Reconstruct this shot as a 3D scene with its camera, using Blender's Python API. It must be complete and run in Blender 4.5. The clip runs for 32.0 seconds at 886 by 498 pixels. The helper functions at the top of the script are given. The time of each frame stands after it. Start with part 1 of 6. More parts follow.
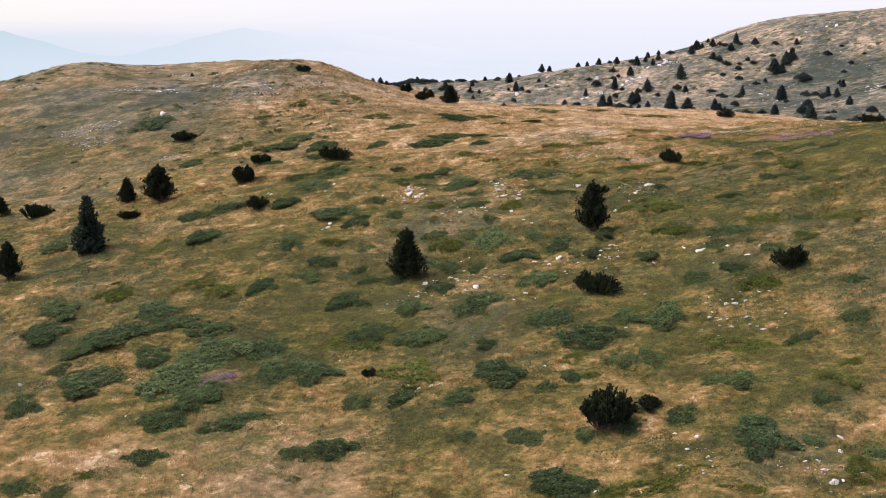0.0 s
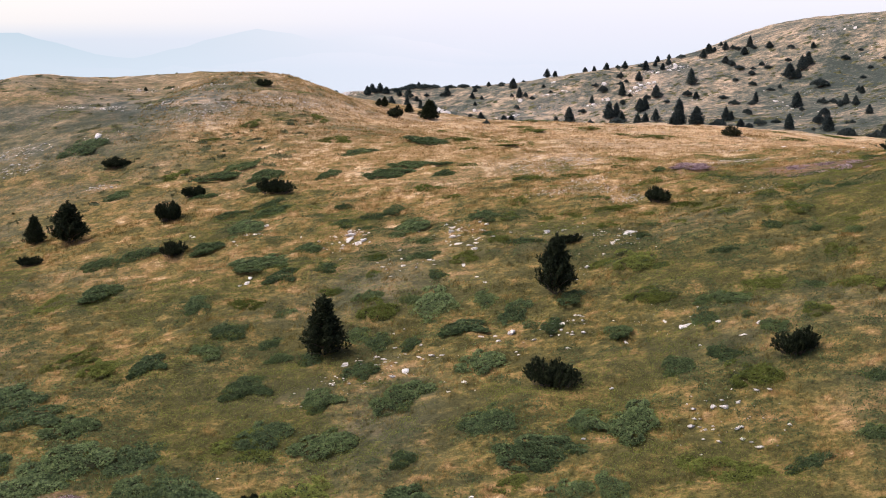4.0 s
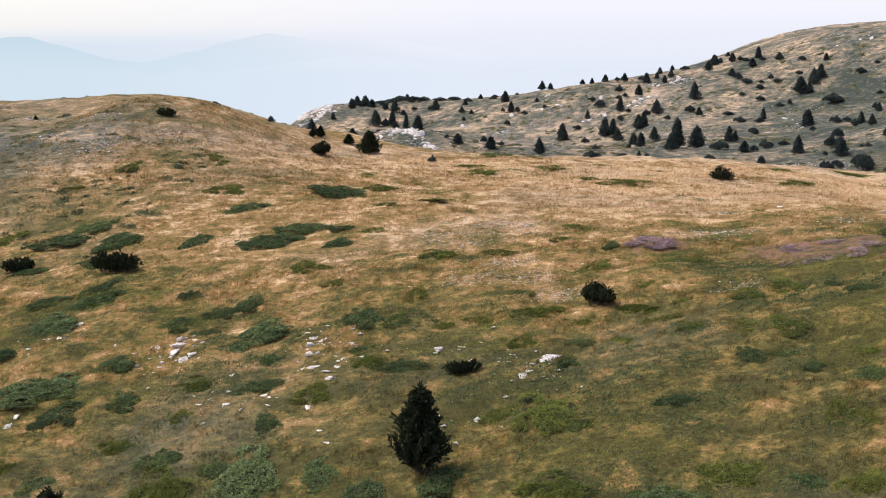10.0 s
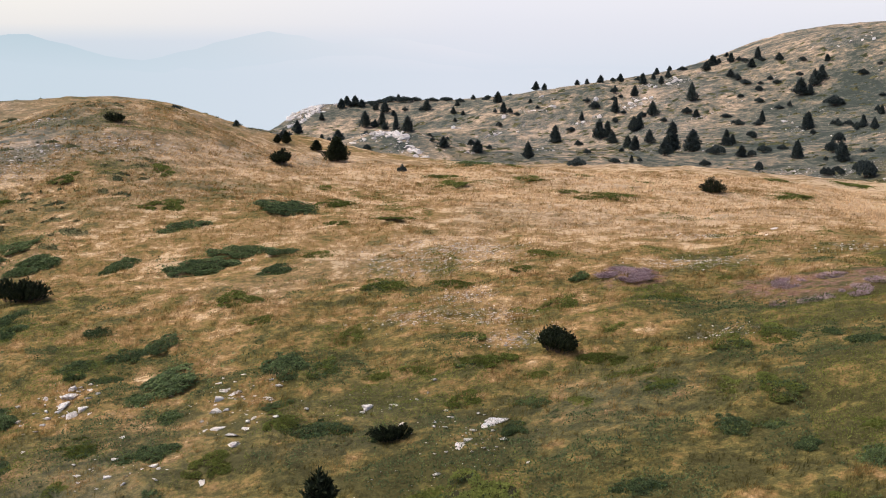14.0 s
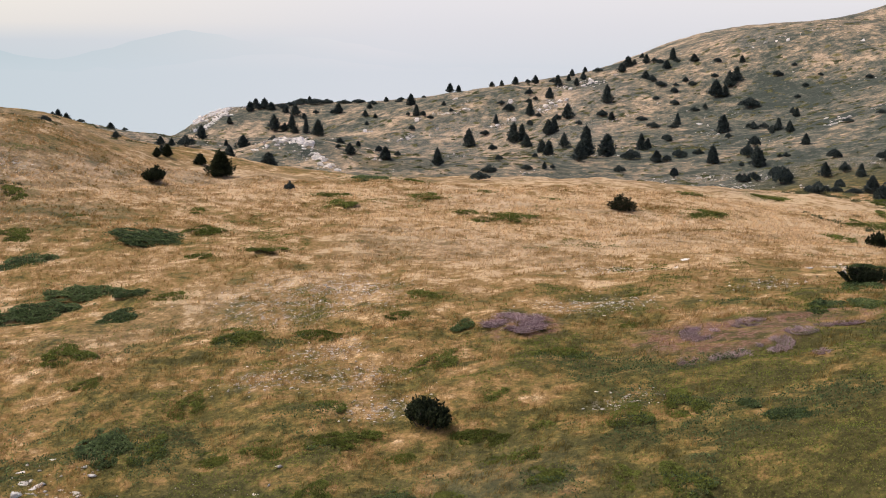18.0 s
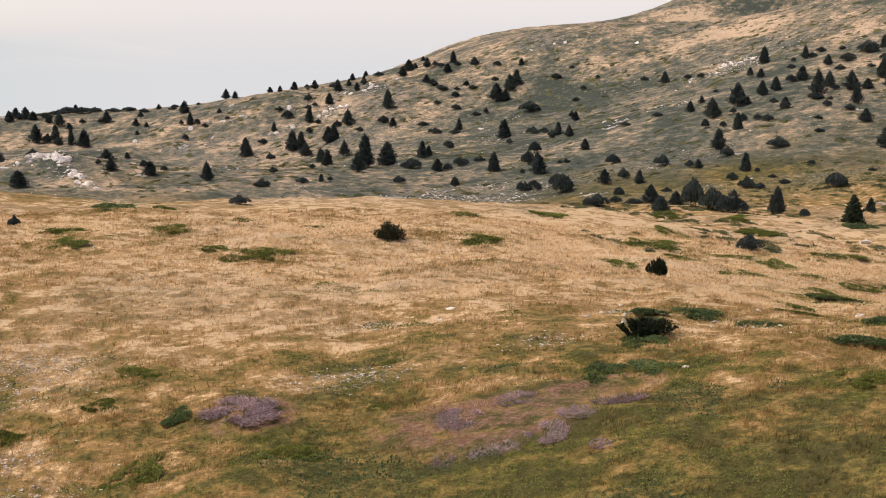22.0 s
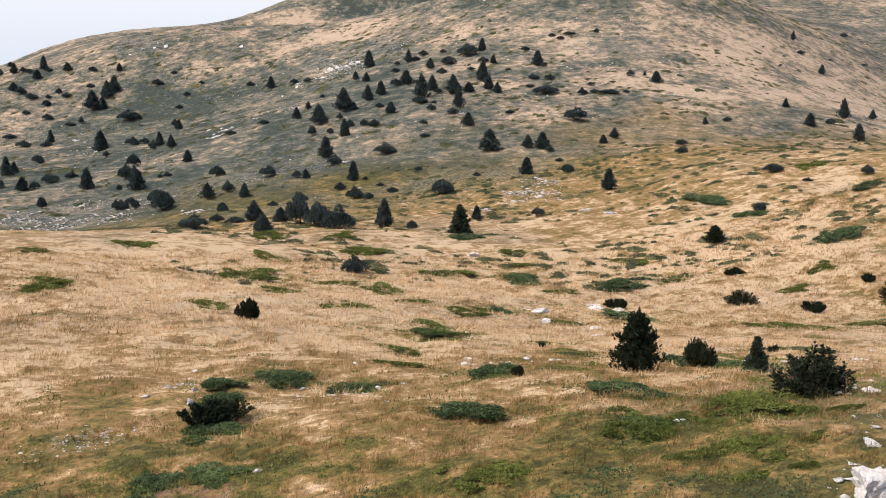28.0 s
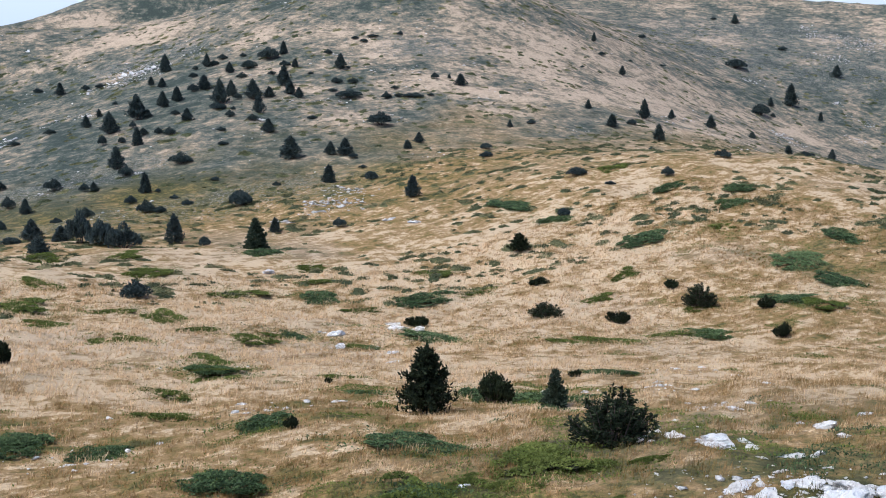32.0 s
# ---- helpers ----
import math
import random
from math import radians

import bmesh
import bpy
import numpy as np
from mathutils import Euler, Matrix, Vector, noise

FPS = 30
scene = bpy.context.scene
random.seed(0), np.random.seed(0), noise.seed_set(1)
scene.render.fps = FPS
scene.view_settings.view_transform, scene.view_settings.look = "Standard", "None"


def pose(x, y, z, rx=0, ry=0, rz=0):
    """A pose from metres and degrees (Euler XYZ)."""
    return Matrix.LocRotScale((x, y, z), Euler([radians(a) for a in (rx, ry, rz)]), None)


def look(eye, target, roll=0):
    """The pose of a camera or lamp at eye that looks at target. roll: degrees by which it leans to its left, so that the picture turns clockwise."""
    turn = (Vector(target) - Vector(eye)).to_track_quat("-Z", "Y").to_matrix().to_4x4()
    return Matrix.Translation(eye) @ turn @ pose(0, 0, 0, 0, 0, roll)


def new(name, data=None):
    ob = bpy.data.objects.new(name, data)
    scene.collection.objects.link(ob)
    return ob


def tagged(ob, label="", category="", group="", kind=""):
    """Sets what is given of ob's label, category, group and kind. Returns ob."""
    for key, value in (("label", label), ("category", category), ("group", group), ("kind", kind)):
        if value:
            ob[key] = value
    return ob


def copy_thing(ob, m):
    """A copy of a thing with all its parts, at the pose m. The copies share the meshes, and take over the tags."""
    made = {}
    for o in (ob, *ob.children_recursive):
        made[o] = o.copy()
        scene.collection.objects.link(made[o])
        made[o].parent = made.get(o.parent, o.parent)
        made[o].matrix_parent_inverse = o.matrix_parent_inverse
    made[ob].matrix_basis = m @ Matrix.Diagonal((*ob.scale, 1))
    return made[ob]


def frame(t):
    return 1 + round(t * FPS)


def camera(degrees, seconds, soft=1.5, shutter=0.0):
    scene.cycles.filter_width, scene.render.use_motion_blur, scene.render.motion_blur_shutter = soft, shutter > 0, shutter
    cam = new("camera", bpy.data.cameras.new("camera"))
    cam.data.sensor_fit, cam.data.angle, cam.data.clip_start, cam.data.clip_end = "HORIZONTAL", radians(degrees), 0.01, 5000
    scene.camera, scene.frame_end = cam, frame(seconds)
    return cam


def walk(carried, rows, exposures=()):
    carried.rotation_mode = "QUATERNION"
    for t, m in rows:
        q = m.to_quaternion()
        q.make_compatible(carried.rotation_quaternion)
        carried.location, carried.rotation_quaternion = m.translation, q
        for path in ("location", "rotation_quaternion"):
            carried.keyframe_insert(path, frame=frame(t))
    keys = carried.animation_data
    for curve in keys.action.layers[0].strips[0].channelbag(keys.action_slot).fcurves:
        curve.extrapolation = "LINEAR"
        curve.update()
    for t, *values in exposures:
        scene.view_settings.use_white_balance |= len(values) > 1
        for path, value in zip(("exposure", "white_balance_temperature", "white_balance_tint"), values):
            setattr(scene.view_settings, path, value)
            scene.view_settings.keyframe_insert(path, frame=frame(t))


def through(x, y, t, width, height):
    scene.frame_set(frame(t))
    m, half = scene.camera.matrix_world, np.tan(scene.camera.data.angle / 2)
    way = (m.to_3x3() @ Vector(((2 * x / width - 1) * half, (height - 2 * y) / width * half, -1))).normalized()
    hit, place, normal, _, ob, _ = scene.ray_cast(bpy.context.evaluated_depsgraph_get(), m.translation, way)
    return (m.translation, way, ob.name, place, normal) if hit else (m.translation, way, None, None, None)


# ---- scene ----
cam = camera(40.34, 32.0, soft=1.0)
PATH = [
    (0, (-0.00, 0.00, 22.00), (-1.99, 98.30, 3.76), 0.04),
    (0.5, (0.67, 2.23, 22.22), (-1.90, 100.51, 3.92), -0.01),
    (1, (1.32, 4.47, 22.40), (-1.79, 102.74, 4.12), -0.01),
    (1.5, (1.98, 6.67, 22.55), (-1.20, 104.93, 4.30), -0.03),
    (2, (2.67, 9.08, 22.70), (-0.54, 107.35, 4.48), -0.06),
    (2.5, (3.38, 11.52, 22.89), (0.12, 109.79, 4.67), -0.09),
    (3, (4.16, 14.04, 23.04), (0.81, 112.31, 4.80), -0.17),
    (3.5, (4.87, 16.54, 23.15), (1.50, 114.80, 4.92), -0.16),
    (5.5, (7.89, 26.89, 23.80), (4.43, 125.16, 5.60), -0.12),
    (6, (8.62, 29.70, 24.05), (5.08, 127.97, 5.87), -0.15),
    (6.5, (9.39, 32.47, 24.41), (5.41, 130.73, 6.25), -0.12),
    (7, (10.19, 35.15, 24.68), (5.81, 133.40, 6.56), -0.13),
    (7.5, (10.99, 37.79, 24.81), (6.50, 136.04, 6.76), -0.09),
    (8, (11.72, 40.24, 24.91), (7.19, 138.50, 6.90), -0.12),
    (8.5, (12.37, 42.53, 24.95), (7.83, 140.80, 6.98), -0.11),
    (9, (12.99, 44.57, 25.00), (8.42, 142.84, 7.06), -0.10),
    (9.5, (13.61, 46.46, 25.04), (9.04, 144.74, 7.13), -0.09),
    (10, (14.11, 48.21, 25.04), (9.56, 146.49, 7.14), -0.07),
    (10.5, (14.59, 49.75, 25.05), (10.02, 148.03, 7.15), -0.05),
    (11, (14.96, 51.41, 25.03), (10.41, 149.68, 7.10), -0.02),
    (11.5, (15.37, 52.83, 25.02), (10.82, 151.11, 7.11), -0.01),
    (12, (15.76, 54.13, 25.08), (11.19, 152.40, 7.13), 0.01),
    (12.5, (16.13, 55.45, 25.05), (11.57, 153.72, 7.10), 0.04),
    (13, (16.47, 56.73, 25.08), (11.90, 154.99, 7.09), 0.06),
    (13.5, (16.80, 57.97, 25.12), (12.22, 156.23, 7.11), 0.09),
    (15.5, (18.11, 62.91, 25.29), (13.44, 161.16, 7.24), 0.12),
    (16, (18.48, 64.09, 25.38), (15.11, 162.38, 7.31), 0.10),
    (16.5, (18.79, 65.48, 25.44), (17.59, 163.83, 7.39), 0.11),
    (17, (19.10, 66.87, 25.56), (18.12, 165.21, 7.45), 0.14),
    (17.5, (19.53, 68.25, 25.70), (19.34, 166.60, 7.60), 0.16),
    (18, (19.96, 69.76, 25.85), (21.71, 168.09, 7.73), 0.16),
    (18.5, (20.42, 71.16, 25.98), (23.05, 169.47, 7.86), 0.14),
    (19, (20.92, 72.63, 26.12), (25.20, 170.87, 7.98), 0.15),
    (19.5, (21.41, 74.05, 26.25), (28.28, 172.16, 8.14), 0.13),
    (20, (21.89, 75.44, 26.36), (31.21, 173.34, 8.25), 0.10),
    (20.5, (22.40, 76.85, 26.46), (33.86, 174.53, 8.38), 0.06),
    (21, (22.93, 78.36, 26.59), (36.62, 175.75, 8.50), 0.09),
    (21.5, (23.48, 79.72, 26.74), (39.66, 176.73, 8.64), 0.03),
    (22, (24.08, 80.96, 26.89), (42.71, 177.53, 8.80), -0.01),
    (22.5, (24.62, 82.15, 27.03), (45.12, 178.33, 8.93), 0.01),
    (23, (25.23, 83.34, 27.13), (47.87, 179.05, 9.04), 0.03),
    (23.5, (25.83, 84.49, 27.22), (51.02, 179.56, 9.16), -0.01),
    (24, (26.41, 85.57, 27.36), (54.54, 179.82, 9.30), 0.03),
    (24.5, (27.03, 86.63, 27.43), (57.88, 180.02, 9.38), -0.01),
    (25, (27.58, 87.54, 27.47), (61.02, 180.04, 9.41), 0.03),
    (25.5, (28.22, 88.46, 27.43), (64.42, 179.92, 9.38), 0.07),
    (27.5, (30.37, 91.16, 27.37), (75.48, 178.58, 9.43), 0.09),
    (28, (30.99, 91.76, 27.33), (78.50, 177.92, 9.40), 0.08),
    (28.5, (31.58, 92.36, 27.28), (81.56, 177.11, 9.38), 0.04),
    (29, (32.23, 92.96, 27.22), (84.63, 176.24, 9.34), 0.03),
    (29.5, (32.85, 93.55, 27.17), (87.58, 175.32, 9.32), -0.01),
    (30, (33.49, 94.15, 27.13), (89.78, 174.85, 9.29), -0.04),
    (30.5, (34.15, 94.68, 27.21), (91.25, 174.82, 9.39), -0.07),
    (31, (34.84, 95.23, 27.30), (92.47, 174.99, 9.51), -0.09),
    (31.5, (35.62, 95.78, 27.42), (94.01, 174.99, 9.64), -0.11),
    (32, (36.44, 96.38, 27.50), (96.58, 174.27, 9.72), -0.14),
]
walk(cam, [(t, look(eye, target, roll)) for t, eye, target, roll in PATH], exposures=[(0, 0.95, 6300, 17), (7, 0.95, 6280, 16), (10, 0.92, 6250, 13), (13, 0.82, 6300, 13), (16, 0.72, 6450, 13), (19, 0.67, 6700, 13), (22, 0.73, 7050, 14), (25, 0.82, 7250, 14), (28, 0.90, 6200, 11), (29, 0.77, 5800, 9), (30, 0.78, 5450, 7), (32, 0.80, 5200, 6)])

# ---- light ----
world = bpy.data.worlds.new("sky")
scene.world = world
world.use_nodes = True
SUN_ELEVATION, SUN_AZIMUTH = radians(58), radians(-82)   # azimuth from +y, to the left
wt = world.node_tree
bg = wt.nodes["Background"]
sky = wt.nodes.new("ShaderNodeTexSky")
sky.sky_type, sky.sun_disc = "NISHITA", False
sky.sun_elevation, sky.sun_rotation = SUN_ELEVATION, SUN_AZIMUTH
sky.altitude, sky.air_density, sky.dust_density, sky.ozone_density = 1500, 0.4, 9.0, 0.6
wt.links.new(sky.outputs[0], bg.inputs[0])
bg.inputs[1].default_value = 0.15
sun_dir = Vector((math.sin(SUN_AZIMUTH) * math.cos(SUN_ELEVATION), math.cos(SUN_AZIMUTH) * math.cos(SUN_ELEVATION), math.sin(SUN_ELEVATION)))
sun = new("sun", bpy.data.lights.new("sun", "SUN"))
sun.data.energy, sun.data.angle, sun.data.color = 1.5, radians(34), (1.0, 0.915, 0.79)
sun.matrix_world = look(sun_dir * 300, (0, 0, 0))


# ---- materials ----
def material(name, roughness=0.9, specular=0.2):
    m = bpy.data.materials.new(name)
    m.use_nodes = True
    b = m.node_tree.nodes["Principled BSDF"]
    b.inputs["Roughness"].default_value = roughness
    b.inputs["Specular IOR Level"].default_value = specular
    return m, m.node_tree, b


def noise_tex(nt, scale, detail=4.0, rough=0.55, coord=None, stretch=None):
    n = nt.nodes.new("ShaderNodeTexNoise")
    n.inputs["Scale"].default_value, n.inputs["Detail"].default_value, n.inputs["Roughness"].default_value = scale, detail, rough
    if coord is None:
        coord = nt.nodes.new("ShaderNodeNewGeometry").outputs["Position"]
    if stretch:
        mp = nt.nodes.new("ShaderNodeMapping")
        mp.inputs["Scale"].default_value = stretch
        nt.links.new(coord, mp.inputs["Vector"])
        coord = mp.outputs[0]
    nt.links.new(coord, n.inputs["Vector"])
    return n.outputs["Fac"]


def ramp(nt, fac, stops):
    r = nt.nodes.new("ShaderNodeValToRGB")
    els = r.color_ramp.elements
    while len(els) < len(stops):
        els.new(0.5)
    for e, (p, c) in zip(els, stops):
        e.position, e.color = p, (*c, 1)
    nt.links.new(fac, r.inputs[0])
    return r.outputs[0]


def maths(nt, op, a, b=None):
    n = nt.nodes.new("ShaderNodeMath")
    n.operation = op
    for k, v in enumerate((a, b)):
        if v is None:
            continue
        if isinstance(v, (int, float)):
            n.inputs[k].default_value = v
        else:
            nt.links.new(v, n.inputs[k])
    return n.outputs[0]


def mix(nt, fac, a, b, blend="MIX"):
    n = nt.nodes.new("ShaderNodeMix")
    n.data_type, n.blend_type = "RGBA", blend
    for sock, v in ((n.inputs[0], fac), (n.inputs[6], a), (n.inputs[7], b)):
        if isinstance(v, (int, float)):
            sock.default_value = v
        elif isinstance(v, tuple):
            sock.default_value = (*v, 1)
        else:
            nt.links.new(v, sock)
    return n.outputs[2]


def bump(nt, b, height, strength, distance):
    n = nt.nodes.new("ShaderNodeBump")
    n.inputs["Strength"].default_value, n.inputs["Distance"].default_value = strength, distance
    nt.links.new(height, n.inputs["Height"])
    nt.links.new(n.outputs[0], b.inputs["Normal"])


STRAW_PALE, STRAW, STRAW_DEEP = (0.53, 0.390, 0.236), (0.340, 0.225, 0.107), (0.250, 0.157, 0.064)
OLIVE, GREEN, DARK = (0.181, 0.131, 0.044), (0.116, 0.099, 0.031), (0.073, 0.066, 0.023)


def add_scaled(nt, total, noise_out, weight):
    return maths(nt, "ADD", total, maths(nt, "MULTIPLY", maths(nt, "SUBTRACT", noise_out, 0.5), weight))


def attribute(nt, name):
    n = nt.nodes.new("ShaderNodeAttribute")
    n.attribute_name = name
    return n.outputs["Fac"]


def steep(nt, value, low, high):
    """0 to 1 between two bounds."""
    n = nt.nodes.new("ShaderNodeMapRange")
    n.inputs["From Min"].default_value, n.inputs["From Max"].default_value = low, high
    nt.links.new(value, n.inputs["Value"])
    return n.outputs["Result"]


def tufts(nt, scale, warp):
    """A random value for each ragged-edged tuft, scale to the metre."""
    pos = nt.nodes.new("ShaderNodeNewGeometry").outputs["Position"]
    n = nt.nodes.new("ShaderNodeTexNoise")
    n.inputs["Scale"].default_value, n.inputs["Detail"].default_value, n.inputs["Roughness"].default_value = scale * 1.7, 4, 0.7
    nt.links.new(pos, n.inputs["Vector"])
    away = nt.nodes.new("ShaderNodeVectorMath")
    away.operation = "MULTIPLY_ADD"
    nt.links.new(n.outputs["Color"], away.inputs[0])
    away.inputs[1].default_value = (warp, warp, warp)
    nt.links.new(pos, away.inputs[2])
    v = nt.nodes.new("ShaderNodeTexVoronoi")
    v.inputs["Scale"].default_value = scale
    nt.links.new(away.outputs[0], v.inputs["Vector"])
    sep = nt.nodes.new("ShaderNodeSeparateColor")
    nt.links.new(v.outputs["Color"], sep.inputs[0])
    return sep.outputs[0]


def meadow_colour(nt):
    """Grass colour from place: straw or green by the "dry" attribute of the sheet and by noise from metres to blades."""
    f = add_scaled(nt, attribute(nt, "dry"), noise_tex(nt, 0.085, 5, 0.6), 1.2)
    f = add_scaled(nt, f, noise_tex(nt, 0.42, 6, 0.65), 2.1)
    f = add_scaled(nt, f, noise_tex(nt, 0.55, 6, 0.68, stretch=(0.45, 1.5, 1.0)), 1.2)
    fine = noise_tex(nt, 3.2, 6, 0.75)
    f = add_scaled(nt, f, noise_tex(nt, 1.1, 5, 0.7), 1.3)
    f = add_scaled(nt, f, fine, 0.65)
    t1, t2, t3 = tufts(nt, 1.0, 1.2), tufts(nt, 2.6, 0.5), tufts(nt, 7.0, 0.18)
    f = add_scaled(nt, f, t1, 0.17)
    f = add_scaled(nt, f, t2, 0.17)
    f = add_scaled(nt, f, t3, 0.10)
    col = ramp(nt, f, [(0.02, DARK), (0.24, GREEN), (0.43, OLIVE), (0.62, STRAW_DEEP), (0.86, STRAW), (1.18, STRAW_PALE)])
    tone = add_scaled(nt, add_scaled(nt, add_scaled(nt, noise_tex(nt, 9.0, 5, 0.8), t3, 0.12), t2, 0.10), fine, 0.60)
    # blotches put into the tone stand in for small shadows between tufts
    tone = add_scaled(nt, tone, noise_tex(nt, 1.9, 4, 0.7, stretch=(0.8, 1.2, 1.0)), 0.9)
    calm = maths(nt, "MULTIPLY", steep(nt, attribute(nt, "dry"), 0.50, 0.72), 0.8)
    col = mix(nt, maths(nt, "SUBTRACT", 1.0, calm), col, ramp(nt, tone, [(0.22, (0.50, 0.51, 0.50)), (0.5, (1.0, 1.0, 0.98)), (0.78, (1.48, 1.46, 1.42))]), "MULTIPLY")
    return col, tone


def grass_ground_material():
    m, nt, b = material("meadow_ground", 0.95, 0.1)
    col, tone = meadow_colour(nt)
    # thin tan turf with dark shrubby patches on the far hills
    hill = attribute(nt, "hill")
    g = add_scaled(nt, attribute(nt, "dry"), noise_tex(nt, 0.055, 6, 0.66), 2.6)
    g = add_scaled(nt, g, noise_tex(nt, 0.34, 6, 0.72), 2.5)
    g = add_scaled(nt, add_scaled(nt, g, tufts(nt, 0.7, 1.6), 0.28), tufts(nt, 1.7, 0.6), 0.26)
    # turf colours greyed and blued to stand in for haze over distance
    turf = ramp(nt, g, [(0.04, (0.050, 0.060, 0.048)), (0.30, (0.092, 0.100, 0.076)), (0.55, (0.172, 0.150, 0.109)), (0.80, (0.290, 0.224, 0.146)), (1.16, (0.45, 0.340, 0.232))])
    wear = add_scaled(nt, noise_tex(nt, 1.6, 6, 0.85), tone, 0.4)
    turf = mix(nt, 1.0, turf, ramp(nt, wear, [(0.26, (0.66, 0.67, 0.67)), (0.5, (1.0, 1.0, 1.0)), (0.74, (1.40, 1.37, 1.34))]), "MULTIPLY")
    col = mix(nt, hill, col, turf)
    grit = noise_tex(nt, 2.6, 6, 0.8)
    mask = maths(nt, "MULTIPLY", attribute(nt, "stony"), maths(nt, "MULTIPLY", maths(nt, "SUBTRACT", grit, 0.53), 9.0))
    clamp = nt.nodes.new("ShaderNodeClamp")
    nt.links.new(mask, clamp.inputs[0])
    pale = ramp(nt, noise_tex(nt, 5.0, 3), [(0.3, (0.26, 0.22, 0.19)), (0.7, (0.52, 0.47, 0.43))])
    purple = ramp(nt, noise_tex(nt, 5.0, 6, 0.85), [(0.36, (0.070, 0.038, 0.028)), (0.5, (0.185, 0.098, 0.062)), (0.64, (0.31, 0.205, 0.190))])
    col = mix(nt, clamp.outputs[0], col, pale)
    hm = nt.nodes.new("ShaderNodeClamp")
    nt.links.new(maths(nt, "MULTIPLY", attribute(nt, "heath"), maths(nt, "MULTIPLY", maths(nt, "SUBTRACT", noise_tex(nt, 1.1, 6, 0.75), 0.44), 7.0)), hm.inputs[0])
    col = mix(nt, hm.outputs[0], col, purple)
    nt.links.new(col, b.inputs["Base Color"])
    h = maths(nt, "ADD", maths(nt, "MULTIPLY", noise_tex(nt, 6.0, 5, 0.75), 0.55), maths(nt, "MULTIPLY", noise_tex(nt, 1.3, 5, 0.65), 0.9))
    bump(nt, b, h, 0.5, 0.35)
    return m


def leafy(nt, b, col, through):
    """Let part of the light through thin leaves."""
    t = nt.nodes.new("ShaderNodeBsdfTranslucent")
    s = nt.nodes.new("ShaderNodeMixShader")
    s.inputs[0].default_value = through
    nt.links.new(col, t.inputs["Color"])
    nt.links.new(col, b.inputs["Base Color"])
    nt.links.new(b.outputs[0], s.inputs[1])
    nt.links.new(t.outputs[0], s.inputs[2])
    nt.links.new(s.outputs[0], nt.nodes["Material Output"].inputs[0])


def blade_material():
    m, nt, b = material("grass_blades", 0.85, 0.15)
    col, tone = meadow_colour(nt)
    g = nt.nodes.new("ShaderNodeNewGeometry")
    col = mix(nt, 1.0, col, ramp(nt, g.outputs["Random Per Island"], [(0.0, (1.05, 1.05, 1.02)), (0.5, (1.28, 1.26, 1.20)), (1.0, (1.52, 1.48, 1.40))]), "MULTIPLY")
    leafy(nt, b, col, 0.5)
    return m


def foliage_material(name, dark, mid, light, vary=0.25, roughness=0.75):
    m, nt, b = material(name, roughness, 0.1)
    g = nt.nodes.new("ShaderNodeNewGeometry")
    o = nt.nodes.new("ShaderNodeObjectInfo")
    f = maths(nt, "ADD", maths(nt, "MULTIPLY", g.outputs["Random Per Island"], 0.75), maths(nt, "MULTIPLY", o.outputs["Random"], vary))
    col = ramp(nt, f, [(0.0, dark), (0.5, mid), (1.0, light)])
    patch = noise_tex(nt, 1.1, 4, 0.6)
    col = mix(nt, 1.0, col, ramp(nt, patch, [(0.3, (0.7, 0.7, 0.7)), (0.7, (1.25, 1.2, 1.1))]), "MULTIPLY")
    leafy(nt, b, col, 0.30)
    return m


def cushion_material():
    """Low dense shrub seen from far: dull olive green, mottled."""
    m, nt, b = material("low_cushion_shrub", 0.95, 0.05)
    g = nt.nodes.new("ShaderNodeNewGeometry")
    f = add_scaled(nt, g.outputs["Random Per Island"], noise_tex(nt, 2.2, 6, 0.8), 1.6)
    col = ramp(nt, f, [(0.0, (0.056, 0.066, 0.034)), (0.40, (0.096, 0.104, 0.048)), (0.70, (0.145, 0.140, 0.064)), (1.0, (0.215, 0.182, 0.092))])
    nt.links.new(col, b.inputs["Base Color"])
    bump(nt, b, noise_tex(nt, 2.6, 5, 0.75), 1.0, 0.3)
    return m


def rock_material(name, low, high):
    m, nt, b = material(name, 0.9, 0.2)
    o = nt.nodes.new("ShaderNodeObjectInfo")
    local = nt.nodes.new("ShaderNodeNewGeometry").outputs["Position"]
    n1, n2 = noise_tex(nt, 2.6, 8, 0.72, local), noise_tex(nt, 11.0, 5, 0.65, local)
    f = maths(nt, "ADD", maths(nt, "MULTIPLY", n1, 1.0), maths(nt, "MULTIPLY", o.outputs["Random"], 0.16))
    # the darkest stop paints crevice shade into the hollows n1 also bumps
    col = ramp(nt, f, [(0.24, (0.13, 0.12, 0.11)), (0.36, low), (0.54, high), (0.85, tuple(min(0.8, c * 1.15) for c in high))])
    lichen = ramp(nt, noise_tex(nt, 4.0, 6, 0.75), [(0.52, (1, 1, 1)), (0.68, (0.62, 0.61, 0.57))])
    nt.links.new(mix(nt, 1.0, col, lichen, "MULTIPLY"), b.inputs["Base Color"])
    bump(nt, b, maths(nt, "ADD", n1, maths(nt, "MULTIPLY", n2, 0.5)), 1.0, 0.22)
    return m


def bark_material():
    m, nt, b = material("bark", 0.95, 0.1)
    n = noise_tex(nt, 9.0, 5, 0.7, stretch=(1, 1, 0.25))
    nt.links.new(ramp(nt, n, [(0.3, (0.06, 0.045, 0.035)), (0.7, (0.17, 0.13, 0.105))]), b.inputs["Base Color"])
    bump(nt, b, n, 0.6, 0.03)
    return m


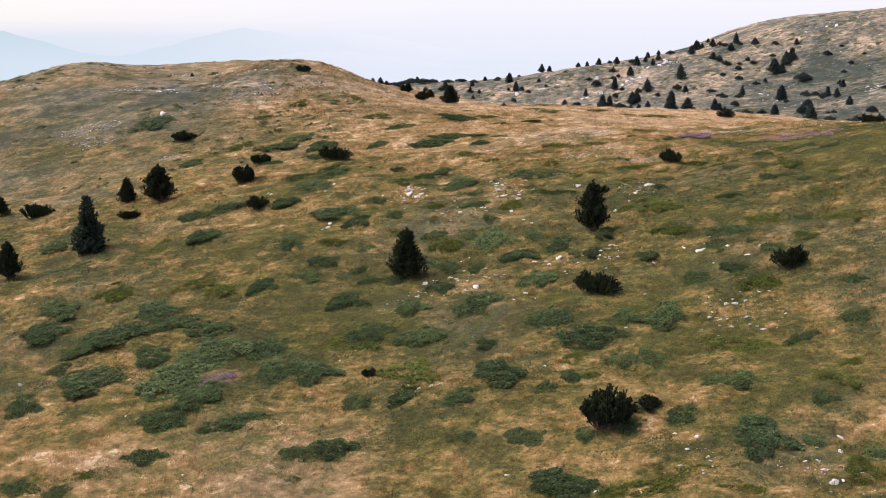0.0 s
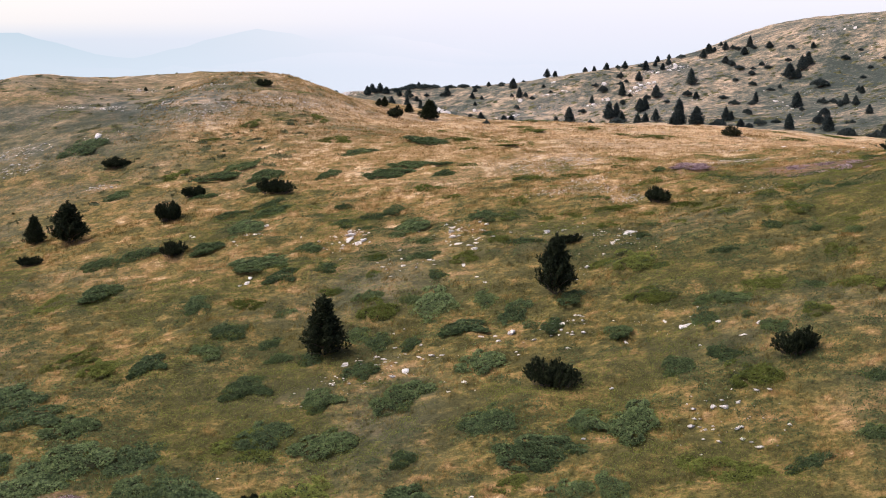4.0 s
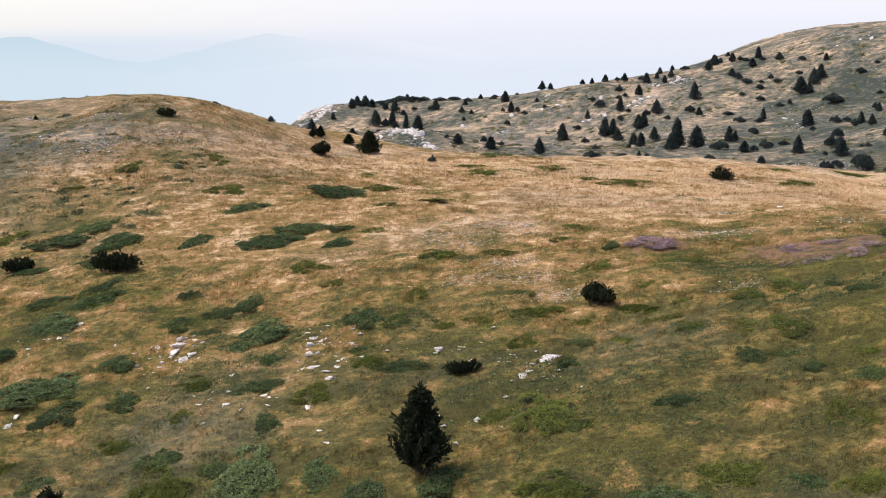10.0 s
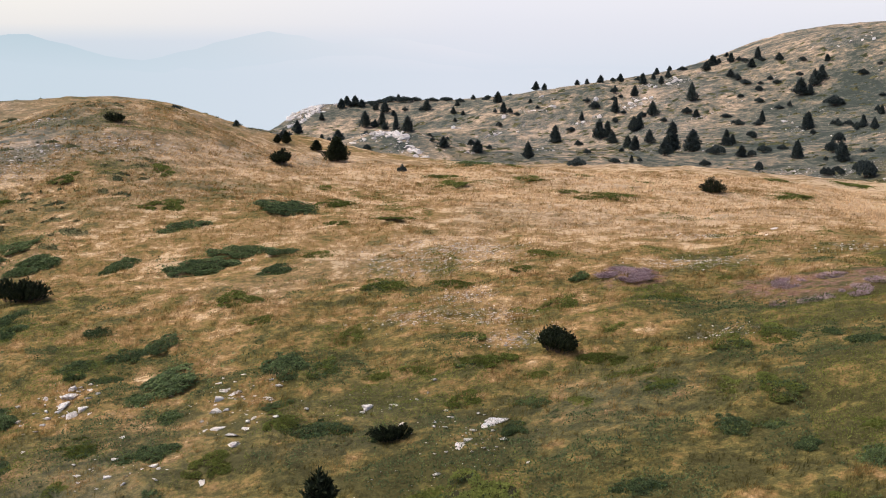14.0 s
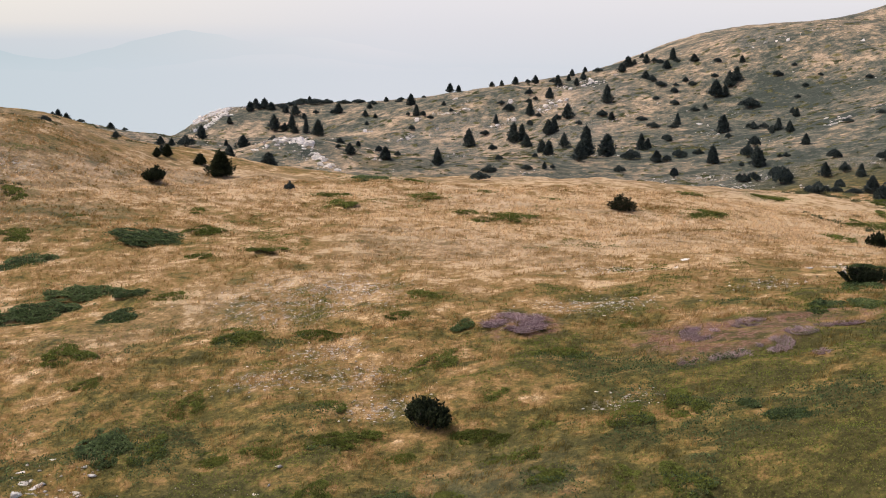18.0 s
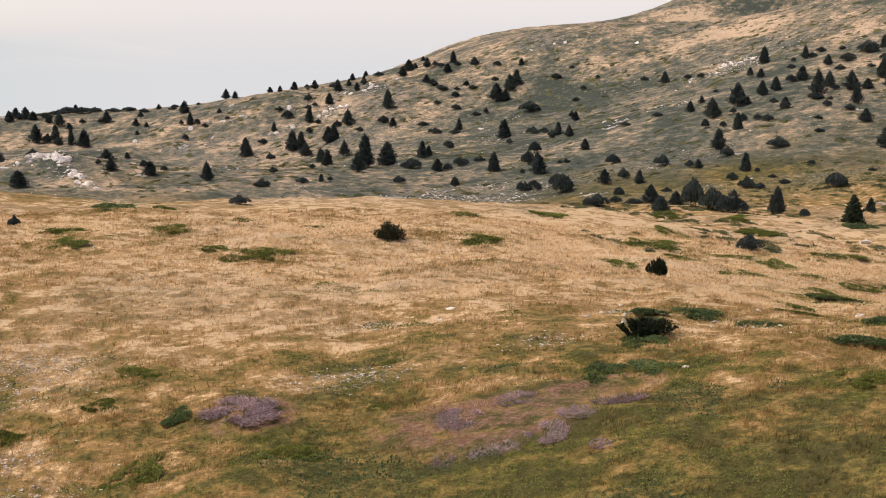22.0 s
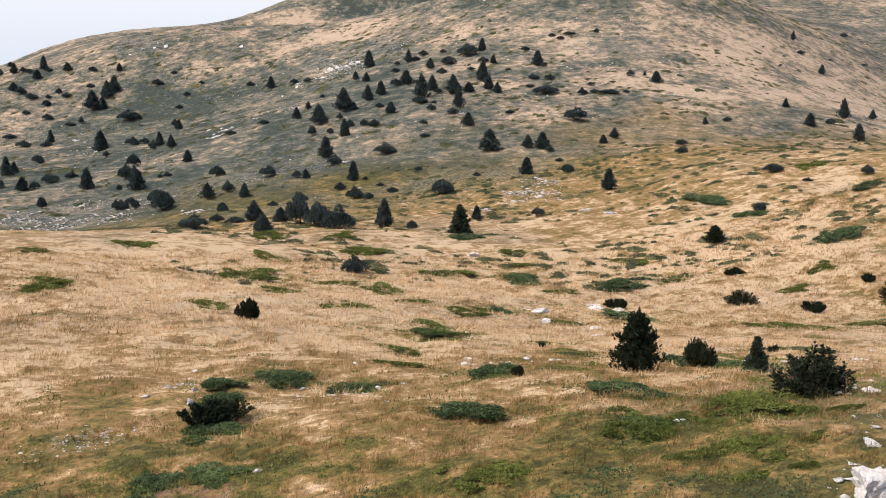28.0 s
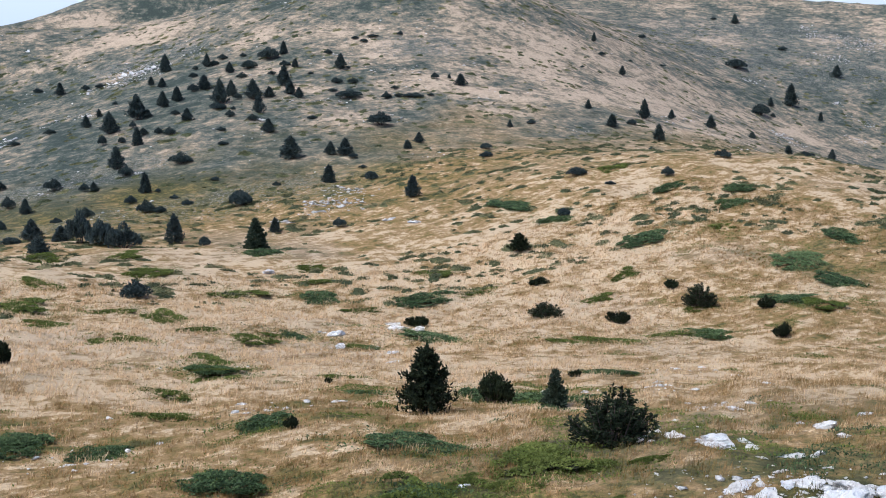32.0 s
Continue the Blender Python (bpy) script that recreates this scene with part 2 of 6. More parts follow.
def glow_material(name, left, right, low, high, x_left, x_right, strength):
    """Far air and hazed ranges: a plain glow by height, changing from the sunward side to the other."""
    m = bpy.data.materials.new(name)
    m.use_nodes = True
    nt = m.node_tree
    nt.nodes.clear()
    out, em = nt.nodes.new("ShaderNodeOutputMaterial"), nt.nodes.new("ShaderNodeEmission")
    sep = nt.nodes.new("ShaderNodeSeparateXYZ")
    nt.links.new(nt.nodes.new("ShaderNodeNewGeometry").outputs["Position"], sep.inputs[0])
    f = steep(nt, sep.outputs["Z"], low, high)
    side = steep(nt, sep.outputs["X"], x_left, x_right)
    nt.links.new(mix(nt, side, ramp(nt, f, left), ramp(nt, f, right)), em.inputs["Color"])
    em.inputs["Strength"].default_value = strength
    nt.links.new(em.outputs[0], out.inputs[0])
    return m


M_GROUND, M_BLADE = grass_ground_material(), blade_material()
# needles of the distant trees, lightened and blued to paint in haze
M_PINE_HAZED = foliage_material("hazed_pine_needles", (0.040, 0.054, 0.058), (0.070, 0.092, 0.090), (0.115, 0.142, 0.124))
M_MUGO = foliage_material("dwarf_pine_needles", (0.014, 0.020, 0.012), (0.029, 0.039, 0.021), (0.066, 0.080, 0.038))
M_SPRUCE = foliage_material("spruce_needles", (0.030, 0.045, 0.034), (0.060, 0.082, 0.056), (0.105, 0.130, 0.085))
M_JUNIPER = foliage_material("juniper_sprays", (0.038, 0.058, 0.028), (0.084, 0.126, 0.054), (0.185, 0.240, 0.098), 0.4)
# dark colour of the sheet that paints shade into gaps between shrub sprays
M_UNDER_SHADE = foliage_material("painted_shade_under_shrubs", (0.030, 0.032, 0.018), (0.040, 0.042, 0.022), (0.060, 0.056, 0.030), 0.3, 0.95)
M_BILBERRY = foliage_material("bilberry_leaves", (0.074, 0.096, 0.020), (0.128, 0.154, 0.034), (0.195, 0.215, 0.054), 0.4)
M_CUSHION = cushion_material()
M_DEADWOOD = foliage_material("dead_juniper_twigs", (0.13, 0.07, 0.085), (0.36, 0.26, 0.29), (0.72, 0.62, 0.64), 0.2)
M_ROCK = rock_material("limestone", (0.56, 0.50, 0.44), (0.88, 0.81, 0.735))
M_SCREE = rock_material("grey_limestone", (0.46, 0.42, 0.385), (0.78, 0.72, 0.665))
M_BARK = bark_material()

# ---- the lie of the land ----
# Broad swells, hills, knolls and hummocks: (x, y, rise), each list with one spread in metres.
BASE = (-2.69, 9.72, 1.58)
BROAD_SWELLS = [(510, 60, -9.29), (510, 690, 32.09), (510, 330, -21.78), (420, -30, -10.84)]
HILLS_WIDE = [(300, 640, 19.33), (300, 290, -7.02), (400, 540, -4.04), (400, 290, -2.6), (300, 90, -5.91), (300, 390, 12.05), (-200, 190, 13.86), (400, 440, -5.21), (300, -10, -6.22), (-100, 640, -8.53), (400, 240, -6.73), (300, 40, -6.85), (400, 190, -7.48), (250, -10, -6.29), (350, 240, -11.45), (-200, 290, 3.85), (400, 640, 7.58), (0, 640, -16), (350, 40, -5.84), (350, 290, -10.56), (250, 40, -6.81)]
KNOLLS = [(-64, 216, 11.4), (160, 496, 7.36), (104, 580, -4.9), (48, 356, -5.33), (-92, 384, 2.34), (48, 580, -6.64), (216, 524, -4.55), (-120, 524, -6.4), (-8, 412, -4.91), (104, 328, -4.93), (104, 412, -5.27), (272, 524, -10.59), (188, 440, 3.11), (-64, 300, -2.52), (-64, 524, 8.86), (132, 272, -4.43), (20, 20, -8.82), (272, 412, 9.48), (-120, 412, 7.14), (160, 132, -3.84), (272, 384, 5.16), (244, 524, -5.62), (272, 580, 6.93), (132, 580, 9.61), (272, 440, 8.16), (76, 496, 0.51), (-120, 328, -3.73), (216, 552, -12.62), (244, 580, 8.4), (216, 328, 2.26)]
KNOLLS_MORE = [(-120, 552, -5.97), (132, 412, -5), (272, 496, -5.21), (-120, 244, 3.91), (-120, 496, -5.97), (-120, 440, 4.41), (20, 412, -4.85), (104, 76, 2.93)]
HUMMOCKS = [(35, 140, 3.17), (20, 200, 2.02), (80, 110, 4.55), (-25, 155, 2.1), (50, 470, 1.63), (5, 110, 2.95), (65, 215, -0.54), (95, 245, -0.86), (110, 185, -3.22), (-25, 200, 2.79), (185, 215, 2.95), (5, 245, -3.39), (-25, 245, 4.41), (35, 80, 1.84), (5, 155, 3.36), (-40, 95, 1.28), (50, 170, 1.73), (35, 230, 2.63), (50, 275, -3.28), (140, 335, 2.72), (5, 350, 1.74), (-25, 470, -3.68), (35, 425, -2.51), (-55, 140, -0.89), (65, 95, 3.27), (5, 50, 2.5), (-70, 455, -5.35), (140, 470, 3.86), (125, 215, -1.81), (5, 290, -2.76)]
HUMMOCKS_MORE = [(-40, 185, 3.96), (80, 305, -2.37), (-25, 125, 1.53), (-55, 245, 2.76), (20, 410, -2.63), (200, 260, -2.61), (-70, 470, -3.19), (50, 110, 3.53), (35, 50, 2.74), (65, 275, -3), (125, 245, -2.66), (-10, 470, -3.53), (20, 470, 1.47), (-70, 440, -3.33), (-40, 380, -1.52), (95, 185, -1.46), (-25, 65, 1.18)]
CREST_A = [(-90, 190, 0.27), (-50, 190, -0.46), (-40, 190, -0.84), (-10, 190, -0.52), (-100, 200, 0.34), (-90, 200, 0.49), (-80, 200, 0.21), (-70, 200, 0.58), (-60, 200, 0.63), (-50, 200, -1.11), (-40, 200, -1.37), (-30, 200, 1.73), (-20, 200, 0.77), (-10, 200, -1.27), (-90, 210, -0.39), (-80, 210, -0.41), (-70, 210, 0.54), (-60, 210, 0.27), (-50, 210, -0.91)]
CREST_B = [(-40, 210, -1.18), (-30, 210, 2.36), (-10, 210, -1.2), (-100, 220, -0.62), (-90, 220, -1.67), (-70, 220, 0.83), (-60, 220, -0.9), (-50, 220, 1.24), (-40, 220, -0.53), (-20, 220, -1.38), (-10, 220, 0.79), (-100, 230, -0.74), (-90, 230, -1.3), (-80, 230, 1.51), (-70, 230, 1.36), (-60, 230, -1.69), (-50, 230, 0.94), (-20, 230, -0.56), (-10, 230, 1.38)]
CREST_C = [(-100, 240, -0.32), (-90, 240, -0.41), (-80, 240, 0.97), (-70, 240, 0.43), (-60, 240, -1.75), (-50, 240, -0.95), (-40, 240, 0.51), (-30, 240, 1.32), (-20, 240, -0.81), (-60, 250, -0.74), (-50, 250, -0.5), (-40, 250, 0.64), (-30, 250, 0.21), (-20, 250, -1.28), (-10, 250, -0.49), (-30, 260, -0.29), (-20, 260, -0.57)]
HILLS = [(11, CREST_A), (11, CREST_B), (11, CREST_C), (160, BROAD_SWELLS), (85, HILLS_WIDE), (45, KNOLLS), (45, KNOLLS_MORE), (24, HUMMOCKS), (24, HUMMOCKS_MORE)]

ROCKY_KNOLLS = [(-10, 338, 3.6), (-1, 330, 1.4), (-57, 506, 2.2), (-59, 262, 3.0)]
CLIFF_FOOT = [(-82, 505, -10), (-98, 515, -8), (-80, 528, -8)]


def lattice(x, y, size, seed):
    """Smooth uneven noise between 0 and 1 with features of about the given size."""
    table = np.random.default_rng(seed).random((128, 128))
    u, v = np.asarray(x, float) / size + 1000.37, np.asarray(y, float) / size + 1000.71
    iu, iv = np.floor(u).astype(int), np.floor(v).astype(int)
    fu, fv = u - iu, v - iv
    fu, fv = fu * fu * (3 - 2 * fu), fv * fv * (3 - 2 * fv)
    a, b = table[iu % 128, iv % 128], table[(iu + 1) % 128, iv % 128]
    c, d = table[iu % 128, (iv + 1) % 128], table[(iu + 1) % 128, (iv + 1) % 128]
    return (a * (1 - fu) + b * fu) * (1 - fv) + (c * (1 - fu) + d * fu) * fv


def uneven(x, y, size, seed, steps=3):
    """Noise of several sizes, about 0 in the mean and 1 at most."""
    out, weight = 0.0, 1.0
    for k in range(steps):
        a = 0.6 + 1.1 * k
        out = out + weight * (2 * lattice(x * math.cos(a) - y * math.sin(a), x * math.sin(a) + y * math.cos(a), size / 2.1 ** k, seed + k) - 1)
        weight *= 0.55
    return out


def lie(x, y):
    x, y = np.asarray(x, float), np.asarray(y, float)
    z = BASE[0] + BASE[1] * np.clip(x, -900, 900) / 100 + BASE[2] * np.clip(y, -900, 1200) / 100
    for spread, hills in HILLS + [(8.5, ROCKY_KNOLLS), (13, CLIFF_FOOT)]:
        for hx, hy, rise in hills:
            z = z + rise * np.exp(-0.5 * ((x - hx) ** 2 + (y - hy) ** 2) / spread ** 2)
    rim = np.sqrt(((x - 150) / 420) ** 2 + ((y - 280) / 300) ** 2)
    return z - 330 * (1 - np.exp(-np.maximum(rim - 1, 0) / 3))


def ground_height(x, y):
    """The lie of the land with swells of some metres and tussocky ledges along the slope."""
    x, y = np.asarray(x, float), np.asarray(y, float)
    return lie(x, y) + 0.28 * uneven(x, y, 8.0, 101, 3) + 0.15 * uneven(0.6 * x + 0.15 * y, y - 0.25 * x, 2.3, 111, 2) + 0.055 * uneven(x, y, 1.0, 121, 1)


def height(x, y):
    return float(ground_height(np.array([x]), np.array([y]))[0])


def blob(x, y, places):
    """0 to 1: inside soft ellipses (x, y, half width, half depth)."""
    out = np.zeros(np.broadcast(x, y).shape)
    for bx, by, rx, ry in places:
        d = np.hypot((x - bx) / rx, (y - by) / ry)
        out = np.maximum(out, np.clip((1.25 - d) / 0.5, 0, 1))
    return out


# Straw-dry ground: (x, y, spread across, spread along, amount)
DRY_NEAR = [(20, 190, 45, 28, 0.28), (75, 195, 40, 35, 0.30), (120, 185, 45, 30, 0.24), (5, 150, 25, 14, 0.14), (25, 64, 28, 9, -0.09), (-15, 66, 14, 6, 0.12), (38, 128, 28, 14, -0.12), (70, 126, 24, 13, -0.12), (-8, 82, 22, 9, -0.16), (12, 98, 24, 10, -0.10), (200, 240, 55, 45, 0.13), (268, 320, 35, 26, 0.22), (187, 420, 60, 16, 0.12)]
DRY_FAR = [(150, 335, 35, 30, -0.06), (120, 430, 60, 40, -0.04), (95, 290, 40, 30, -0.12), (230, 230, 60, 40, 0.12), (180, 470, 50, 20, 0.08), (160, 205, 40, 30, 0.08), (-30, 190, 30, 25, 0.05), (105, 355, 35, 22, -0.18), (-42, 145, 26, 40, -0.22), (-38, 178, 20, 20, -0.10), (150, 168, 14, 9, -0.22), (110, 390, 40, 40, -0.12), (25, 108, 25, 14, -0.14), (315, 350, 80, 70, 0.16)]
DRY_HILLS = [(216, 568, 10, 12, 0.3), (230, 561, 10, 12, 0.3), (190, 434, 10, 5, 0.3), (194, 416, 10, 5, 0.3), (199, 401, 10, 5, 0.3), (204, 388, 10, 5, 0.3), (211, 378, 10, 5, 0.3), (219, 370, 10, 5, 0.3), (227, 363, 10, 5, 0.3), (235, 572, 16, 12, -0.25), (257, 559, 16, 12, -0.25), (210, 418, 16, 12, -0.25), (217, 394, 16, 12, -0.25), (229, 380, 16, 12, -0.25), (225, 306, 26, 11, 0.22), (124, 404, 14, 14, -0.38), (136, 290, 13, 5, -0.25), (112, 272, 32, 14, -0.26), (88, 300, 30, 14, -0.20), (410, 358, 42, 36, -0.34), (100, 405, 6, 4, 0.35), (119, 373, 8, 4, 0.25), (38, 450, 20, 8, 0.10), (-58, 185, 22, 16, -0.10), (190, 235, 48, 28, -0.12), (225, 275, 40, 24, -0.12)]
DRY_MEADOW = [(34, 121, 20, 6, 0.02), (46, 130, 12, 6, 0.10), (34, 106, 20, 8, -0.05), (46, 112, 18, 9, 0.08), (56, 113, 14, 7, -0.20), (86, 131, 15, 13, 0.30), (70, 146, 16, 8, 0.10), (14, 66, 12, 8, -0.16), (4, 84, 10, 6, -0.14), (18, 112, 22, 9, -0.10), (-8, 100, 14, 8, -0.10), (-20, 68, 10, 5, 0.12)]
DRY_AREAS = DRY_NEAR + DRY_FAR + DRY_HILLS + DRY_MEADOW
# Stony ground and heather: (x, y, half width, half depth)
STONY = [(13, 143, 6, 6), (-22, 183, 6, 6), (-30, 176, 5, 8), (100, 300, 40, 8), (118, 262, 30, 10), (70, 450, 16, 14), (175, 400, 16, 10), (60, 415, 16, 18), (420, 390, 60, 50), (30, 430, 20, 20), (222, 346, 14, 9), (130, 470, 8, 10), (164, 404, 7, 7), (80, 306, 22, 6), (-59, 262, 8, 6)]
HILL_SCREE = [(-22.1, 185.3, 3.6, 2.4), (-30.4, 174.5, 2.8, 2.0), (-28.2, 179.9, 2.4, 2.0), (-34.5, 193.4, 2.4, 2.0), (-46.3, 186.4, 2.6, 2.0), (-39.8, 184.9, 3.2, 2.0), (-52.1, 188, 2.6, 1.6), (-46.3, 203.4, 3.6, 2.0), (-52.3, 166.2, 4.2, 2.4), (-49.5, 159.6, 2.9, 2.0), (-70.3, 192, 3.5, 2.0), (-36.5, 149.2, 2.1, 1.2), (-69, 228, 6, 4), (-86, 216, 5, 4)]
GRAVEL = [(12.2, 128.2, 2.2, 1.6), (15, 131.5, 2, 1.5), (16.8, 127.5, 2, 1.8), (15.5, 144.5, 3, 1.4), (18, 123, 1.6, 1.2), (29, 120.7, 1.4, 1), (30, 137, 3, 1.6), (33, 147, 2.5, 1.2), (41, 140, 2, 1)]
HEATH = [(25.5, 133, 2.2, 2.0), (35, 128.5, 4.5, 3.2), (41, 131, 3.0, 1.6), (-17, 78, 1.8, 1.6)]



def dryness(x, y):
    """How far the grass has turned to straw, from about 0 to 1."""
    d = np.full(np.broadcast(x, y).shape, 0.52)
    for bx, by, rx, ry, amount in DRY_AREAS:
        d = d + amount * np.exp(-0.5 * (((x - bx) / rx) ** 2 + ((y - by) / ry) ** 2))
    return np.clip(d, 0.0, 1.0)


def shrubby(x, y, grain=1.0):
    """Where low shrubs cover the grass: above 0 inside their patches."""
    lush = 0.20 * np.exp(-(((x - 2) / 45) ** 2 + ((y - 88) / 26) ** 2)) + 0.17 * np.exp(-(((x - 46) / 32) ** 2 + ((y - 121) / 13) ** 2)) + 0.10 * np.exp(-(((x - 24) / 22) ** 2 + ((y - 108) / 13) ** 2)) - 0.13 * np.exp(-(((x - 98) / 24) ** 2 + ((y - 128) / 14) ** 2)) - 0.16 * np.exp(-(((x - 80) / 11) ** 2 + ((y - 126) / 11) ** 2)) - 0.42 * np.clip(dryness(x, y) - 0.44, 0, 1)
    return 0.42 * uneven(x, y, 6.5 * grain, 201, 3) + 0.34 * uneven(x, y, 1.5 * grain, 207, 3) - 0.10 + lush


def hilly(x, y):
    """0 on the near pasture, 1 on the thin turf of the far hills."""
    low_hill = 0.75 * np.exp(-0.5 * (((x + 52) / 26) ** 2 + ((y - 196) / 30) ** 2))
    edge = np.maximum((y - 258 + 0.08 * np.clip(x - 60, 0, 200)) / 50, (x - 225) / 80)
    return np.clip(np.maximum(edge, low_hill) + 0.4 * uneven(x, y, 14, 501, 2), 0, 1)


def axis(spans):
    """Sorted grid lines from spans (start, end, step)."""
    vals = [np.arange(a, b, s) for a, b, s in spans]
    return np.concatenate(vals + [np.array([spans[-1][1]], float)])


def build_ground():
    xs = axis([(-4600, -1000, 300), (-1000, -300, 50), (-300, -95, 8), (-95, -50, 0.9), (-50, 100, 0.42), (100, 150, 0.8), (150, 330, 2.0), (330, 700, 8), (700, 1200, 50), (1200, 4600, 300)])
    ys = axis([(-4600, -700, 300), (-700, -100, 50), (-100, 40, 6), (40, 55, 2), (55, 170, 0.42), (170, 250, 0.8), (250, 560, 2.0), (560, 800, 8), (800, 1300, 50), (1300, 4600, 300)])
    gx, gy = np.meshgrid(xs, ys)
    gz = ground_height(gx, gy)
    co = np.stack([gx, gy, gz], -1).reshape(-1, 3)
    nx, ny = len(xs), len(ys)
    i = (np.arange(ny - 1)[:, None] * nx + np.arange(nx - 1)[None]).ravel()
    quads = np.stack([i, i + 1, i + nx + 1, i + nx], -1)
    me = mesh_from_arrays("ground", co, quads, M_GROUND, smooth=True)
    for name, values in (("dry", np.clip(dryness(gx, gy) - 0.17 * np.clip(3.0 * shrubby(gx, gy) + 0.15, 0, 1) * (gy < 205), 0, 1)), ("stony", blob(gx, gy, STONY + GRAVEL + HILL_SCREE)), ("heath", blob(gx, gy, HEATH)), ("hill", hilly(gx, gy))):
        me.attributes.new(name, "FLOAT", "POINT").data.foreach_set("value", values.ravel().astype(np.float32))
    return tagged(new("ground", me), "rolling mountain pasture of straw-coloured and green grass", "meadow", kind="structure")


def mesh_from_arrays(name, co, faces, mat, smooth=False, under=None, first=0):
    """A mesh from vertex rows and faces with one number of corners; faces up to first take the under material."""
    me = bpy.data.meshes.new(name)
    n, k = faces.shape
    me.vertices.add(len(co))
    me.vertices.foreach_set("co", np.asarray(co, np.float32).ravel())
    me.loops.add(n * k)
    me.loops.foreach_set("vertex_index", faces.astype(np.int32).ravel())
    me.polygons.add(n)
    me.polygons.foreach_set("loop_start", np.arange(0, n * k, k, dtype=np.int32))
    me.polygons.foreach_set("loop_total", np.full(n, k, np.int32))
    if smooth:
        me.polygons.foreach_set("use_smooth", np.ones(n, bool))
    me.update()
    me.validate()
    me.materials.append(mat)
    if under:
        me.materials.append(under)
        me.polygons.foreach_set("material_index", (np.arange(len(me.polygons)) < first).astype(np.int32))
    return me


build_ground()


# ---- distance ----
AIR = 0.585   # glow of the far hazy air


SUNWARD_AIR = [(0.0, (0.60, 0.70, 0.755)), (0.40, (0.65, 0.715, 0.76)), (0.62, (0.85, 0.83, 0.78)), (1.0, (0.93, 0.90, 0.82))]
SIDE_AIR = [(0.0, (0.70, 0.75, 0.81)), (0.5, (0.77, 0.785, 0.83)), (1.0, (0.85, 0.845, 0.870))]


def build_backdrop():
    n = 96
    ang = np.linspace(-math.pi, math.pi, n, endpoint=False)
    levels = np.array([-700.0, -150.0, -60.0, 40.0, 160.0, 420.0])
    co = np.array([(80 + 4700 * math.sin(a), 250 + 4700 * math.cos(a), z) for z in levels for a in ang])
    faces = np.array([(l * n + k, l * n + (k + 1) % n, (l + 1) * n + (k + 1) % n, (l + 1) * n + k) for l in range(len(levels) - 1) for k in range(n)])
    mat = glow_material("hazy_air", SUNWARD_AIR, SIDE_AIR, -150, 160, -1750, -50, AIR)
    tagged(new("backdrop", mesh_from_arrays("backdrop", co, faces, mat)), "pale hazy sky low over the horizon", "sky", kind="structure")


def build_far_range(name, dist, colour, peaks, label):
    """One far range, haze put into its glowing colour; peaks: (degrees to the right of +y, spread in degrees, top in
    metres).
    """
    ang = np.radians(np.linspace(-60, 70, 160))
    deg = np.degrees(ang)
    top = np.full(len(ang), -100.0) + 6 * np.sin(deg * 1.9) + 4 * np.sin(deg * 4.7 + 1)
    for a, s, h in peaks:
        top = np.maximum(top, -120 + (h + 120) * np.exp(-np.abs((deg - a) / s) ** 1.6) + 3 * np.sin(deg * 3.1 + a))
    rows = [(0, -500), (-60, None), (-260, -60)]
    co = []
    for dr, z in rows:
        for a, t in zip(ang, top):
            co.append((80 + (dist - dr) * math.sin(a), 100 + (dist - dr) * math.cos(a), z if z == -500 else t if z is None else t - 60))
    n = len(ang)
    faces = np.array([(l * n + k, l * n + k + 1, (l + 1) * n + k + 1, (l + 1) * n + k) for l in range(2) for k in range(n - 1)])
    # the range glows by itself, its colour fading into the haze below
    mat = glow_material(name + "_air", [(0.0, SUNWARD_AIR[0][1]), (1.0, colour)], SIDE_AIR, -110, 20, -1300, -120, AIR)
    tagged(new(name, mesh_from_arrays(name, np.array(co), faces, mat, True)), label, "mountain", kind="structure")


build_backdrop()
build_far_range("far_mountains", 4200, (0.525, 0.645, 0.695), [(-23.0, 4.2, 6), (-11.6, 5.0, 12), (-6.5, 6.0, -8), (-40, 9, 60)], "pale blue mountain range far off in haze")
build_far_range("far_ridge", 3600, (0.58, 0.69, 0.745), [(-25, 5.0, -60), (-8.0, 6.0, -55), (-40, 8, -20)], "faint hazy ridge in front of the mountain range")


# ---- plants and stones: shapes ----
def part(name, me, parent, label=""):
    ob = new(name, me)
    ob.parent = parent
    if label:
        tagged(ob, label)
    return ob


def sprays(points, dirs, length, width, rng, split=3):
    """Little pointed needle sprays: split thin triangles at each point, fanned round its direction."""
    n = len(points)
    co, faces = [], []
    for k in range(split):
        d = dirs + rng.normal(0, 0.45, (n, 3))
        d /= np.linalg.norm(d, axis=1)[:, None]
        side = np.cross(d, rng.normal(0, 1, (n, 3)))
        side /= np.linalg.norm(side, axis=1)[:, None] + 1e-9
        ln = (length * rng.uniform(0.6, 1.3, n))[:, None]
        w = (width * rng.uniform(0.7, 1.3, n))[:, None]
        tri = np.stack([points - side * w * 0.5, points + side * w * 0.5, points + d * ln * 0.55 + side * w * 0.55, points + d * ln, points + d * ln * 0.55 - side * w * 0.55], 1)
        base = np.arange(n)[:, None] * 5 + k * n * 5
        co.append(tri.reshape(-1, 3))
        faces.append(np.concatenate([base + np.array([[0, 1, 2]]), base + np.array([[0, 2, 4]]), base + np.array([[4, 2, 3]])], 0))
    return np.concatenate(co), np.concatenate(faces)


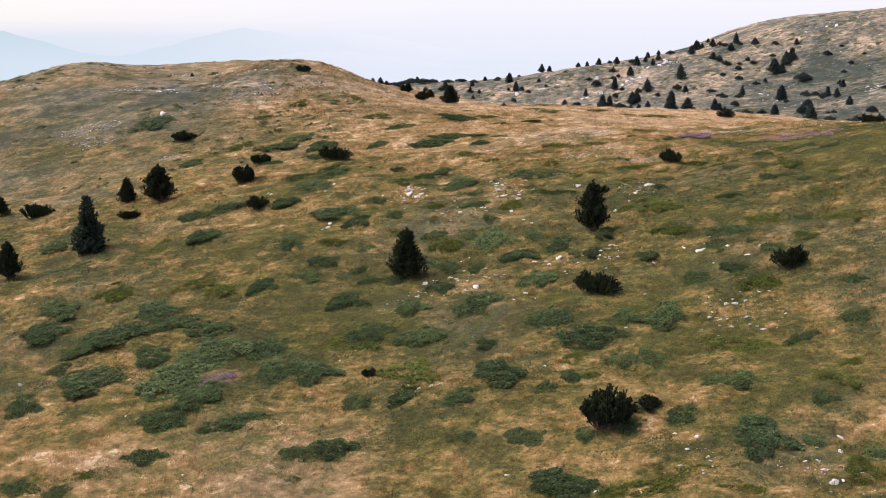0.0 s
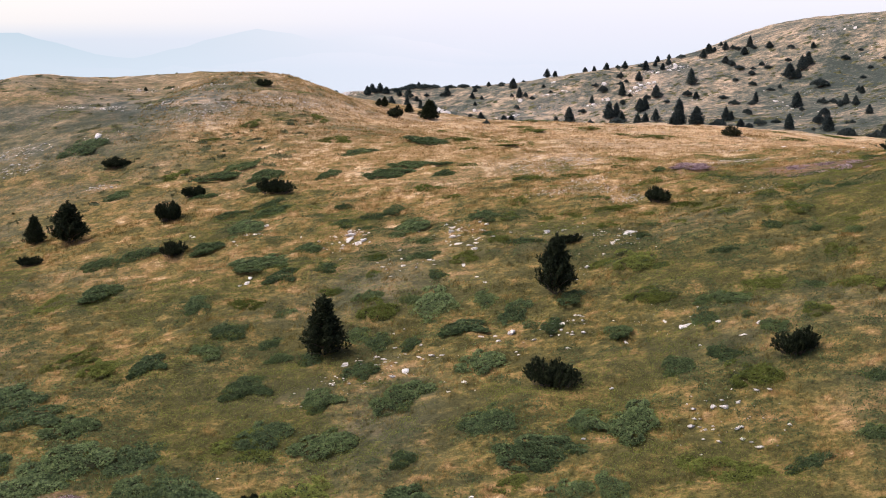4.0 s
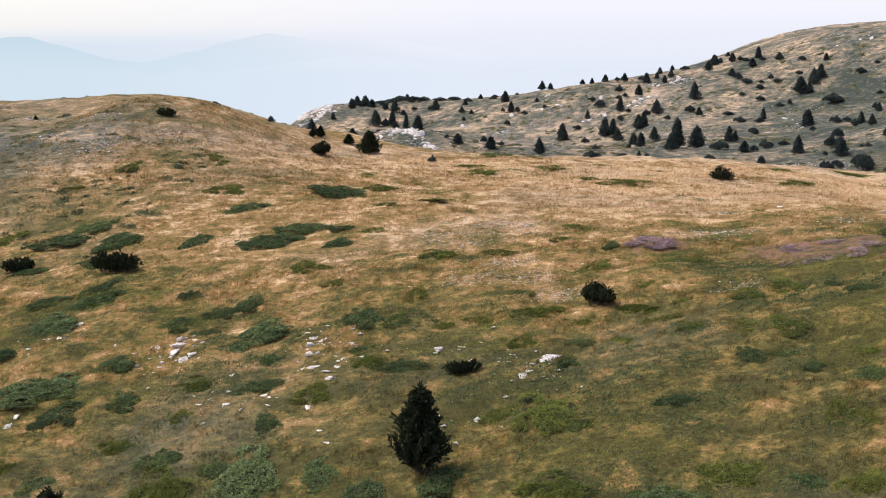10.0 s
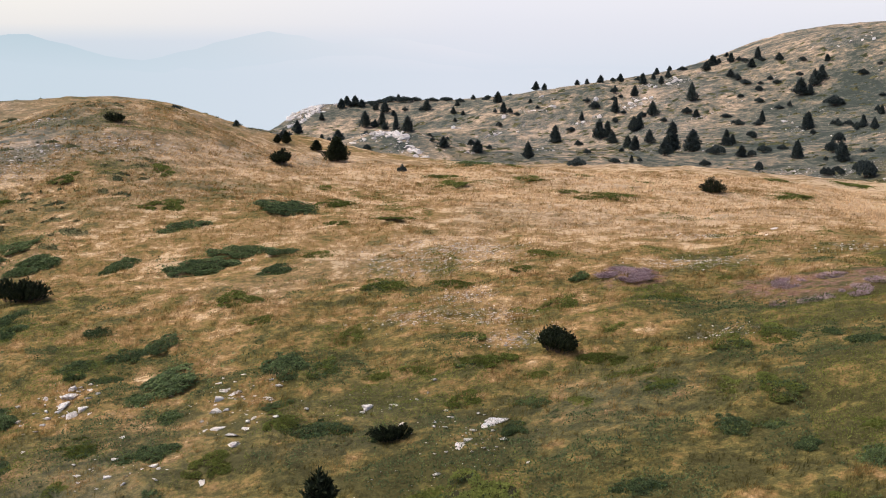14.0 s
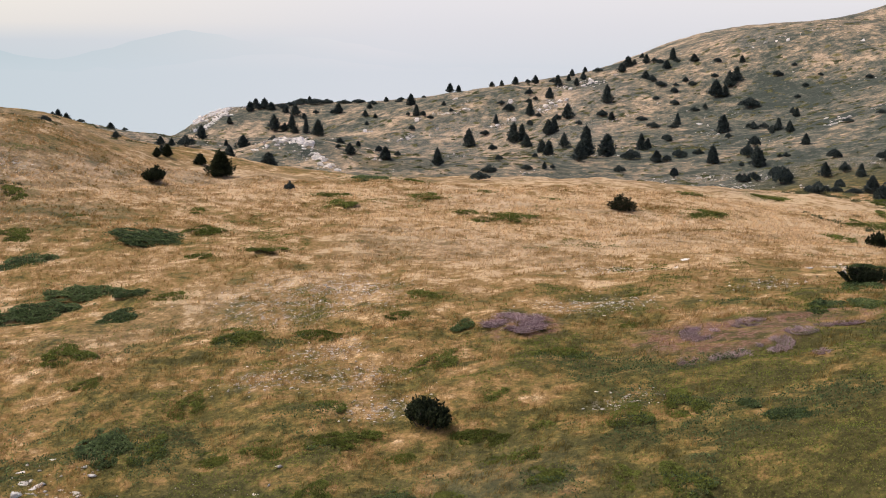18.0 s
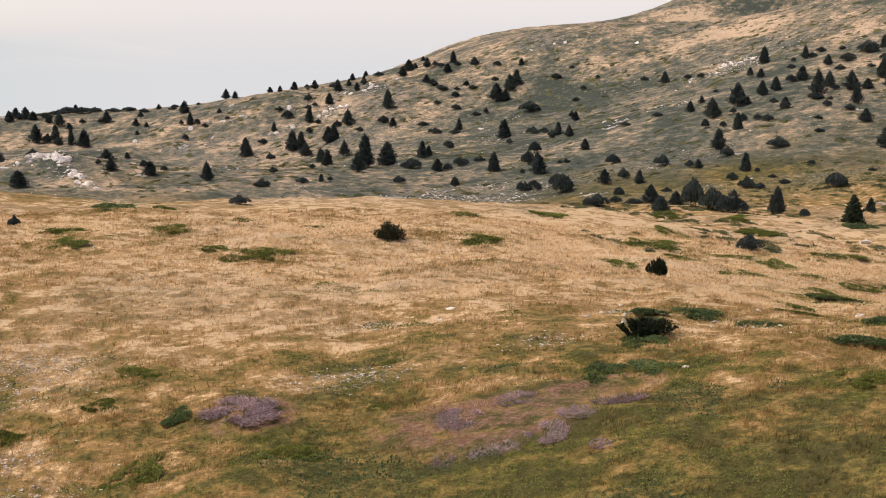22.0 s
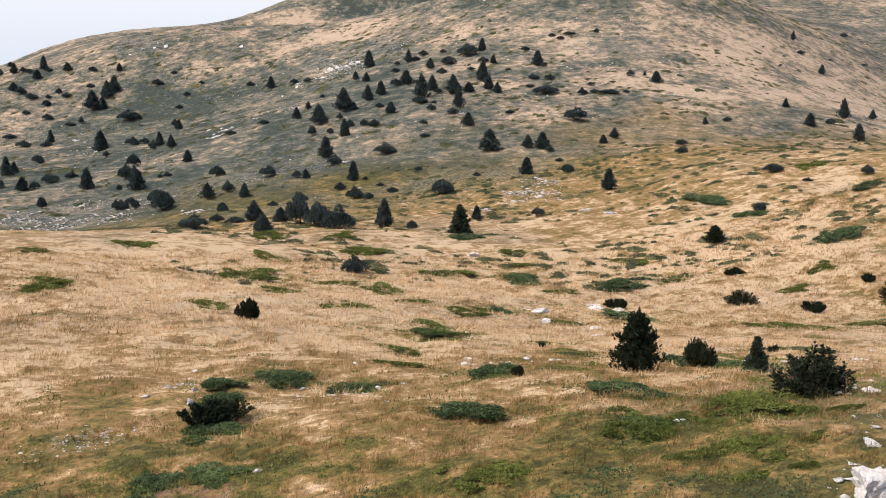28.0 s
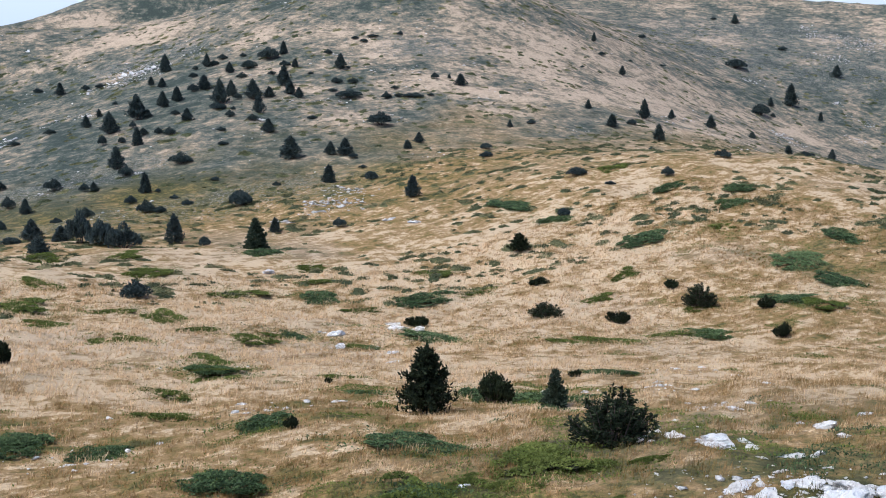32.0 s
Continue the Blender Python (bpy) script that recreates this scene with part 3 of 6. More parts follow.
def tube(path, radii, sides=6):
    co, faces = [], []
    for (p, r) in zip(path, radii):
        for s in range(sides):
            a = 6.283 * s / sides
            co.append((p[0] + r * math.cos(a), p[1] + r * math.sin(a), p[2]))
    for l in range(len(path) - 1):
        for s in range(sides):
            faces.append((l * sides + s, l * sides + (s + 1) % sides, (l + 1) * sides + (s + 1) % sides, (l + 1) * sides + s))
    return co, faces


def limb(a, b, r0, r1):
    """A thin four-sided limb from a to b."""
    a, b = np.array(a), np.array(b)
    d = (b - a) / (np.linalg.norm(b - a) + 1e-9)
    u = np.cross(d, (0.3, 0.2, 0.93))
    u /= np.linalg.norm(u) + 1e-9
    v = np.cross(d, u)
    co = [a + r0 * u, a + r0 * v, a - r0 * u, a - r0 * v, b + r1 * u, b + r1 * v, b - r1 * u, b - r1 * v]
    return [tuple(c) for c in co], [(k, (k + 1) % 4, (k + 1) % 4 + 4, k + 4) for k in range(4)]


def joined(pieces):
    co, faces = [], []
    for c, f in pieces:
        base = len(co)
        co += list(c)
        faces += [tuple(i + base for i in q) for q in f]
    return np.array(co, float), np.array(faces)


def pine_meshes(seed, spread, taper, lift, whorls, mat, needle):
    """Trunk with limbs, and crown, of a pine one metre high; spread: crown radius."""
    rng = np.random.default_rng(seed)
    bend = rng.normal(0, 0.012, (7, 2)).cumsum(0)
    path = [(bend[k][0], bend[k][1], k / 6 * 0.97 - 0.03) for k in range(7)]
    pieces = [tube(path, [0.030 * (1 - 0.9 * k / 6) + 0.002 for k in range(7)], 7)]
    pts, dirs = [], []
    for w in range(whorls):
        z = 0.015 + 0.93 * (w / (whorls - 1)) ** 0.95
        reach = spread * ((1 - z) ** taper) * (1.0 if z > 0.10 else 0.80 + 2.0 * z) + 0.02
        count = max(4, int(round(11 * (1 - z) ** 0.6)) + 1)
        lobe = 1 + 0.16 * np.sin(np.arange(5) * 2.1 + w * 0.7 + seed)
        for k in range(count):
            a = 6.283 * (k + rng.uniform(-0.35, 0.35)) / count + w * 2.4
            r = reach * rng.uniform(0.70, 1.10) * lobe[int(a / 6.283 * 5) % 5]
            if rng.random() < 0.14:
                r *= 1.28
            rise = lift * r * rng.uniform(0.5, 1.3)
            tip = np.array([r * math.cos(a), r * math.sin(a), min(z + rise, 0.97)])
            root = np.array([0, 0, z - 0.01])
            if z < 0.8:
                pieces.append(limb(root, root + (tip - root) * 0.8, 0.007 * (1 - z) + 0.002, 0.002))
            m = max(3, int(r / spread * 11) + 2)
            for j in range(m):
                f = 0.15 + 0.85 * (j + rng.random()) / m
                p = root + (tip - root) * f + rng.normal(0, 0.016, 3) * (0.6 + f)
                p[2] = max(p[2] + 0.04 * f * f * lift, 0.01)
                pts.append(p)
                d = np.array([math.cos(a), math.sin(a), 1.1 + lift]) * (0.6 + 0.4 * f)
                dirs.append(d / np.linalg.norm(d))
    for k in range(14):
        pts.append(np.array([rng.normal(0, 0.008), rng.normal(0, 0.008), rng.uniform(0.86, 0.985)]))
        dirs.append(np.array([rng.normal(0, 0.4), rng.normal(0, 0.4), 1.0]))
    co, faces = joined(pieces)
    trunk = mesh_from_arrays("trunk", co, faces, M_BARK, True)
    co, faces = sprays(np.array(pts), np.array(dirs), needle, needle * 0.42, rng, 4)
    return trunk, mesh_from_arrays("crown", co, faces, mat)


def shoot_bush(seed, shoots, tall, mat, needle=0.085, name="crown"):
    """A dwarf pine one metre across: many upright shoots set with needles."""
    rng = np.random.default_rng(seed)
    pts, dirs, pieces = [], [], []
    lobes = [(rng.normal(0, 0.17), rng.normal(0, 0.17), rng.uniform(0.24, 0.38), rng.uniform(0.7, 1.0)) for _ in range(5)]
    for k in range(shoots):
        lx, ly, lr, lh = lobes[k % 5]
        a, r = rng.uniform(0, 6.283), lr * math.sqrt(rng.random())
        x, y = lx + r * math.cos(a), ly + r * math.sin(a)
        top = tall * lh * (1 - 0.50 * (r / lr) ** 2) * rng.uniform(0.80, 1.10)
        lean = np.array([x * 0.5, y * 0.5, 1.0])
        lean /= np.linalg.norm(lean)
        root = np.array([x * 0.55, y * 0.55, 0.0])
        tip = np.array([x, y, max(0.07, top)])
        if k % 3 == 0:
            pieces.append(limb(root, tip * 0.9 + root * 0.1, 0.012, 0.004))
        m = 12
        for j in range(m):
            f = 1 - 0.75 * (j / m) ** 1.2
            pts.append(root + (tip - root) * f + rng.normal(0, 0.012, 3))
            d = lean + rng.normal(0, 0.3, 3)
            dirs.append(d / np.linalg.norm(d))
    co, faces = joined(pieces)
    stems = mesh_from_arrays("branchwork", co, faces, M_BARK, True)
    co, faces = sprays(np.array(pts), np.array(dirs), needle, needle * 0.42, rng, 3)
    return stems, mesh_from_arrays(name, co, faces, mat)


def brush(pts, dirs, root, axis_dir, length, wide, count, rng):
    """A shoot: needles set round an axis, pointing up and out."""
    u = np.cross(axis_dir, (0.31, 0.95, 0.02))
    u /= np.linalg.norm(u)
    v = np.cross(axis_dir, u)
    for j in range(count):
        f, b = (j + rng.random()) / count, rng.uniform(0, 6.283)
        out = math.cos(b) * u + math.sin(b) * v
        pts.append(root + axis_dir * length * f + out * wide * (1.05 - f) ** 0.5 * rng.uniform(0.2, 0.9))
        d = out * 0.8 + axis_dir
        dirs.append(d / np.linalg.norm(d))


def tier_pine(seed, radius, rise, mat, needle, taper=0.9, shoots=7, each=8):
    """A young pine one metre high: whorls of rising limbs, each set with upright shoots, uneven in outline."""
    rng = np.random.default_rng(seed)
    pts, dirs, pieces = [], [], [limb((0, 0, -0.04), (0, 0, 0.5), 0.030, 0.018), limb((0, 0, 0.5), (0, 0, 0.93), 0.018, 0.005)]
    up = np.array([0, 0, 1.0])
    for w in range(11):
        z = 0.01 + 0.80 * (w / 10) ** 0.9
        reach = radius * (1 - z) ** taper * rng.uniform(0.88, 1.10)
        count = 9 if z < 0.4 else 7 if z < 0.65 else 5
        for k in range(count):
            a = 6.283 * (k + rng.uniform(-0.3, 0.3)) / count + w * 1.9
            r = reach * rng.uniform(0.72, 1.10)
            way = np.array([math.cos(a), math.sin(a), 0.0])
            root, tip = np.array([0, 0, z]), way * r + up * (z + r * rise * rng.uniform(0.4, 1.2))
            pieces.append(limb(root, tip, 0.008, 0.003))
            for s in range(shoots):
                f = 0.22 + 0.78 * (s + rng.random() * 0.8) / shoots
                p = root + (tip - root) * f + rng.normal(0, 0.014, 3)
                p[2] = max(p[2], 0.01)
                lean = up + way * rng.uniform(0.15, 0.9) + rng.normal(0, 0.16, 3)
                brush(pts, dirs, p, lean / np.linalg.norm(lean), rng.uniform(0.075, 0.135) * (1.1 - 0.35 * z), 0.030, each, rng)
    for k in range(5):
        lean = up + rng.normal(0, 0.10, 3)
        brush(pts, dirs, np.array([0, 0, 0.76 + 0.035 * k]), lean / np.linalg.norm(lean), 0.11, 0.026, 12, rng)
    co, faces = joined(pieces)
    stems = mesh_from_arrays("trunk", co, faces, M_BARK, True)
    co, faces = sprays(np.array(pts), np.array(dirs), needle, needle * 0.34, rng, 2)
    return stems, mesh_from_arrays("crown", co, faces, mat)


def brush_pine(seed, leaders, mat):
    """A broad dwarf pine one metre high and 0.92 m wide: crowded upright shoots like bottle brushes over bent limbs."""
    rng = np.random.default_rng(seed)
    pts, dirs, pieces = [], [], []
    for k in range(leaders):
        a, q = 2.4 * k + rng.uniform(-0.5, 0.5), math.sqrt((k + 0.2) / leaders)
        x, y = 0.46 * q * math.cos(a), 0.46 * q * math.sin(a)
        top = (0.90 - 0.48 * q ** 2.0) * rng.uniform(0.55, 1.12) if k else 1.0
        lean = np.array([x * 0.9, y * 0.9, 1.0]) + rng.normal(0, 0.09, 3)
        lean /= np.linalg.norm(lean)
        root, tip = np.array([x * 0.4, y * 0.4, 0.0]), np.array([x, y, top])
        pieces.append(limb(root, tip, 0.012, 0.004))
        long = rng.uniform(0.24, 0.42)
        brush(pts, dirs, tip - lean * long, lean, long, 0.034, 26, rng)
        for s in range(1):
            side = lean + rng.normal(0, 0.5, 3)
            brush(pts, dirs, tip - lean * long * rng.uniform(0.5, 1.2), side / np.linalg.norm(side), 0.15, 0.035, 8, rng)
        for s in range(5):
            f = rng.uniform(0.10, 0.55)
            pts.append(root + (tip - root) * f + rng.normal(0, 0.03, 3) + (0, 0, 0.03))
            dirs.append(lean)
    co, faces = joined(pieces)
    stems = mesh_from_arrays("branchwork", co, faces, M_BARK, True)
    co, faces = sprays(np.array(pts), np.array(dirs), 0.060, 0.020, rng, 2)
    return stems, mesh_from_arrays("crown", co, faces, mat)


def dome_bush(seed, tall, mat):
    """A dwarf pine one metre across seen from afar: a few rounded dense heads, rough with short shoots."""
    rng = np.random.default_rng(seed)
    pts, dirs, pieces = [], [], []
    for k in range(7):
        a, r = 6.283 * k / 7 + rng.uniform(-0.4, 0.4), 0.0 if k == 0 else rng.uniform(0.14, 0.30)
        cx, cy, rad, top = r * math.cos(a), r * math.sin(a), rng.uniform(0.19, 0.27), tall * (1.0 if k == 0 else rng.uniform(0.55, 0.92))
        pieces.append(limb((cx * 0.3, cy * 0.3, 0.0), (cx, cy, top * 0.7), 0.016, 0.006))
        for s in range(150):
            v = rng.normal(0, 1, 3)
            v /= np.linalg.norm(v)
            v[2] = abs(v[2])
            g = rng.uniform(0.72, 1.03)
            pts.append(np.array([cx + v[0] * rad * g, cy + v[1] * rad * g, max(0.02, top * (0.30 + 0.66 * v[2] * g))]))
            d = v + (0, 0, 0.9)
            dirs.append(d / np.linalg.norm(d))
    co, faces = joined(pieces)
    stems = mesh_from_arrays("branchwork", co, faces, M_BARK, True)
    co, faces = sprays(np.array(pts), np.array(dirs), 0.085, 0.036, rng, 2)
    return stems, mesh_from_arrays("crown", co, faces, mat)


def leaves(pts, d, size, rng, face=None):
    """One small lozenge-shaped spray at each point, turned to face a direction where one is given."""
    n = len(pts)
    side = np.cross(d, rng.normal(0, 1, (n, 3)) * (1.0 if face is None else 0.45) + (0 if face is None else face))
    side *= (size * rng.uniform(0.18, 0.34, n) / (np.linalg.norm(side, axis=1) + 1e-9))[:, None]
    ln = d * (size * rng.uniform(0.6, 1.3, n))[:, None]
    co = np.stack([pts, pts + ln * 0.5 + side, pts + ln, pts + ln * 0.5 - side], 1).reshape(-1, 3)
    return co, np.arange(4 * n).reshape(-1, 4)


def mat_mesh(seed, sprigs, tall, mat, spray, gaps):
    """A creeping shrub one metre across: fans of branchlets heaped in small ridged mounds over a sheet painted dark as
    shade.
    """
    rng = np.random.default_rng(seed)
    lobes = [(0.0, 0.0, 0.27, 1.0)]
    for k in range(12):
        a, r = rng.uniform(0, 6.283), rng.uniform(0.12, 0.40)
        lobes.append((r * math.cos(a), r * math.sin(a), rng.uniform(0.08, 0.20), rng.uniform(0.45, 0.95)))
    lo = np.array(lobes)
    fans = rng.uniform(-0.62, 0.62, (150, 2))
    lift = rng.uniform(0.45, 1.0, 150)

    def form(x, y):
        d = np.hypot(x[:, None] - lo[:, 0], y[:, None] - lo[:, 1]) / lo[:, 2]
        cover = (lo[:, 3] * np.clip(1.12 - d ** 2, 0, None) ** 0.5).max(1) - 0.10 * lattice(x, y, 0.07, seed)
        e = np.hypot((x[:, None] - fans[:, 0]) * 0.85, (y[:, None] - fans[:, 1]) * 0.95)
        near = e.argmin(1)
        dome = lift[near] * np.sqrt(np.clip(1 - (e.min(1) / 0.074) ** 2, 0, 1))
        return cover, near, dome

    # the underlying sheet, dark to stand in for shade between the mounds
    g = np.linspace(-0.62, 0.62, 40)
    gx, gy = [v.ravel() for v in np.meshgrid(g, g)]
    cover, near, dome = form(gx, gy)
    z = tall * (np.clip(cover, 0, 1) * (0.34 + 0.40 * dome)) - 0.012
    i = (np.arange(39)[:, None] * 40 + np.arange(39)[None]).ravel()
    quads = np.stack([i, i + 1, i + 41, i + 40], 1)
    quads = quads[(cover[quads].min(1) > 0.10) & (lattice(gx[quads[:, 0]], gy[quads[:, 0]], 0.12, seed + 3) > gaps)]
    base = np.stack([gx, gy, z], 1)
    xy = rng.uniform(-0.64, 0.64, (sprigs * 5, 2))
    cover, near, dome = form(xy[:, 0], xy[:, 1])
    keep = (cover + rng.normal(0, 0.05, len(xy)) > 0.06) & (dome + rng.normal(0, 0.10, len(xy)) > 0.16) & (lattice(xy[:, 0], xy[:, 1], 0.12, seed + 3) + rng.normal(0, 0.06, len(xy)) > gaps)
    xy, cover, near, dome = xy[keep][:sprigs], np.clip(cover[keep][:sprigs], 0.08, 1), near[keep][:sprigs], dome[keep][:sprigs]
    p = np.stack([xy[:, 0], xy[:, 1], tall * cover * (0.36 + 0.64 * dome)], 1)
    out = xy - fans[near]
    d = np.stack([out[:, 0] * 14 + xy[:, 0] * 0.8, out[:, 1] * 14 + xy[:, 1] * 0.8, np.full(len(xy), 0.30)], 1) + rng.normal(0, 0.28, (len(xy), 3))
    d /= np.linalg.norm(d, axis=1)[:, None]
    face = np.stack([out[:, 0] * 14, out[:, 1] * 14, np.full(len(xy), 0.9)], 1)
    co, faces = leaves(p, d, spray, rng, face)
    return mesh_from_arrays("creeping_shrub", np.concatenate([base, co]), np.concatenate([quads, faces + len(base)]), mat, False, M_UNDER_SHADE, len(quads))


def twig_mesh(seed, twigs):
    """The bleached skeleton of a dead creeping shrub, one metre across: bent thin twigs."""
    rng = np.random.default_rng(seed)
    pieces = []
    for k in range(twigs):
        a, r = rng.uniform(0, 6.283), 0.48 * math.sqrt(rng.random())
        x, y = r * math.cos(a), r * math.sin(a) * 0.9
        if lattice(x, y, 0.16, seed) < 0.46:
            continue
        b = a + rng.normal(0, 0.9)
        step = rng.uniform(0.03, 0.075)
        p0 = np.array([x, y, 0.0])
        p1 = p0 + np.array([math.cos(b) * step, math.sin(b) * step, rng.uniform(0.03, 0.09)])
        p2 = p1 + np.array([math.cos(b + 0.5) * step, math.sin(b + 0.5) * step, rng.uniform(-0.03, 0.05)])
        pieces += [limb(p0, p1, 0.0042, 0.0034), limb(p1, p2, 0.0034, 0.0014)]
    co, faces = joined(pieces)
    return mesh_from_arrays("dead_shrub", co, faces, M_DEADWOOD)


def stone_mesh(seed, flat, mat, detail=4):
    """A broken limestone block about one metre across: few flat faces, clefts and pitted edges, its foot in the ground."""
    rng = np.random.default_rng(seed)
    bm = bmesh.new()
    bmesh.ops.create_icosphere(bm, subdivisions=detail, radius=0.5)
    planes = [(Vector(rng.normal(0, 1, 3)).normalized(), rng.uniform(0.20, 0.36)) for _ in range(9)]
    shift = Vector((seed * 1.7, 0.3 * seed, 0))
    for v in bm.verts:
        for n, d in planes:
            over = v.co.dot(n) - d
            if over > 0:
                v.co -= n * over
        q = v.co * 3.2 + shift
        near = noise.voronoi(q + 0.30 * noise.noise_vector(q * 1.5))[0]
        cleft = max(0.0, 1 - (near[1] - near[0]) / 0.20)
        v.co *= 1.12 + 0.10 * noise.noise(q) + 0.10 * noise.noise(q * 2.9) + 0.07 * noise.noise(q * 7.0) - 0.26 * cleft
        v.co.z = v.co.z * flat + 0.14 * flat
    me = bpy.data.meshes.new("stone")
    bm.to_mesh(me)
    bm.free()
    me.materials.append(mat)
    return me


# ---- plants and stones: planting ----
turns = np.random.default_rng(77)
PINES = [tier_pine(11, 0.36, 0.40, M_PINE_HAZED, 0.085, 1.1, 5, 4), tier_pine(12, 0.40, 0.55, M_PINE_HAZED, 0.085, 1.1, 5, 4), tier_pine(13, 0.34, 0.30, M_PINE_HAZED, 0.085, 1.1, 5, 4), tier_pine(14, 0.42, 0.60, M_PINE_HAZED, 0.090, 1.1, 5, 4)]
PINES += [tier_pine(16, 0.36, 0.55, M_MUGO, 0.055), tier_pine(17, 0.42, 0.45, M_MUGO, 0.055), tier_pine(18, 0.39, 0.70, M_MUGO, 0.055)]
SPRUCE = pine_meshes(15, 0.30, 0.95, -0.10, 17, M_SPRUCE, 0.075)
BUSHES = [shoot_bush(21, 240, 0.62, M_MUGO, 0.066), shoot_bush(22, 240, 0.52, M_MUGO, 0.066), shoot_bush(23, 220, 0.75, M_MUGO, 0.066), brush_pine(24, 56, M_MUGO)]
DOMES = [dome_bush(25, 0.60, M_PINE_HAZED), dome_bush(26, 0.52, M_PINE_HAZED), dome_bush(27, 0.70, M_PINE_HAZED)]
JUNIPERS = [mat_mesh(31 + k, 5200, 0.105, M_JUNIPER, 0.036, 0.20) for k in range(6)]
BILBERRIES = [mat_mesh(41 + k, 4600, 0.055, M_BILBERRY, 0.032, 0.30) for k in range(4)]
DEAD_SHRUBS = [twig_mesh(71 + k, 2400) for k in range(3)]
STONES = [stone_mesh(51 + k, f, M_ROCK) for k, f in enumerate((0.75, 0.55, 0.9, 0.45, 0.65, 0.5))]
built, PATCHES = {}, []


def thing(name, parts_of):
    """The first of a kind with its parts; the rest are copied from it."""
    ob = new(name)
    for part_name, me in parts_of:
        part(part_name, me, ob)
    return ob


def plant(key, name, parts_of, x, y, wide, tall, sink, label, category, group, turn=None):
    turn = turns.uniform(0, 360) if turn is None else turn
    m = pose(x, y, height(x, y) - sink, 0, 0, turn) @ Matrix.Diagonal((wide, wide, tall, 1))
    if key in built:
        s = built[key].scale
        ob = copy_thing(built[key], m @ Matrix.Diagonal((1 / s.x, 1 / s.y, 1 / s.z, 1)))
    else:
        ob = built[key] = thing(name, parts_of)
        ob.matrix_basis = m
    return tagged(ob, label, category, group)


def pines(rows, label, group):
    for x, y, tall, wide in rows:
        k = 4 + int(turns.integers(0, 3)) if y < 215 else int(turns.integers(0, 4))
        spread = (0.38, 0.42, 0.36, 0.44, 0.38, 0.44, 0.41)[k]
        plant(("pine", k), "pine_tree", [("trunk", PINES[k][0]), ("crown", PINES[k][1])], x, y, wide * (1.34 if y > 200 else 1.08) / (2.1 * spread), tall, 0.05, label, "tree", group)


def spruces(rows, label, group):
    for x, y, tall, wide in rows:
        plant("spruce", "spruce_tree", [("trunk", SPRUCE[0]), ("crown", SPRUCE[1])], x, y, wide / 0.62, tall, 0.04, label, "tree", group)


def dwarf_pines(rows, label, group):
    for x, y, tall, wide in rows:
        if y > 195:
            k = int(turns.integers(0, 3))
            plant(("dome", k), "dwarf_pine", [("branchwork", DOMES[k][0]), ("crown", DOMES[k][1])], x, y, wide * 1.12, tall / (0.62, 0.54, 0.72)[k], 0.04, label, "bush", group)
        else:
            k = 3 if wide > 2.6 else int(turns.integers(0, 3))
            plant(("bush", k), "dwarf_pine", [("branchwork", BUSHES[k][0]), ("crown", BUSHES[k][1])], x, y, wide * 1.1, tall / (0.62, 0.52, 0.75, 0.95)[k], 0.03, label, "bush", group)


def single(name, me, x, y, sx, sy, sz, sink, turn, label, category, group):
    ob = new(name, me)
    ob.matrix_basis = pose(x, y, height(x, y) - sink, 0, 0, turn) @ Matrix.Diagonal((sx, sy, sz, 1))
    return tagged(ob, label, category, group)


def tilted(ob, x, y):
    """Lay a low thing along the slope."""
    e = 0.8
    n = Vector((height(x - e, y) - height(x + e, y), height(x, y - e) - height(x, y + e), 2 * e)).normalized()
    loc, rot, sca = ob.matrix_basis.decompose()
    ob.matrix_basis = Matrix.LocRotScale(loc, Vector((0, 0, 1)).rotation_difference(n) @ rot, sca)
    return ob


def junipers(rows, label, group, bright=False):
    for x, y, wide, deep in rows:
        kinds = BILBERRIES if bright else JUNIPERS
        me = kinds[int(turns.integers(0, len(kinds)))]
        s = (wide * 0.7 + deep * 0.3)
        wide, deep = wide * 1.30, deep * 1.25
        ob = single("bilberry_patch" if bright else "creeping_juniper", me, x, y, wide, deep, min(s, 3.2) * turns.uniform(0.7, 1.0), 0.02, turns.uniform(-25, 25), label, "shrub", group)
        tilted(ob, x, y)
        PATCHES.append((x, y, wide, deep))


def stones(rows, label, group):
    for x, y, wide, tall in rows:
        me = STONES[int(turns.integers(0, len(STONES)))]
        tilted(single("limestone_rock", me, x, y, wide * 1.05, wide * turns.uniform(0.6, 1.0), max(tall, wide * 0.38) * 1.1, 0.03, turns.uniform(0, 360), label, "rock", group), x, y)


def heap(lines, name, label, category):
    """An outcrop of blocks crowded along lines: (from, to, half width, number, smallest, largest, height factor, seed)."""
    ax, ay = lines[0][0]
    base = pose(ax, ay, height(ax, ay))
    ob = tagged(new(name), label, category)
    ob.matrix_basis = base
    for a, b, half, count, small, large, high, seed in lines:
        rng = np.random.default_rng(seed)
        for k in range(count):
            f, off = rng.uniform(0, 1), rng.normal(0, 0.45)
            x, y = a[0] + (b[0] - a[0]) * f + half * off * rng.choice((-1, 1)), a[1] + (b[1] - a[1]) * f + half * off
            size = small + (large - small) * rng.random() ** 1.5 * (1 - 0.5 * min(1, abs(off)))
            block = part("block", STONES[int(rng.integers(0, len(STONES)))], ob)
            block.matrix_basis = pose(x, y, height(x, y) - 0.1 * size, rng.uniform(-22, 22), rng.uniform(-22, 22), rng.uniform(0, 360)) @ Matrix.Diagonal((size, size * rng.uniform(0.6, 1.0), size * rng.uniform(0.55, 0.9) * high, 1))
            block.matrix_basis = base.inverted() @ block.matrix_basis


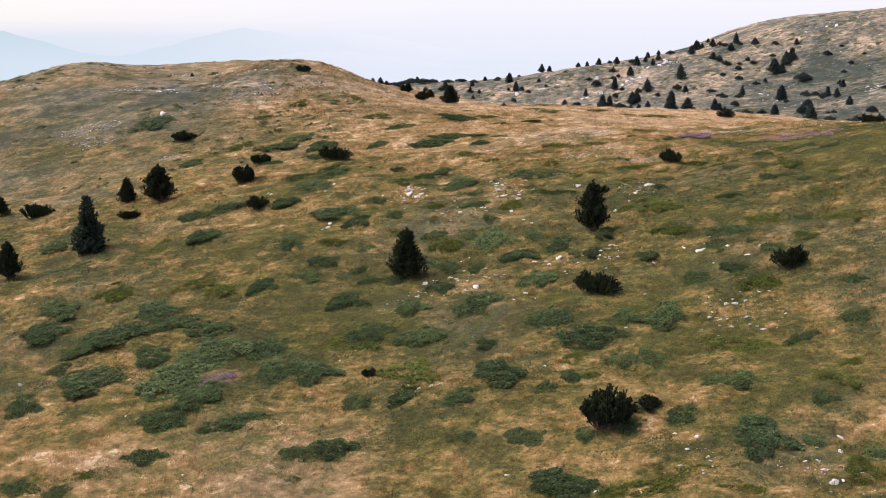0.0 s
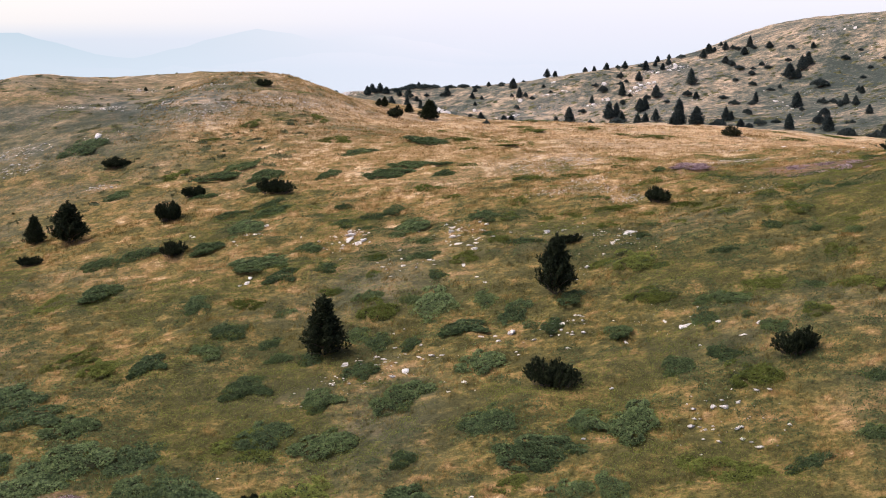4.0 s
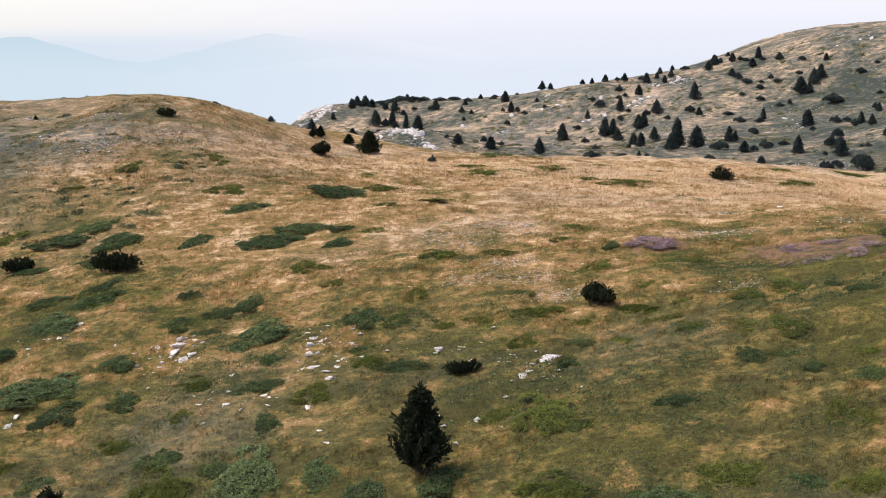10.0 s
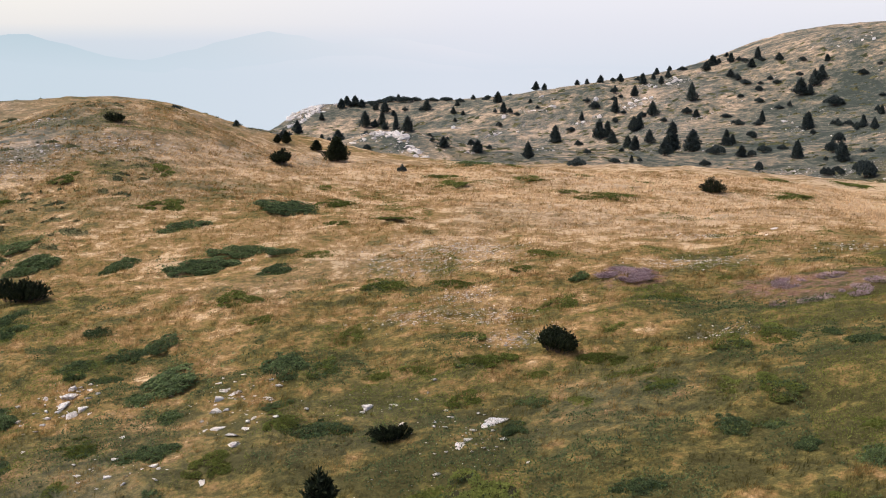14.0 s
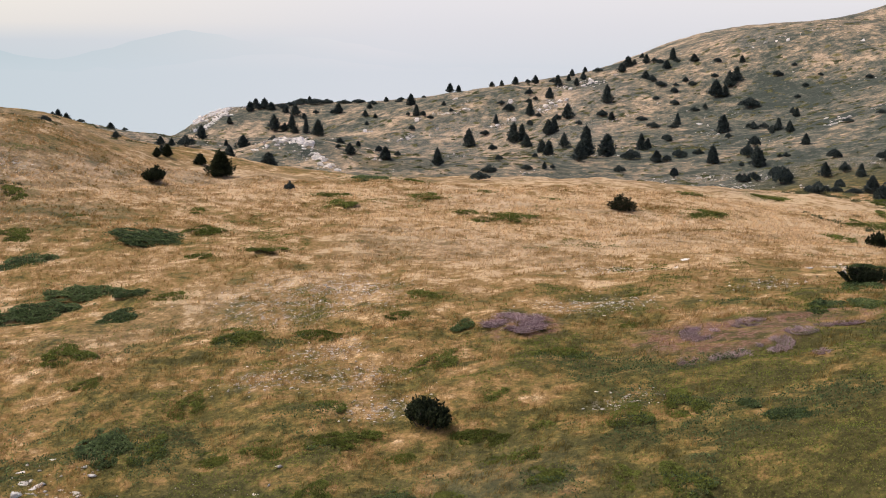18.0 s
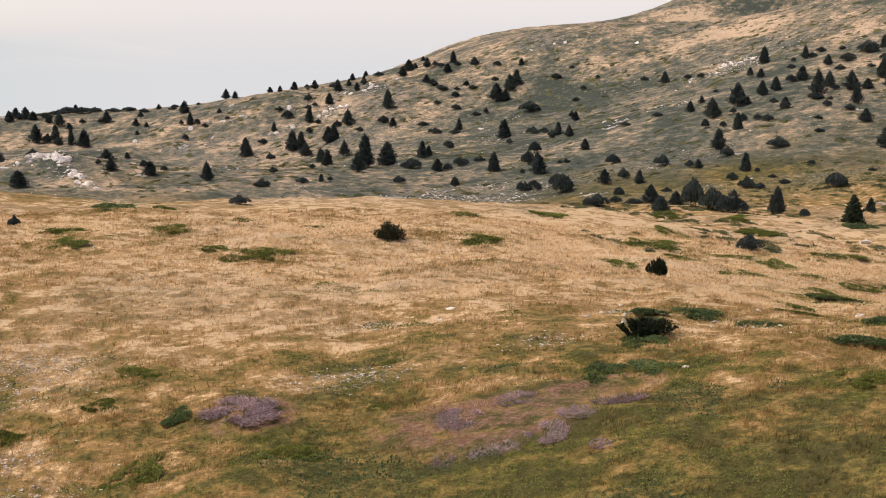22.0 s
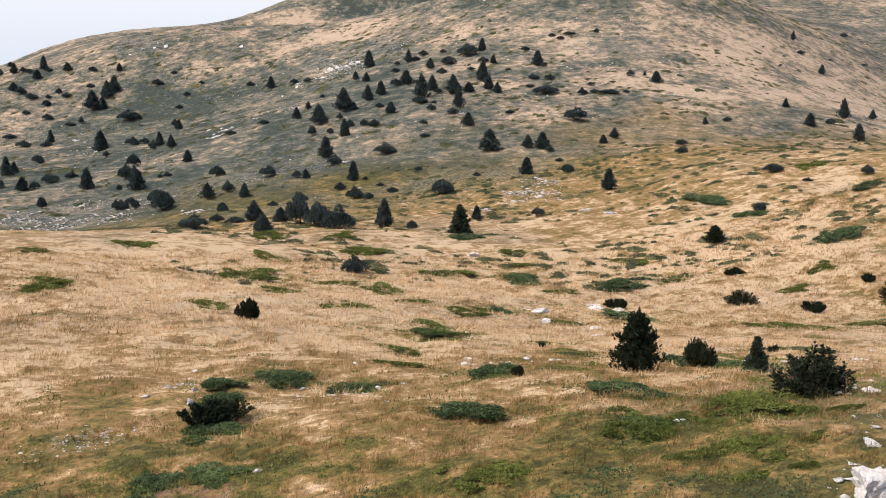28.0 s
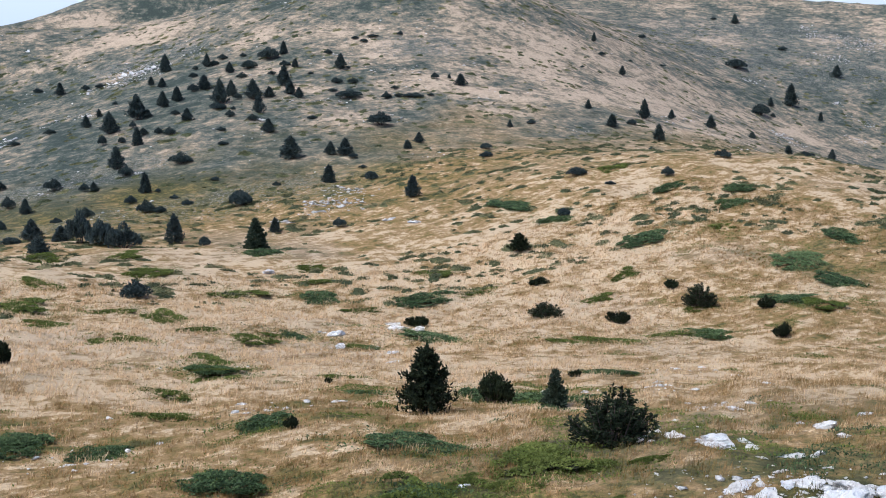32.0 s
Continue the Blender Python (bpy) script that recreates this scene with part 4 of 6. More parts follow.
def dead_junipers(rows, label, group):
    for x, y, wide, deep in rows:
        me = DEAD_SHRUBS[int(turns.integers(0, 3))]
        tilted(single("dead_juniper", me, x, y, wide, deep, 0.5 * min(wide, deep), 0.02, turns.uniform(0, 360), label, "shrub", group), x, y)


pines([(-4.9, 95.9, 4.0, 3.0), (-41.9, 107.2, 3.5, 2.5), (10.6, 101.1, 4.3, 2.8)],
    "dark green mountain pine on the near slope", "pines on the near slope")
pines([(-53.0, 134.6, 2.2, 2.1), (-38.1, 133.2, 2.9, 2.1), (-34.0, 131.2, 4.0, 3.8), (-46.3, 203.6, 0.6, 0.5), (-11.3, 212.3, 1.2, 0.9), (-10.5, 214.3, 1.7, 1.1), (-6.6, 214.3, 1.4, 1.4)],
    "dark green mountain pine on the side of the low hill", "pines on the side of the low hill")
pines([(69.2, 140.1, 3.4, 2.8), (-11.4, 215.5, 1.0, 1.0), (-3.0, 207.0, 3.1, 2.7), (-20.1, 228.5, 0.9, 1.1), (81.6, 228.6, 2.0, 2.0), (81.9, 229.6, 2.1, 2.2)],
    "dark green mountain pine on the meadow", "pines on the meadow")
pines([(127.8, 200.2, 2.2, 2.3), (74.8, 234.3, 0.6, 0.6), (87.5, 248.0, 2.8, 2.2), (87.9, 249.4, 2.7, 2.2), (89.0, 242.1, 1.9, 1.8), (90.0, 244.5, 1.9, 1.7), (99.5, 231.9, 3.7, 2.2), (115.8, 235.8, 2.0, 1.4), (140.6, 238.6, 3.2, 2.2), (94.6, 290.6, 2.7, 2.2), (98.5, 282.9, 2.4, 1.6), (111.9, 288.7, 1.7, 1.5), (116.7, 279.0, 3.4, 2.0), (140.4, 261.2, 3.0, 2.2), (145.1, 281.1, 3.9, 3.4), (151.5, 278.1, 2.4, 1.9), (153.5, 276.4, 3.0, 2.6), (163.8, 271.7, 1.6, 1.6), (169.3, 275.6, 1.9, 1.7), (196.1, 281.0, 1.6, 1.0), (222.5, 278.3, 2.7, 2.4), (222.8, 265.2, 3.3, 2.4)],
    "dark green mountain pine on the far hillside", "pines on the far hillside")
pines([(230.8, 294.0, 2.1, 1.3), (243.5, 288.6, 4.5, 2.4), (261.0, 295.9, 2.3, 1.7), (279.0, 298.6, 3.3, 2.4), (294.9, 297.9, 1.8, 1.8), (296.2, 287.3, 2.4, 2.1), (324.5, 293.6, 3.0, 2.0), (-20.9, 326.0, 2.9, 2.2), (-10.9, 312.2, 3.0, 3.2), (4.7, 325.2, 2.5, 2.3), (12.3, 322.4, 2.8, 2.5), (23.2, 317.5, 3.7, 2.2), (45.1, 316.0, 1.5, 1.0), (54.2, 331.9, 3.9, 2.6), (70.8, 329.5, 2.6, 2.4), (81.3, 322.4, 3.9, 2.6), (88.8, 314.3, 3.8, 2.5), (88.8, 315.9, 3.8, 2.3), (102.8, 328.5, 2.4, 1.9), (121.4, 301.7, 4.0, 2.7), (130.5, 313.1, 3.5, 2.1), (130.9, 327.1, 4.2, 3.2)],
    "dark green mountain pine on the far hillside", "pines on the far hillside")
pines([(139.9, 334.3, 5.1, 3.6), (141.7, 332.8, 1.8, 1.5), (145.2, 321.9, 2.5, 2.0), (147.2, 337.3, 3.4, 2.4), (151.5, 300.1, 2.6, 2.3), (156.3, 328.9, 5.2, 3.1), (158.0, 315.3, 4.2, 2.2), (161.9, 334.3, 3.5, 2.4), (162.9, 326.4, 4.2, 3.1), (166.4, 325.7, 2.3, 2.3), (170.6, 320.3, 2.3, 1.8), (171.1, 324.8, 2.9, 2.4), (175.1, 334.1, 4.6, 3.0), (193.2, 338.7, 3.7, 2.6), (210.0, 314.4, 2.6, 2.4), (211.4, 320.4, 1.1, 0.8), (281.6, 332.6, 2.6, 1.9), (352.4, 336.2, 3.0, 1.9), (365.5, 326.6, 3.0, 1.5), (365.7, 338.4, 6.9, 4.2), (-47.0, 379.9, 2.4, 2.1), (50.4, 358.1, 3.7, 2.6)],
    "dark green mountain pine on the far hillside", "pines on the far hillside")
pines([(50.6, 377.0, 3.3, 2.7), (57.0, 340.9, 7.0, 3.5), (62.8, 347.6, 5.3, 4.2), (72.3, 356.4, 4.0, 2.3), (74.5, 359.9, 2.6, 1.7), (96.8, 376.6, 4.6, 3.4), (106.6, 361.8, 1.9, 1.4), (106.9, 362.9, 3.0, 1.8), (107.0, 354.1, 2.9, 1.8), (107.8, 356.9, 2.4, 1.6), (131.3, 340.4, 2.6, 1.8), (137.2, 348.0, 1.9, 1.3), (152.1, 340.8, 3.2, 2.4), (161.1, 367.6, 2.3, 1.8), (161.3, 374.3, 2.1, 1.5), (162.4, 348.2, 3.3, 2.8), (175.6, 360.7, 2.6, 2.1), (176.2, 373.7, 3.3, 2.1), (187.9, 350.7, 2.0, 1.7), (192.2, 363.3, 3.3, 2.1), (292.9, 355.3, 2.7, 1.4), (416.1, 356.3, 4.3, 3.5)],
    "dark green mountain pine on the far hillside", "pines on the far hillside")
pines([(-80.6, 401.1, 1.9, 1.9), (-80.2, 404.8, 2.9, 2.3), (-78.4, 406.4, 2.3, 2.3), (-64.7, 399.9, 1.9, 2.2), (-44.8, 382.8, 2.1, 1.8), (-43.3, 417.4, 4.3, 3.0), (-32.8, 395.7, 1.9, 1.3), (-27.8, 393.2, 3.8, 3.7), (-7.2, 418.7, 1.7, 1.4), (46.6, 419.6, 5.5, 3.4), (49.0, 419.6, 4.8, 2.7), (49.4, 407.8, 3.6, 3.0), (56.5, 418.4, 4.4, 3.1), (58.0, 391.6, 3.8, 2.5), (58.3, 419.7, 4.5, 2.4), (90.5, 402.3, 3.3, 1.7), (117.4, 382.9, 2.4, 1.9), (147.9, 399.4, 3.2, 2.2), (168.9, 382.4, 4.3, 2.8), (-13.4, 458.7, 5.3, 3.8), (-4.4, 423.2, 2.4, 2.8), (-4.0, 422.0, 3.6, 4.0)],
    "dark green mountain pine on the far hillside", "pines on the far hillside")
pines([(1.0, 429.5, 1.8, 1.4), (18.2, 459.2, 3.8, 2.3), (33.8, 422.9, 5.2, 3.1), (42.6, 439.1, 3.2, 1.4), (53.2, 441.1, 4.4, 2.5), (60.5, 454.5, 3.4, 2.6), (63.5, 431.0, 4.4, 3.2), (75.2, 421.4, 2.4, 2.1), (76.6, 440.1, 5.5, 3.3), (91.8, 459.2, 2.7, 2.7), (106.8, 426.9, 5.0, 4.3), (109.2, 425.7, 3.2, 2.5), (112.6, 434.3, 4.8, 3.3), (115.3, 436.7, 4.4, 2.9), (120.8, 452.1, 2.3, 1.9), (443.6, 425.3, 3.9, 2.9), (-46.2, 486.4, 2.4, 2.0), (-29.3, 474.1, 5.5, 3.9), (-27.9, 496.2, 2.9, 2.1), (-25.9, 475.0, 2.7, 2.3), (-24.1, 492.1, 4.0, 3.4), (-23.6, 476.1, 4.8, 2.8)],
    "dark green mountain pine on the far hillside", "pines on the far hillside")
pines([(-22.1, 470.5, 2.3, 2.7), (-20.6, 487.7, 2.0, 2.0), (-18.2, 468.9, 5.4, 1.9), (-9.0, 490.6, 3.7, 2.9), (1.0, 477.5, 2.4, 2.0), (1.9, 490.4, 2.0, 2.0), (2.1, 462.4, 1.5, 1.5), (4.5, 471.3, 1.6, 1.6), (16.3, 476.8, 3.9, 3.2), (27.1, 464.7, 1.5, 1.5), (29.7, 490.1, 3.3, 2.4), (32.6, 487.4, 2.4, 2.0), (44.1, 488.2, 2.0, 2.0), (47.1, 482.3, 2.0, 1.6), (52.0, 485.2, 2.8, 2.4), (58.1, 477.2, 2.8, 2.4), (64.6, 468.1, 3.5, 2.7), (68.9, 474.5, 2.4, 1.6), (70.3, 464.6, 2.7, 1.9), (71.7, 488.1, 2.4, 2.0), (73.6, 473.0, 2.8, 2.0), (77.5, 498.3, 1.9, 1.7)],
    "dark green mountain pine on the far hillside", "pines on the far hillside")
pines([(86.9, 476.9, 3.2, 2.8), (90.3, 484.4, 3.7, 3.3), (92.8, 486.7, 2.0, 1.8), (96.1, 482.4, 3.2, 2.4), (100.1, 467.5, 2.8, 2.8), (103.9, 476.6, 4.0, 2.4), (108.6, 465.2, 2.7, 2.7), (-40.9, 500.5, 3.5, 2.8), (-39.4, 504.9, 3.3, 2.9), (-36.2, 503.8, 3.7, 3.3), (-35.8, 505.2, 2.5, 2.1), (-33.5, 501.2, 2.8, 3.2), (-21.4, 517.9, 2.5, 2.1), (7.2, 504.7, 1.8, 1.8), (99.3, 507.9, 1.7, 1.7)],
    "dark green mountain pine on the far hillside", "pines on the far hillside")
spruces([(-36.5, 113.8, 5.4, 3.1)],
    "grey-green spruce on the near slope", "spruces on the near slope")
spruces([(73.8, 136.2, 1.8, 1.2), (106.2, 223.6, 3.7, 3.0)],
    "grey-green spruce on the meadow", "spruces on the meadow")
dwarf_pines([(-6.6, 77.8, 0.5, 0.8), (8.0, 65.9, 2.6, 2.5), (9.6, 86.8, 1.7, 2.2), (10.7, 67.8, 0.8, 1.4), (23.5, 86.4, 1.5, 1.8), (12.3, 111.8, 0.8, 1.3)],
    "dwarf pine with upright shoots on the near slope", "dwarf pines on the near slope")
dwarf_pines([(-48.1, 132.1, 1.6, 2.4), (-35.8, 125.5, 0.9, 1.6), (-24.9, 133.7, 1.8, 2.1), (-21.5, 121.4, 1.4, 1.8), (-15.3, 138.1, 1.6, 2.4), (-37.0, 156.4, 1.4, 2.6), (-24.3, 141.7, 1.1, 2.0), (-26.1, 193.2, 1.1, 1.7), (-7.1, 191.5, 1.7, 2.4)],
    "dwarf pine with upright shoots on the side of the low hill", "dwarf pines on the side of the low hill")
dwarf_pines([(20.2, 120.6, 1.4, 2.1), (46.0, 139.0, 1.0, 2.0), (61.8, 139.8, 0.5, 0.6), (67.1, 126.0, 2.1, 3.4), (59.0, 170.1, 1.4, 1.6), (72.0, 153.2, 0.4, 0.3), (74.2, 141.0, 1.7, 1.8), (84.1, 145.5, 0.5, 0.5), (109.2, 175.3, 1.4, 3.4), (112.0, 169.0, 1.0, 1.7), (115.0, 153.8, 1.1, 1.3), (5.9, 197.4, 1.1, 1.1), (26.9, 215.9, 1.1, 2.3), (39.6, 186.6, 1.6, 3.0), (80.0, 199.1, 1.8, 2.7), (98.7, 180.8, 0.9, 1.7), (119.1, 187.7, 0.7, 2.0), (-25.9, 217.6, 0.9, 2.1), (101.4, 227.8, 1.2, 1.6)],
    "dwarf pine with upright shoots on the meadow", "dwarf pines on the meadow")
dwarf_pines([(121.4, 167.7, 2.1, 3.5), (123.7, 162.0, 1.2, 1.4), (125.0, 174.4, 0.9, 1.5), (142.4, 208.3, 1.0, 1.9), (156.2, 213.5, 0.6, 1.4), (163.0, 209.3, 1.3, 1.8), (75.0, 235.1, 1.8, 3.4), (83.3, 243.9, 1.0, 2.4), (83.4, 251.6, 1.2, 2.0), (89.7, 237.2, 4.3, 3.3), (90.6, 233.3, 3.2, 3.2), (92.2, 230.1, 3.3, 3.9), (122.5, 257.5, 2.1, 3.0), (123.1, 259.0, 2.1, 3.2), (123.5, 232.2, 1.3, 1.9), (145.1, 256.1, 1.4, 2.5), (157.8, 222.0, 1.2, 2.8), (168.7, 255.5, 1.0, 2.1), (80.9, 298.6, 1.9, 1.7), (81.8, 298.7, 1.7, 2.4), (83.7, 296.8, 1.4, 1.6), (86.2, 289.2, 3.4, 4.1)],
    "dwarf pine with upright shoots on the far hillside", "dwarf pines on the far hillside")
dwarf_pines([(87.8, 297.8, 2.5, 3.1), (91.3, 273.0, 1.7, 2.1), (98.3, 269.4, 0.9, 1.7), (98.8, 292.5, 2.1, 2.1), (102.1, 267.5, 1.7, 2.6), (108.6, 297.9, 2.1, 3.0), (110.6, 265.4, 2.1, 2.6), (110.8, 290.2, 1.4, 1.5), (111.8, 273.5, 1.4, 2.1), (112.0, 263.1, 1.2, 1.9), (117.9, 266.6, 0.9, 1.9), (118.1, 271.3, 0.7, 1.4), (118.2, 277.6, 0.7, 1.0), (120.7, 295.7, 1.8, 2.6), (128.1, 276.8, 0.7, 1.6), (130.7, 294.6, 2.2, 4.0), (133.4, 266.0, 0.7, 1.4), (150.1, 265.7, 0.6, 1.4), (153.4, 273.5, 0.9, 1.7), (171.9, 291.5, 2.8, 4.7), (175.9, 264.2, 1.1, 2.5), (203.6, 283.0, 0.9, 1.9)],
    "dwarf pine with upright shoots on the far hillside", "dwarf pines on the far hillside")
dwarf_pines([(231.1, 280.6, 1.3, 2.5), (306.6, 289.7, 1.4, 4.7), (2.0, 328.8, 1.0, 1.3), (10.6, 332.1, 1.6, 1.6), (14.8, 330.0, 1.2, 1.5), (33.4, 309.6, 1.7, 3.3), (36.3, 327.4, 1.4, 1.8), (41.3, 313.7, 1.1, 2.4), (47.0, 316.7, 1.0, 1.1), (60.6, 317.3, 1.6, 2.5), (66.4, 336.4, 2.4, 4.0), (70.6, 310.0, 2.2, 2.0), (73.1, 329.9, 1.6, 2.1), (77.1, 336.9, 1.9, 3.5), (82.1, 339.2, 1.5, 2.5), (84.0, 300.4, 1.4, 2.1), (86.1, 317.4, 1.0, 1.0), (90.2, 327.5, 3.3, 2.8), (90.6, 331.9, 1.9, 1.9), (91.0, 328.3, 2.1, 2.7), (94.7, 320.0, 0.8, 1.2), (96.0, 319.7, 1.0, 1.6)],
    "dwarf pine with upright shoots on the far hillside", "dwarf pines on the far hillside")
dwarf_pines([(102.7, 309.6, 2.0, 2.9), (126.5, 320.2, 2.0, 1.9), (129.8, 318.7, 1.2, 1.7), (135.0, 320.5, 1.6, 1.6), (135.8, 327.2, 1.5, 1.5), (137.0, 317.9, 1.6, 1.7), (138.3, 315.7, 1.6, 2.6), (141.5, 300.0, 0.8, 2.1), (145.7, 328.3, 1.1, 1.8), (145.9, 308.7, 0.8, 1.7), (152.0, 316.5, 1.4, 2.0), (153.6, 325.2, 1.7, 3.6), (153.9, 310.7, 1.2, 2.4), (155.7, 321.8, 1.0, 1.1), (160.4, 328.8, 1.2, 1.8), (164.4, 305.0, 0.7, 2.2), (179.8, 314.5, 1.9, 5.7), (180.1, 321.9, 0.7, 2.1), (185.6, 329.2, 1.5, 2.7), (186.2, 310.2, 1.6, 2.1), (188.7, 326.5, 1.4, 2.5), (189.4, 310.0, 0.8, 2.1)],
    "dwarf pine with upright shoots on the far hillside", "dwarf pines on the far hillside")
dwarf_pines([(191.6, 309.1, 0.9, 2.6), (192.5, 315.9, 0.7, 1.9), (192.6, 308.3, 1.1, 3.7), (194.9, 338.1, 0.9, 1.1), (196.5, 307.8, 0.7, 1.5), (207.8, 321.4, 1.5, 1.9), (265.6, 332.0, 0.6, 1.2), (336.7, 327.9, 3.6, 5.7), (342.1, 327.2, 1.4, 1.6), (45.8, 344.5, 1.2, 1.2), (81.9, 373.2, 1.7, 3.0), (94.4, 361.3, 1.5, 1.5), (94.9, 340.0, 2.5, 2.8), (103.6, 373.9, 2.0, 3.4), (104.6, 360.2, 1.1, 1.3), (105.4, 363.0, 1.8, 2.1), (105.7, 369.6, 1.4, 1.4), (105.9, 372.0, 1.5, 2.2), (118.3, 347.4, 1.0, 2.6), (124.9, 344.1, 1.2, 2.3), (147.2, 362.9, 1.0, 1.3), (159.6, 348.1, 1.8, 2.5)],
    "dwarf pine with upright shoots on the far hillside", "dwarf pines on the far hillside")
dwarf_pines([(168.6, 366.2, 1.2, 2.1), (173.7, 375.2, 1.1, 1.5), (174.0, 351.7, 1.6, 2.6), (177.9, 373.3, 1.4, 2.4), (179.8, 347.9, 0.9, 2.0), (180.6, 360.4, 2.1, 4.1), (181.9, 376.2, 1.4, 2.5), (185.9, 372.9, 1.1, 1.8), (186.0, 340.4, 0.7, 1.4), (186.6, 353.4, 1.5, 2.9), (187.9, 363.5, 3.0, 4.8), (199.4, 354.0, 1.2, 2.1), (211.4, 359.8, 0.9, 1.9), (211.7, 356.4, 0.9, 2.2), (216.2, 359.0, 0.8, 3.4), (223.2, 356.3, 1.1, 1.6), (286.6, 345.8, 1.3, 2.6), (299.3, 346.6, 0.7, 1.7), (319.7, 352.9, 0.7, 2.5), (380.3, 372.7, 3.3, 7.9), (-73.6, 402.6, 1.1, 2.3), (-61.5, 401.9, 1.0, 1.6)],
    "dwarf pine with upright shoots on the far hillside", "dwarf pines on the far hillside")
dwarf_pines([(-41.3, 384.3, 3.3, 4.5), (-22.8, 417.6, 3.1, 3.8), (40.0, 413.4, 2.0, 2.7), (83.1, 415.6, 1.4, 3.4), (84.0, 402.9, 1.7, 4.0), (88.5, 398.7, 1.3, 3.0), (98.6, 418.1, 1.2, 2.8), (101.6, 417.4, 2.1, 1.4), (112.2, 408.4, 3.1, 5.8), (118.3, 389.2, 2.1, 1.8), (125.2, 407.9, 1.3, 1.9), (130.5, 418.5, 1.3, 2.0), (145.7, 409.2, 1.3, 2.6), (153.0, 395.7, 1.4, 2.2), (155.9, 392.7, 1.3, 2.5), (360.4, 399.0, 1.7, 2.9), (425.5, 387.1, 1.8, 3.6), (16.9, 444.8, 1.6, 2.2), (20.4, 457.4, 1.9, 1.9), (22.6, 453.4, 1.3, 1.9), (29.3, 457.6, 1.1, 1.5), (39.1, 432.0, 1.6, 2.8)],
    "dwarf pine with upright shoots on the far hillside", "dwarf pines on the far hillside")
dwarf_pines([(45.2, 454.1, 1.5, 2.6), (47.1, 447.3, 2.6, 3.3), (52.4, 432.0, 1.8, 2.1), (53.7, 451.7, 1.5, 1.9), (54.6, 459.4, 2.7, 2.7), (55.6, 438.7, 1.6, 1.6), (55.9, 453.6, 1.5, 1.5), (60.5, 432.4, 1.8, 2.5), (66.0, 422.5, 1.4, 2.1), (73.4, 427.6, 2.1, 3.5), (90.8, 435.9, 1.1, 2.2), (93.1, 454.4, 2.3, 3.0), (94.5, 448.6, 1.5, 3.7), (94.6, 427.4, 1.6, 2.8), (97.0, 439.7, 1.7, 2.6), (98.9, 446.7, 1.1, 1.9), (102.3, 447.9, 1.9, 1.9), (103.3, 443.4, 1.5, 3.0), (110.7, 445.7, 1.3, 2.6), (114.5, 458.0, 1.4, 2.7), (126.6, 432.6, 1.8, 2.9), (132.9, 437.4, 1.1, 1.9)],
    "dwarf pine with upright shoots on the far hillside", "dwarf pines on the far hillside")
dwarf_pines([(136.6, 423.7, 1.0, 1.7), (440.5, 434.2, 1.5, 2.5), (-79.3, 496.2, 1.4, 2.9), (-26.4, 474.3, 2.4, 2.0), (-17.1, 494.4, 1.6, 2.1), (-11.1, 490.8, 1.8, 1.8), (2.6, 499.9, 1.6, 3.6), (12.2, 495.6, 1.2, 3.2), (15.5, 461.6, 1.5, 1.5), (20.7, 490.5, 1.0, 1.6), (55.9, 483.0, 1.6, 2.0), (63.8, 474.8, 1.8, 2.4), (80.1, 485.0, 1.6, 3.2), (98.4, 480.6, 1.8, 2.4), (99.4, 474.7, 1.6, 2.8), (104.2, 471.5, 1.4, 2.4), (-41.2, 501.5, 2.1, 2.9), (-38.2, 502.6, 1.9, 2.5), (-30.0, 503.4, 1.6, 4.9), (-29.0, 500.7, 1.7, 3.4), (-27.8, 508.8, 1.6, 4.1), (-24.6, 509.5, 1.3, 4.3)],
    "dwarf pine with upright shoots on the far hillside", "dwarf pines on the far hillside")
dwarf_pines([(-23.8, 512.8, 2.1, 6.2), (-18.8, 511.4, 2.1, 6.2), (-14.8, 515.1, 1.7, 5.0), (-8.1, 512.0, 1.4, 5.4), (-3.4, 510.6, 1.3, 4.7), (-2.6, 508.3, 1.4, 4.1), (12.5, 504.6, 1.1, 2.5)],
    "dwarf pine with upright shoots on the far hillside", "dwarf pines on the far hillside")
dwarf_pines([(180.2, 213.7, 1.3, 2.6), (207.6, 253.2, 0.5, 1.1)],
    "dwarf pine with upright shoots on the grassy shoulder", "dwarf pines on the grassy shoulder")
junipers([(-29.4, 76.2, 2.8, 3.3), (-25.6, 64.7, 2.4, 2.4), (-23.2, 64.4, 1.4, 1.4), (-9.6, 63.8, 1.0, 1.0)],
    "flat dark green creeping juniper on the near slope", "creeping junipers on the near slope")
junipers([(4.9, 60.3, 3.7, 3.0)],
    "flat dark green creeping juniper on the near slope", "creeping junipers on the near slope")
junipers([(21.5, 60.9, 1.6, 1.9)],
    "flat dark green creeping juniper on the near slope", "creeping junipers on the near slope")
junipers([(41.9, 133.5, 2.8, 4.1)],
    "flat dark green creeping juniper on the meadow", "creeping junipers on the meadow")
junipers([(43.8, 132.6, 2.3, 2.8), (45.5, 138.1, 2.9, 4.0), (55.3, 133.6, 2.9, 4.3), (62.7, 132.7, 3.6, 5.0), (47.3, 142.4, 1.8, 2.7), (48.4, 145.4, 2.2, 3.4), (51.6, 146.9, 1.9, 2.9), (52.8, 147.9, 2.4, 3.6), (54.3, 142.4, 1.9, 2.9), (61.3, 142.0, 2.6, 3.8)],
    "flat dark green creeping juniper on the meadow", "creeping junipers on the meadow")
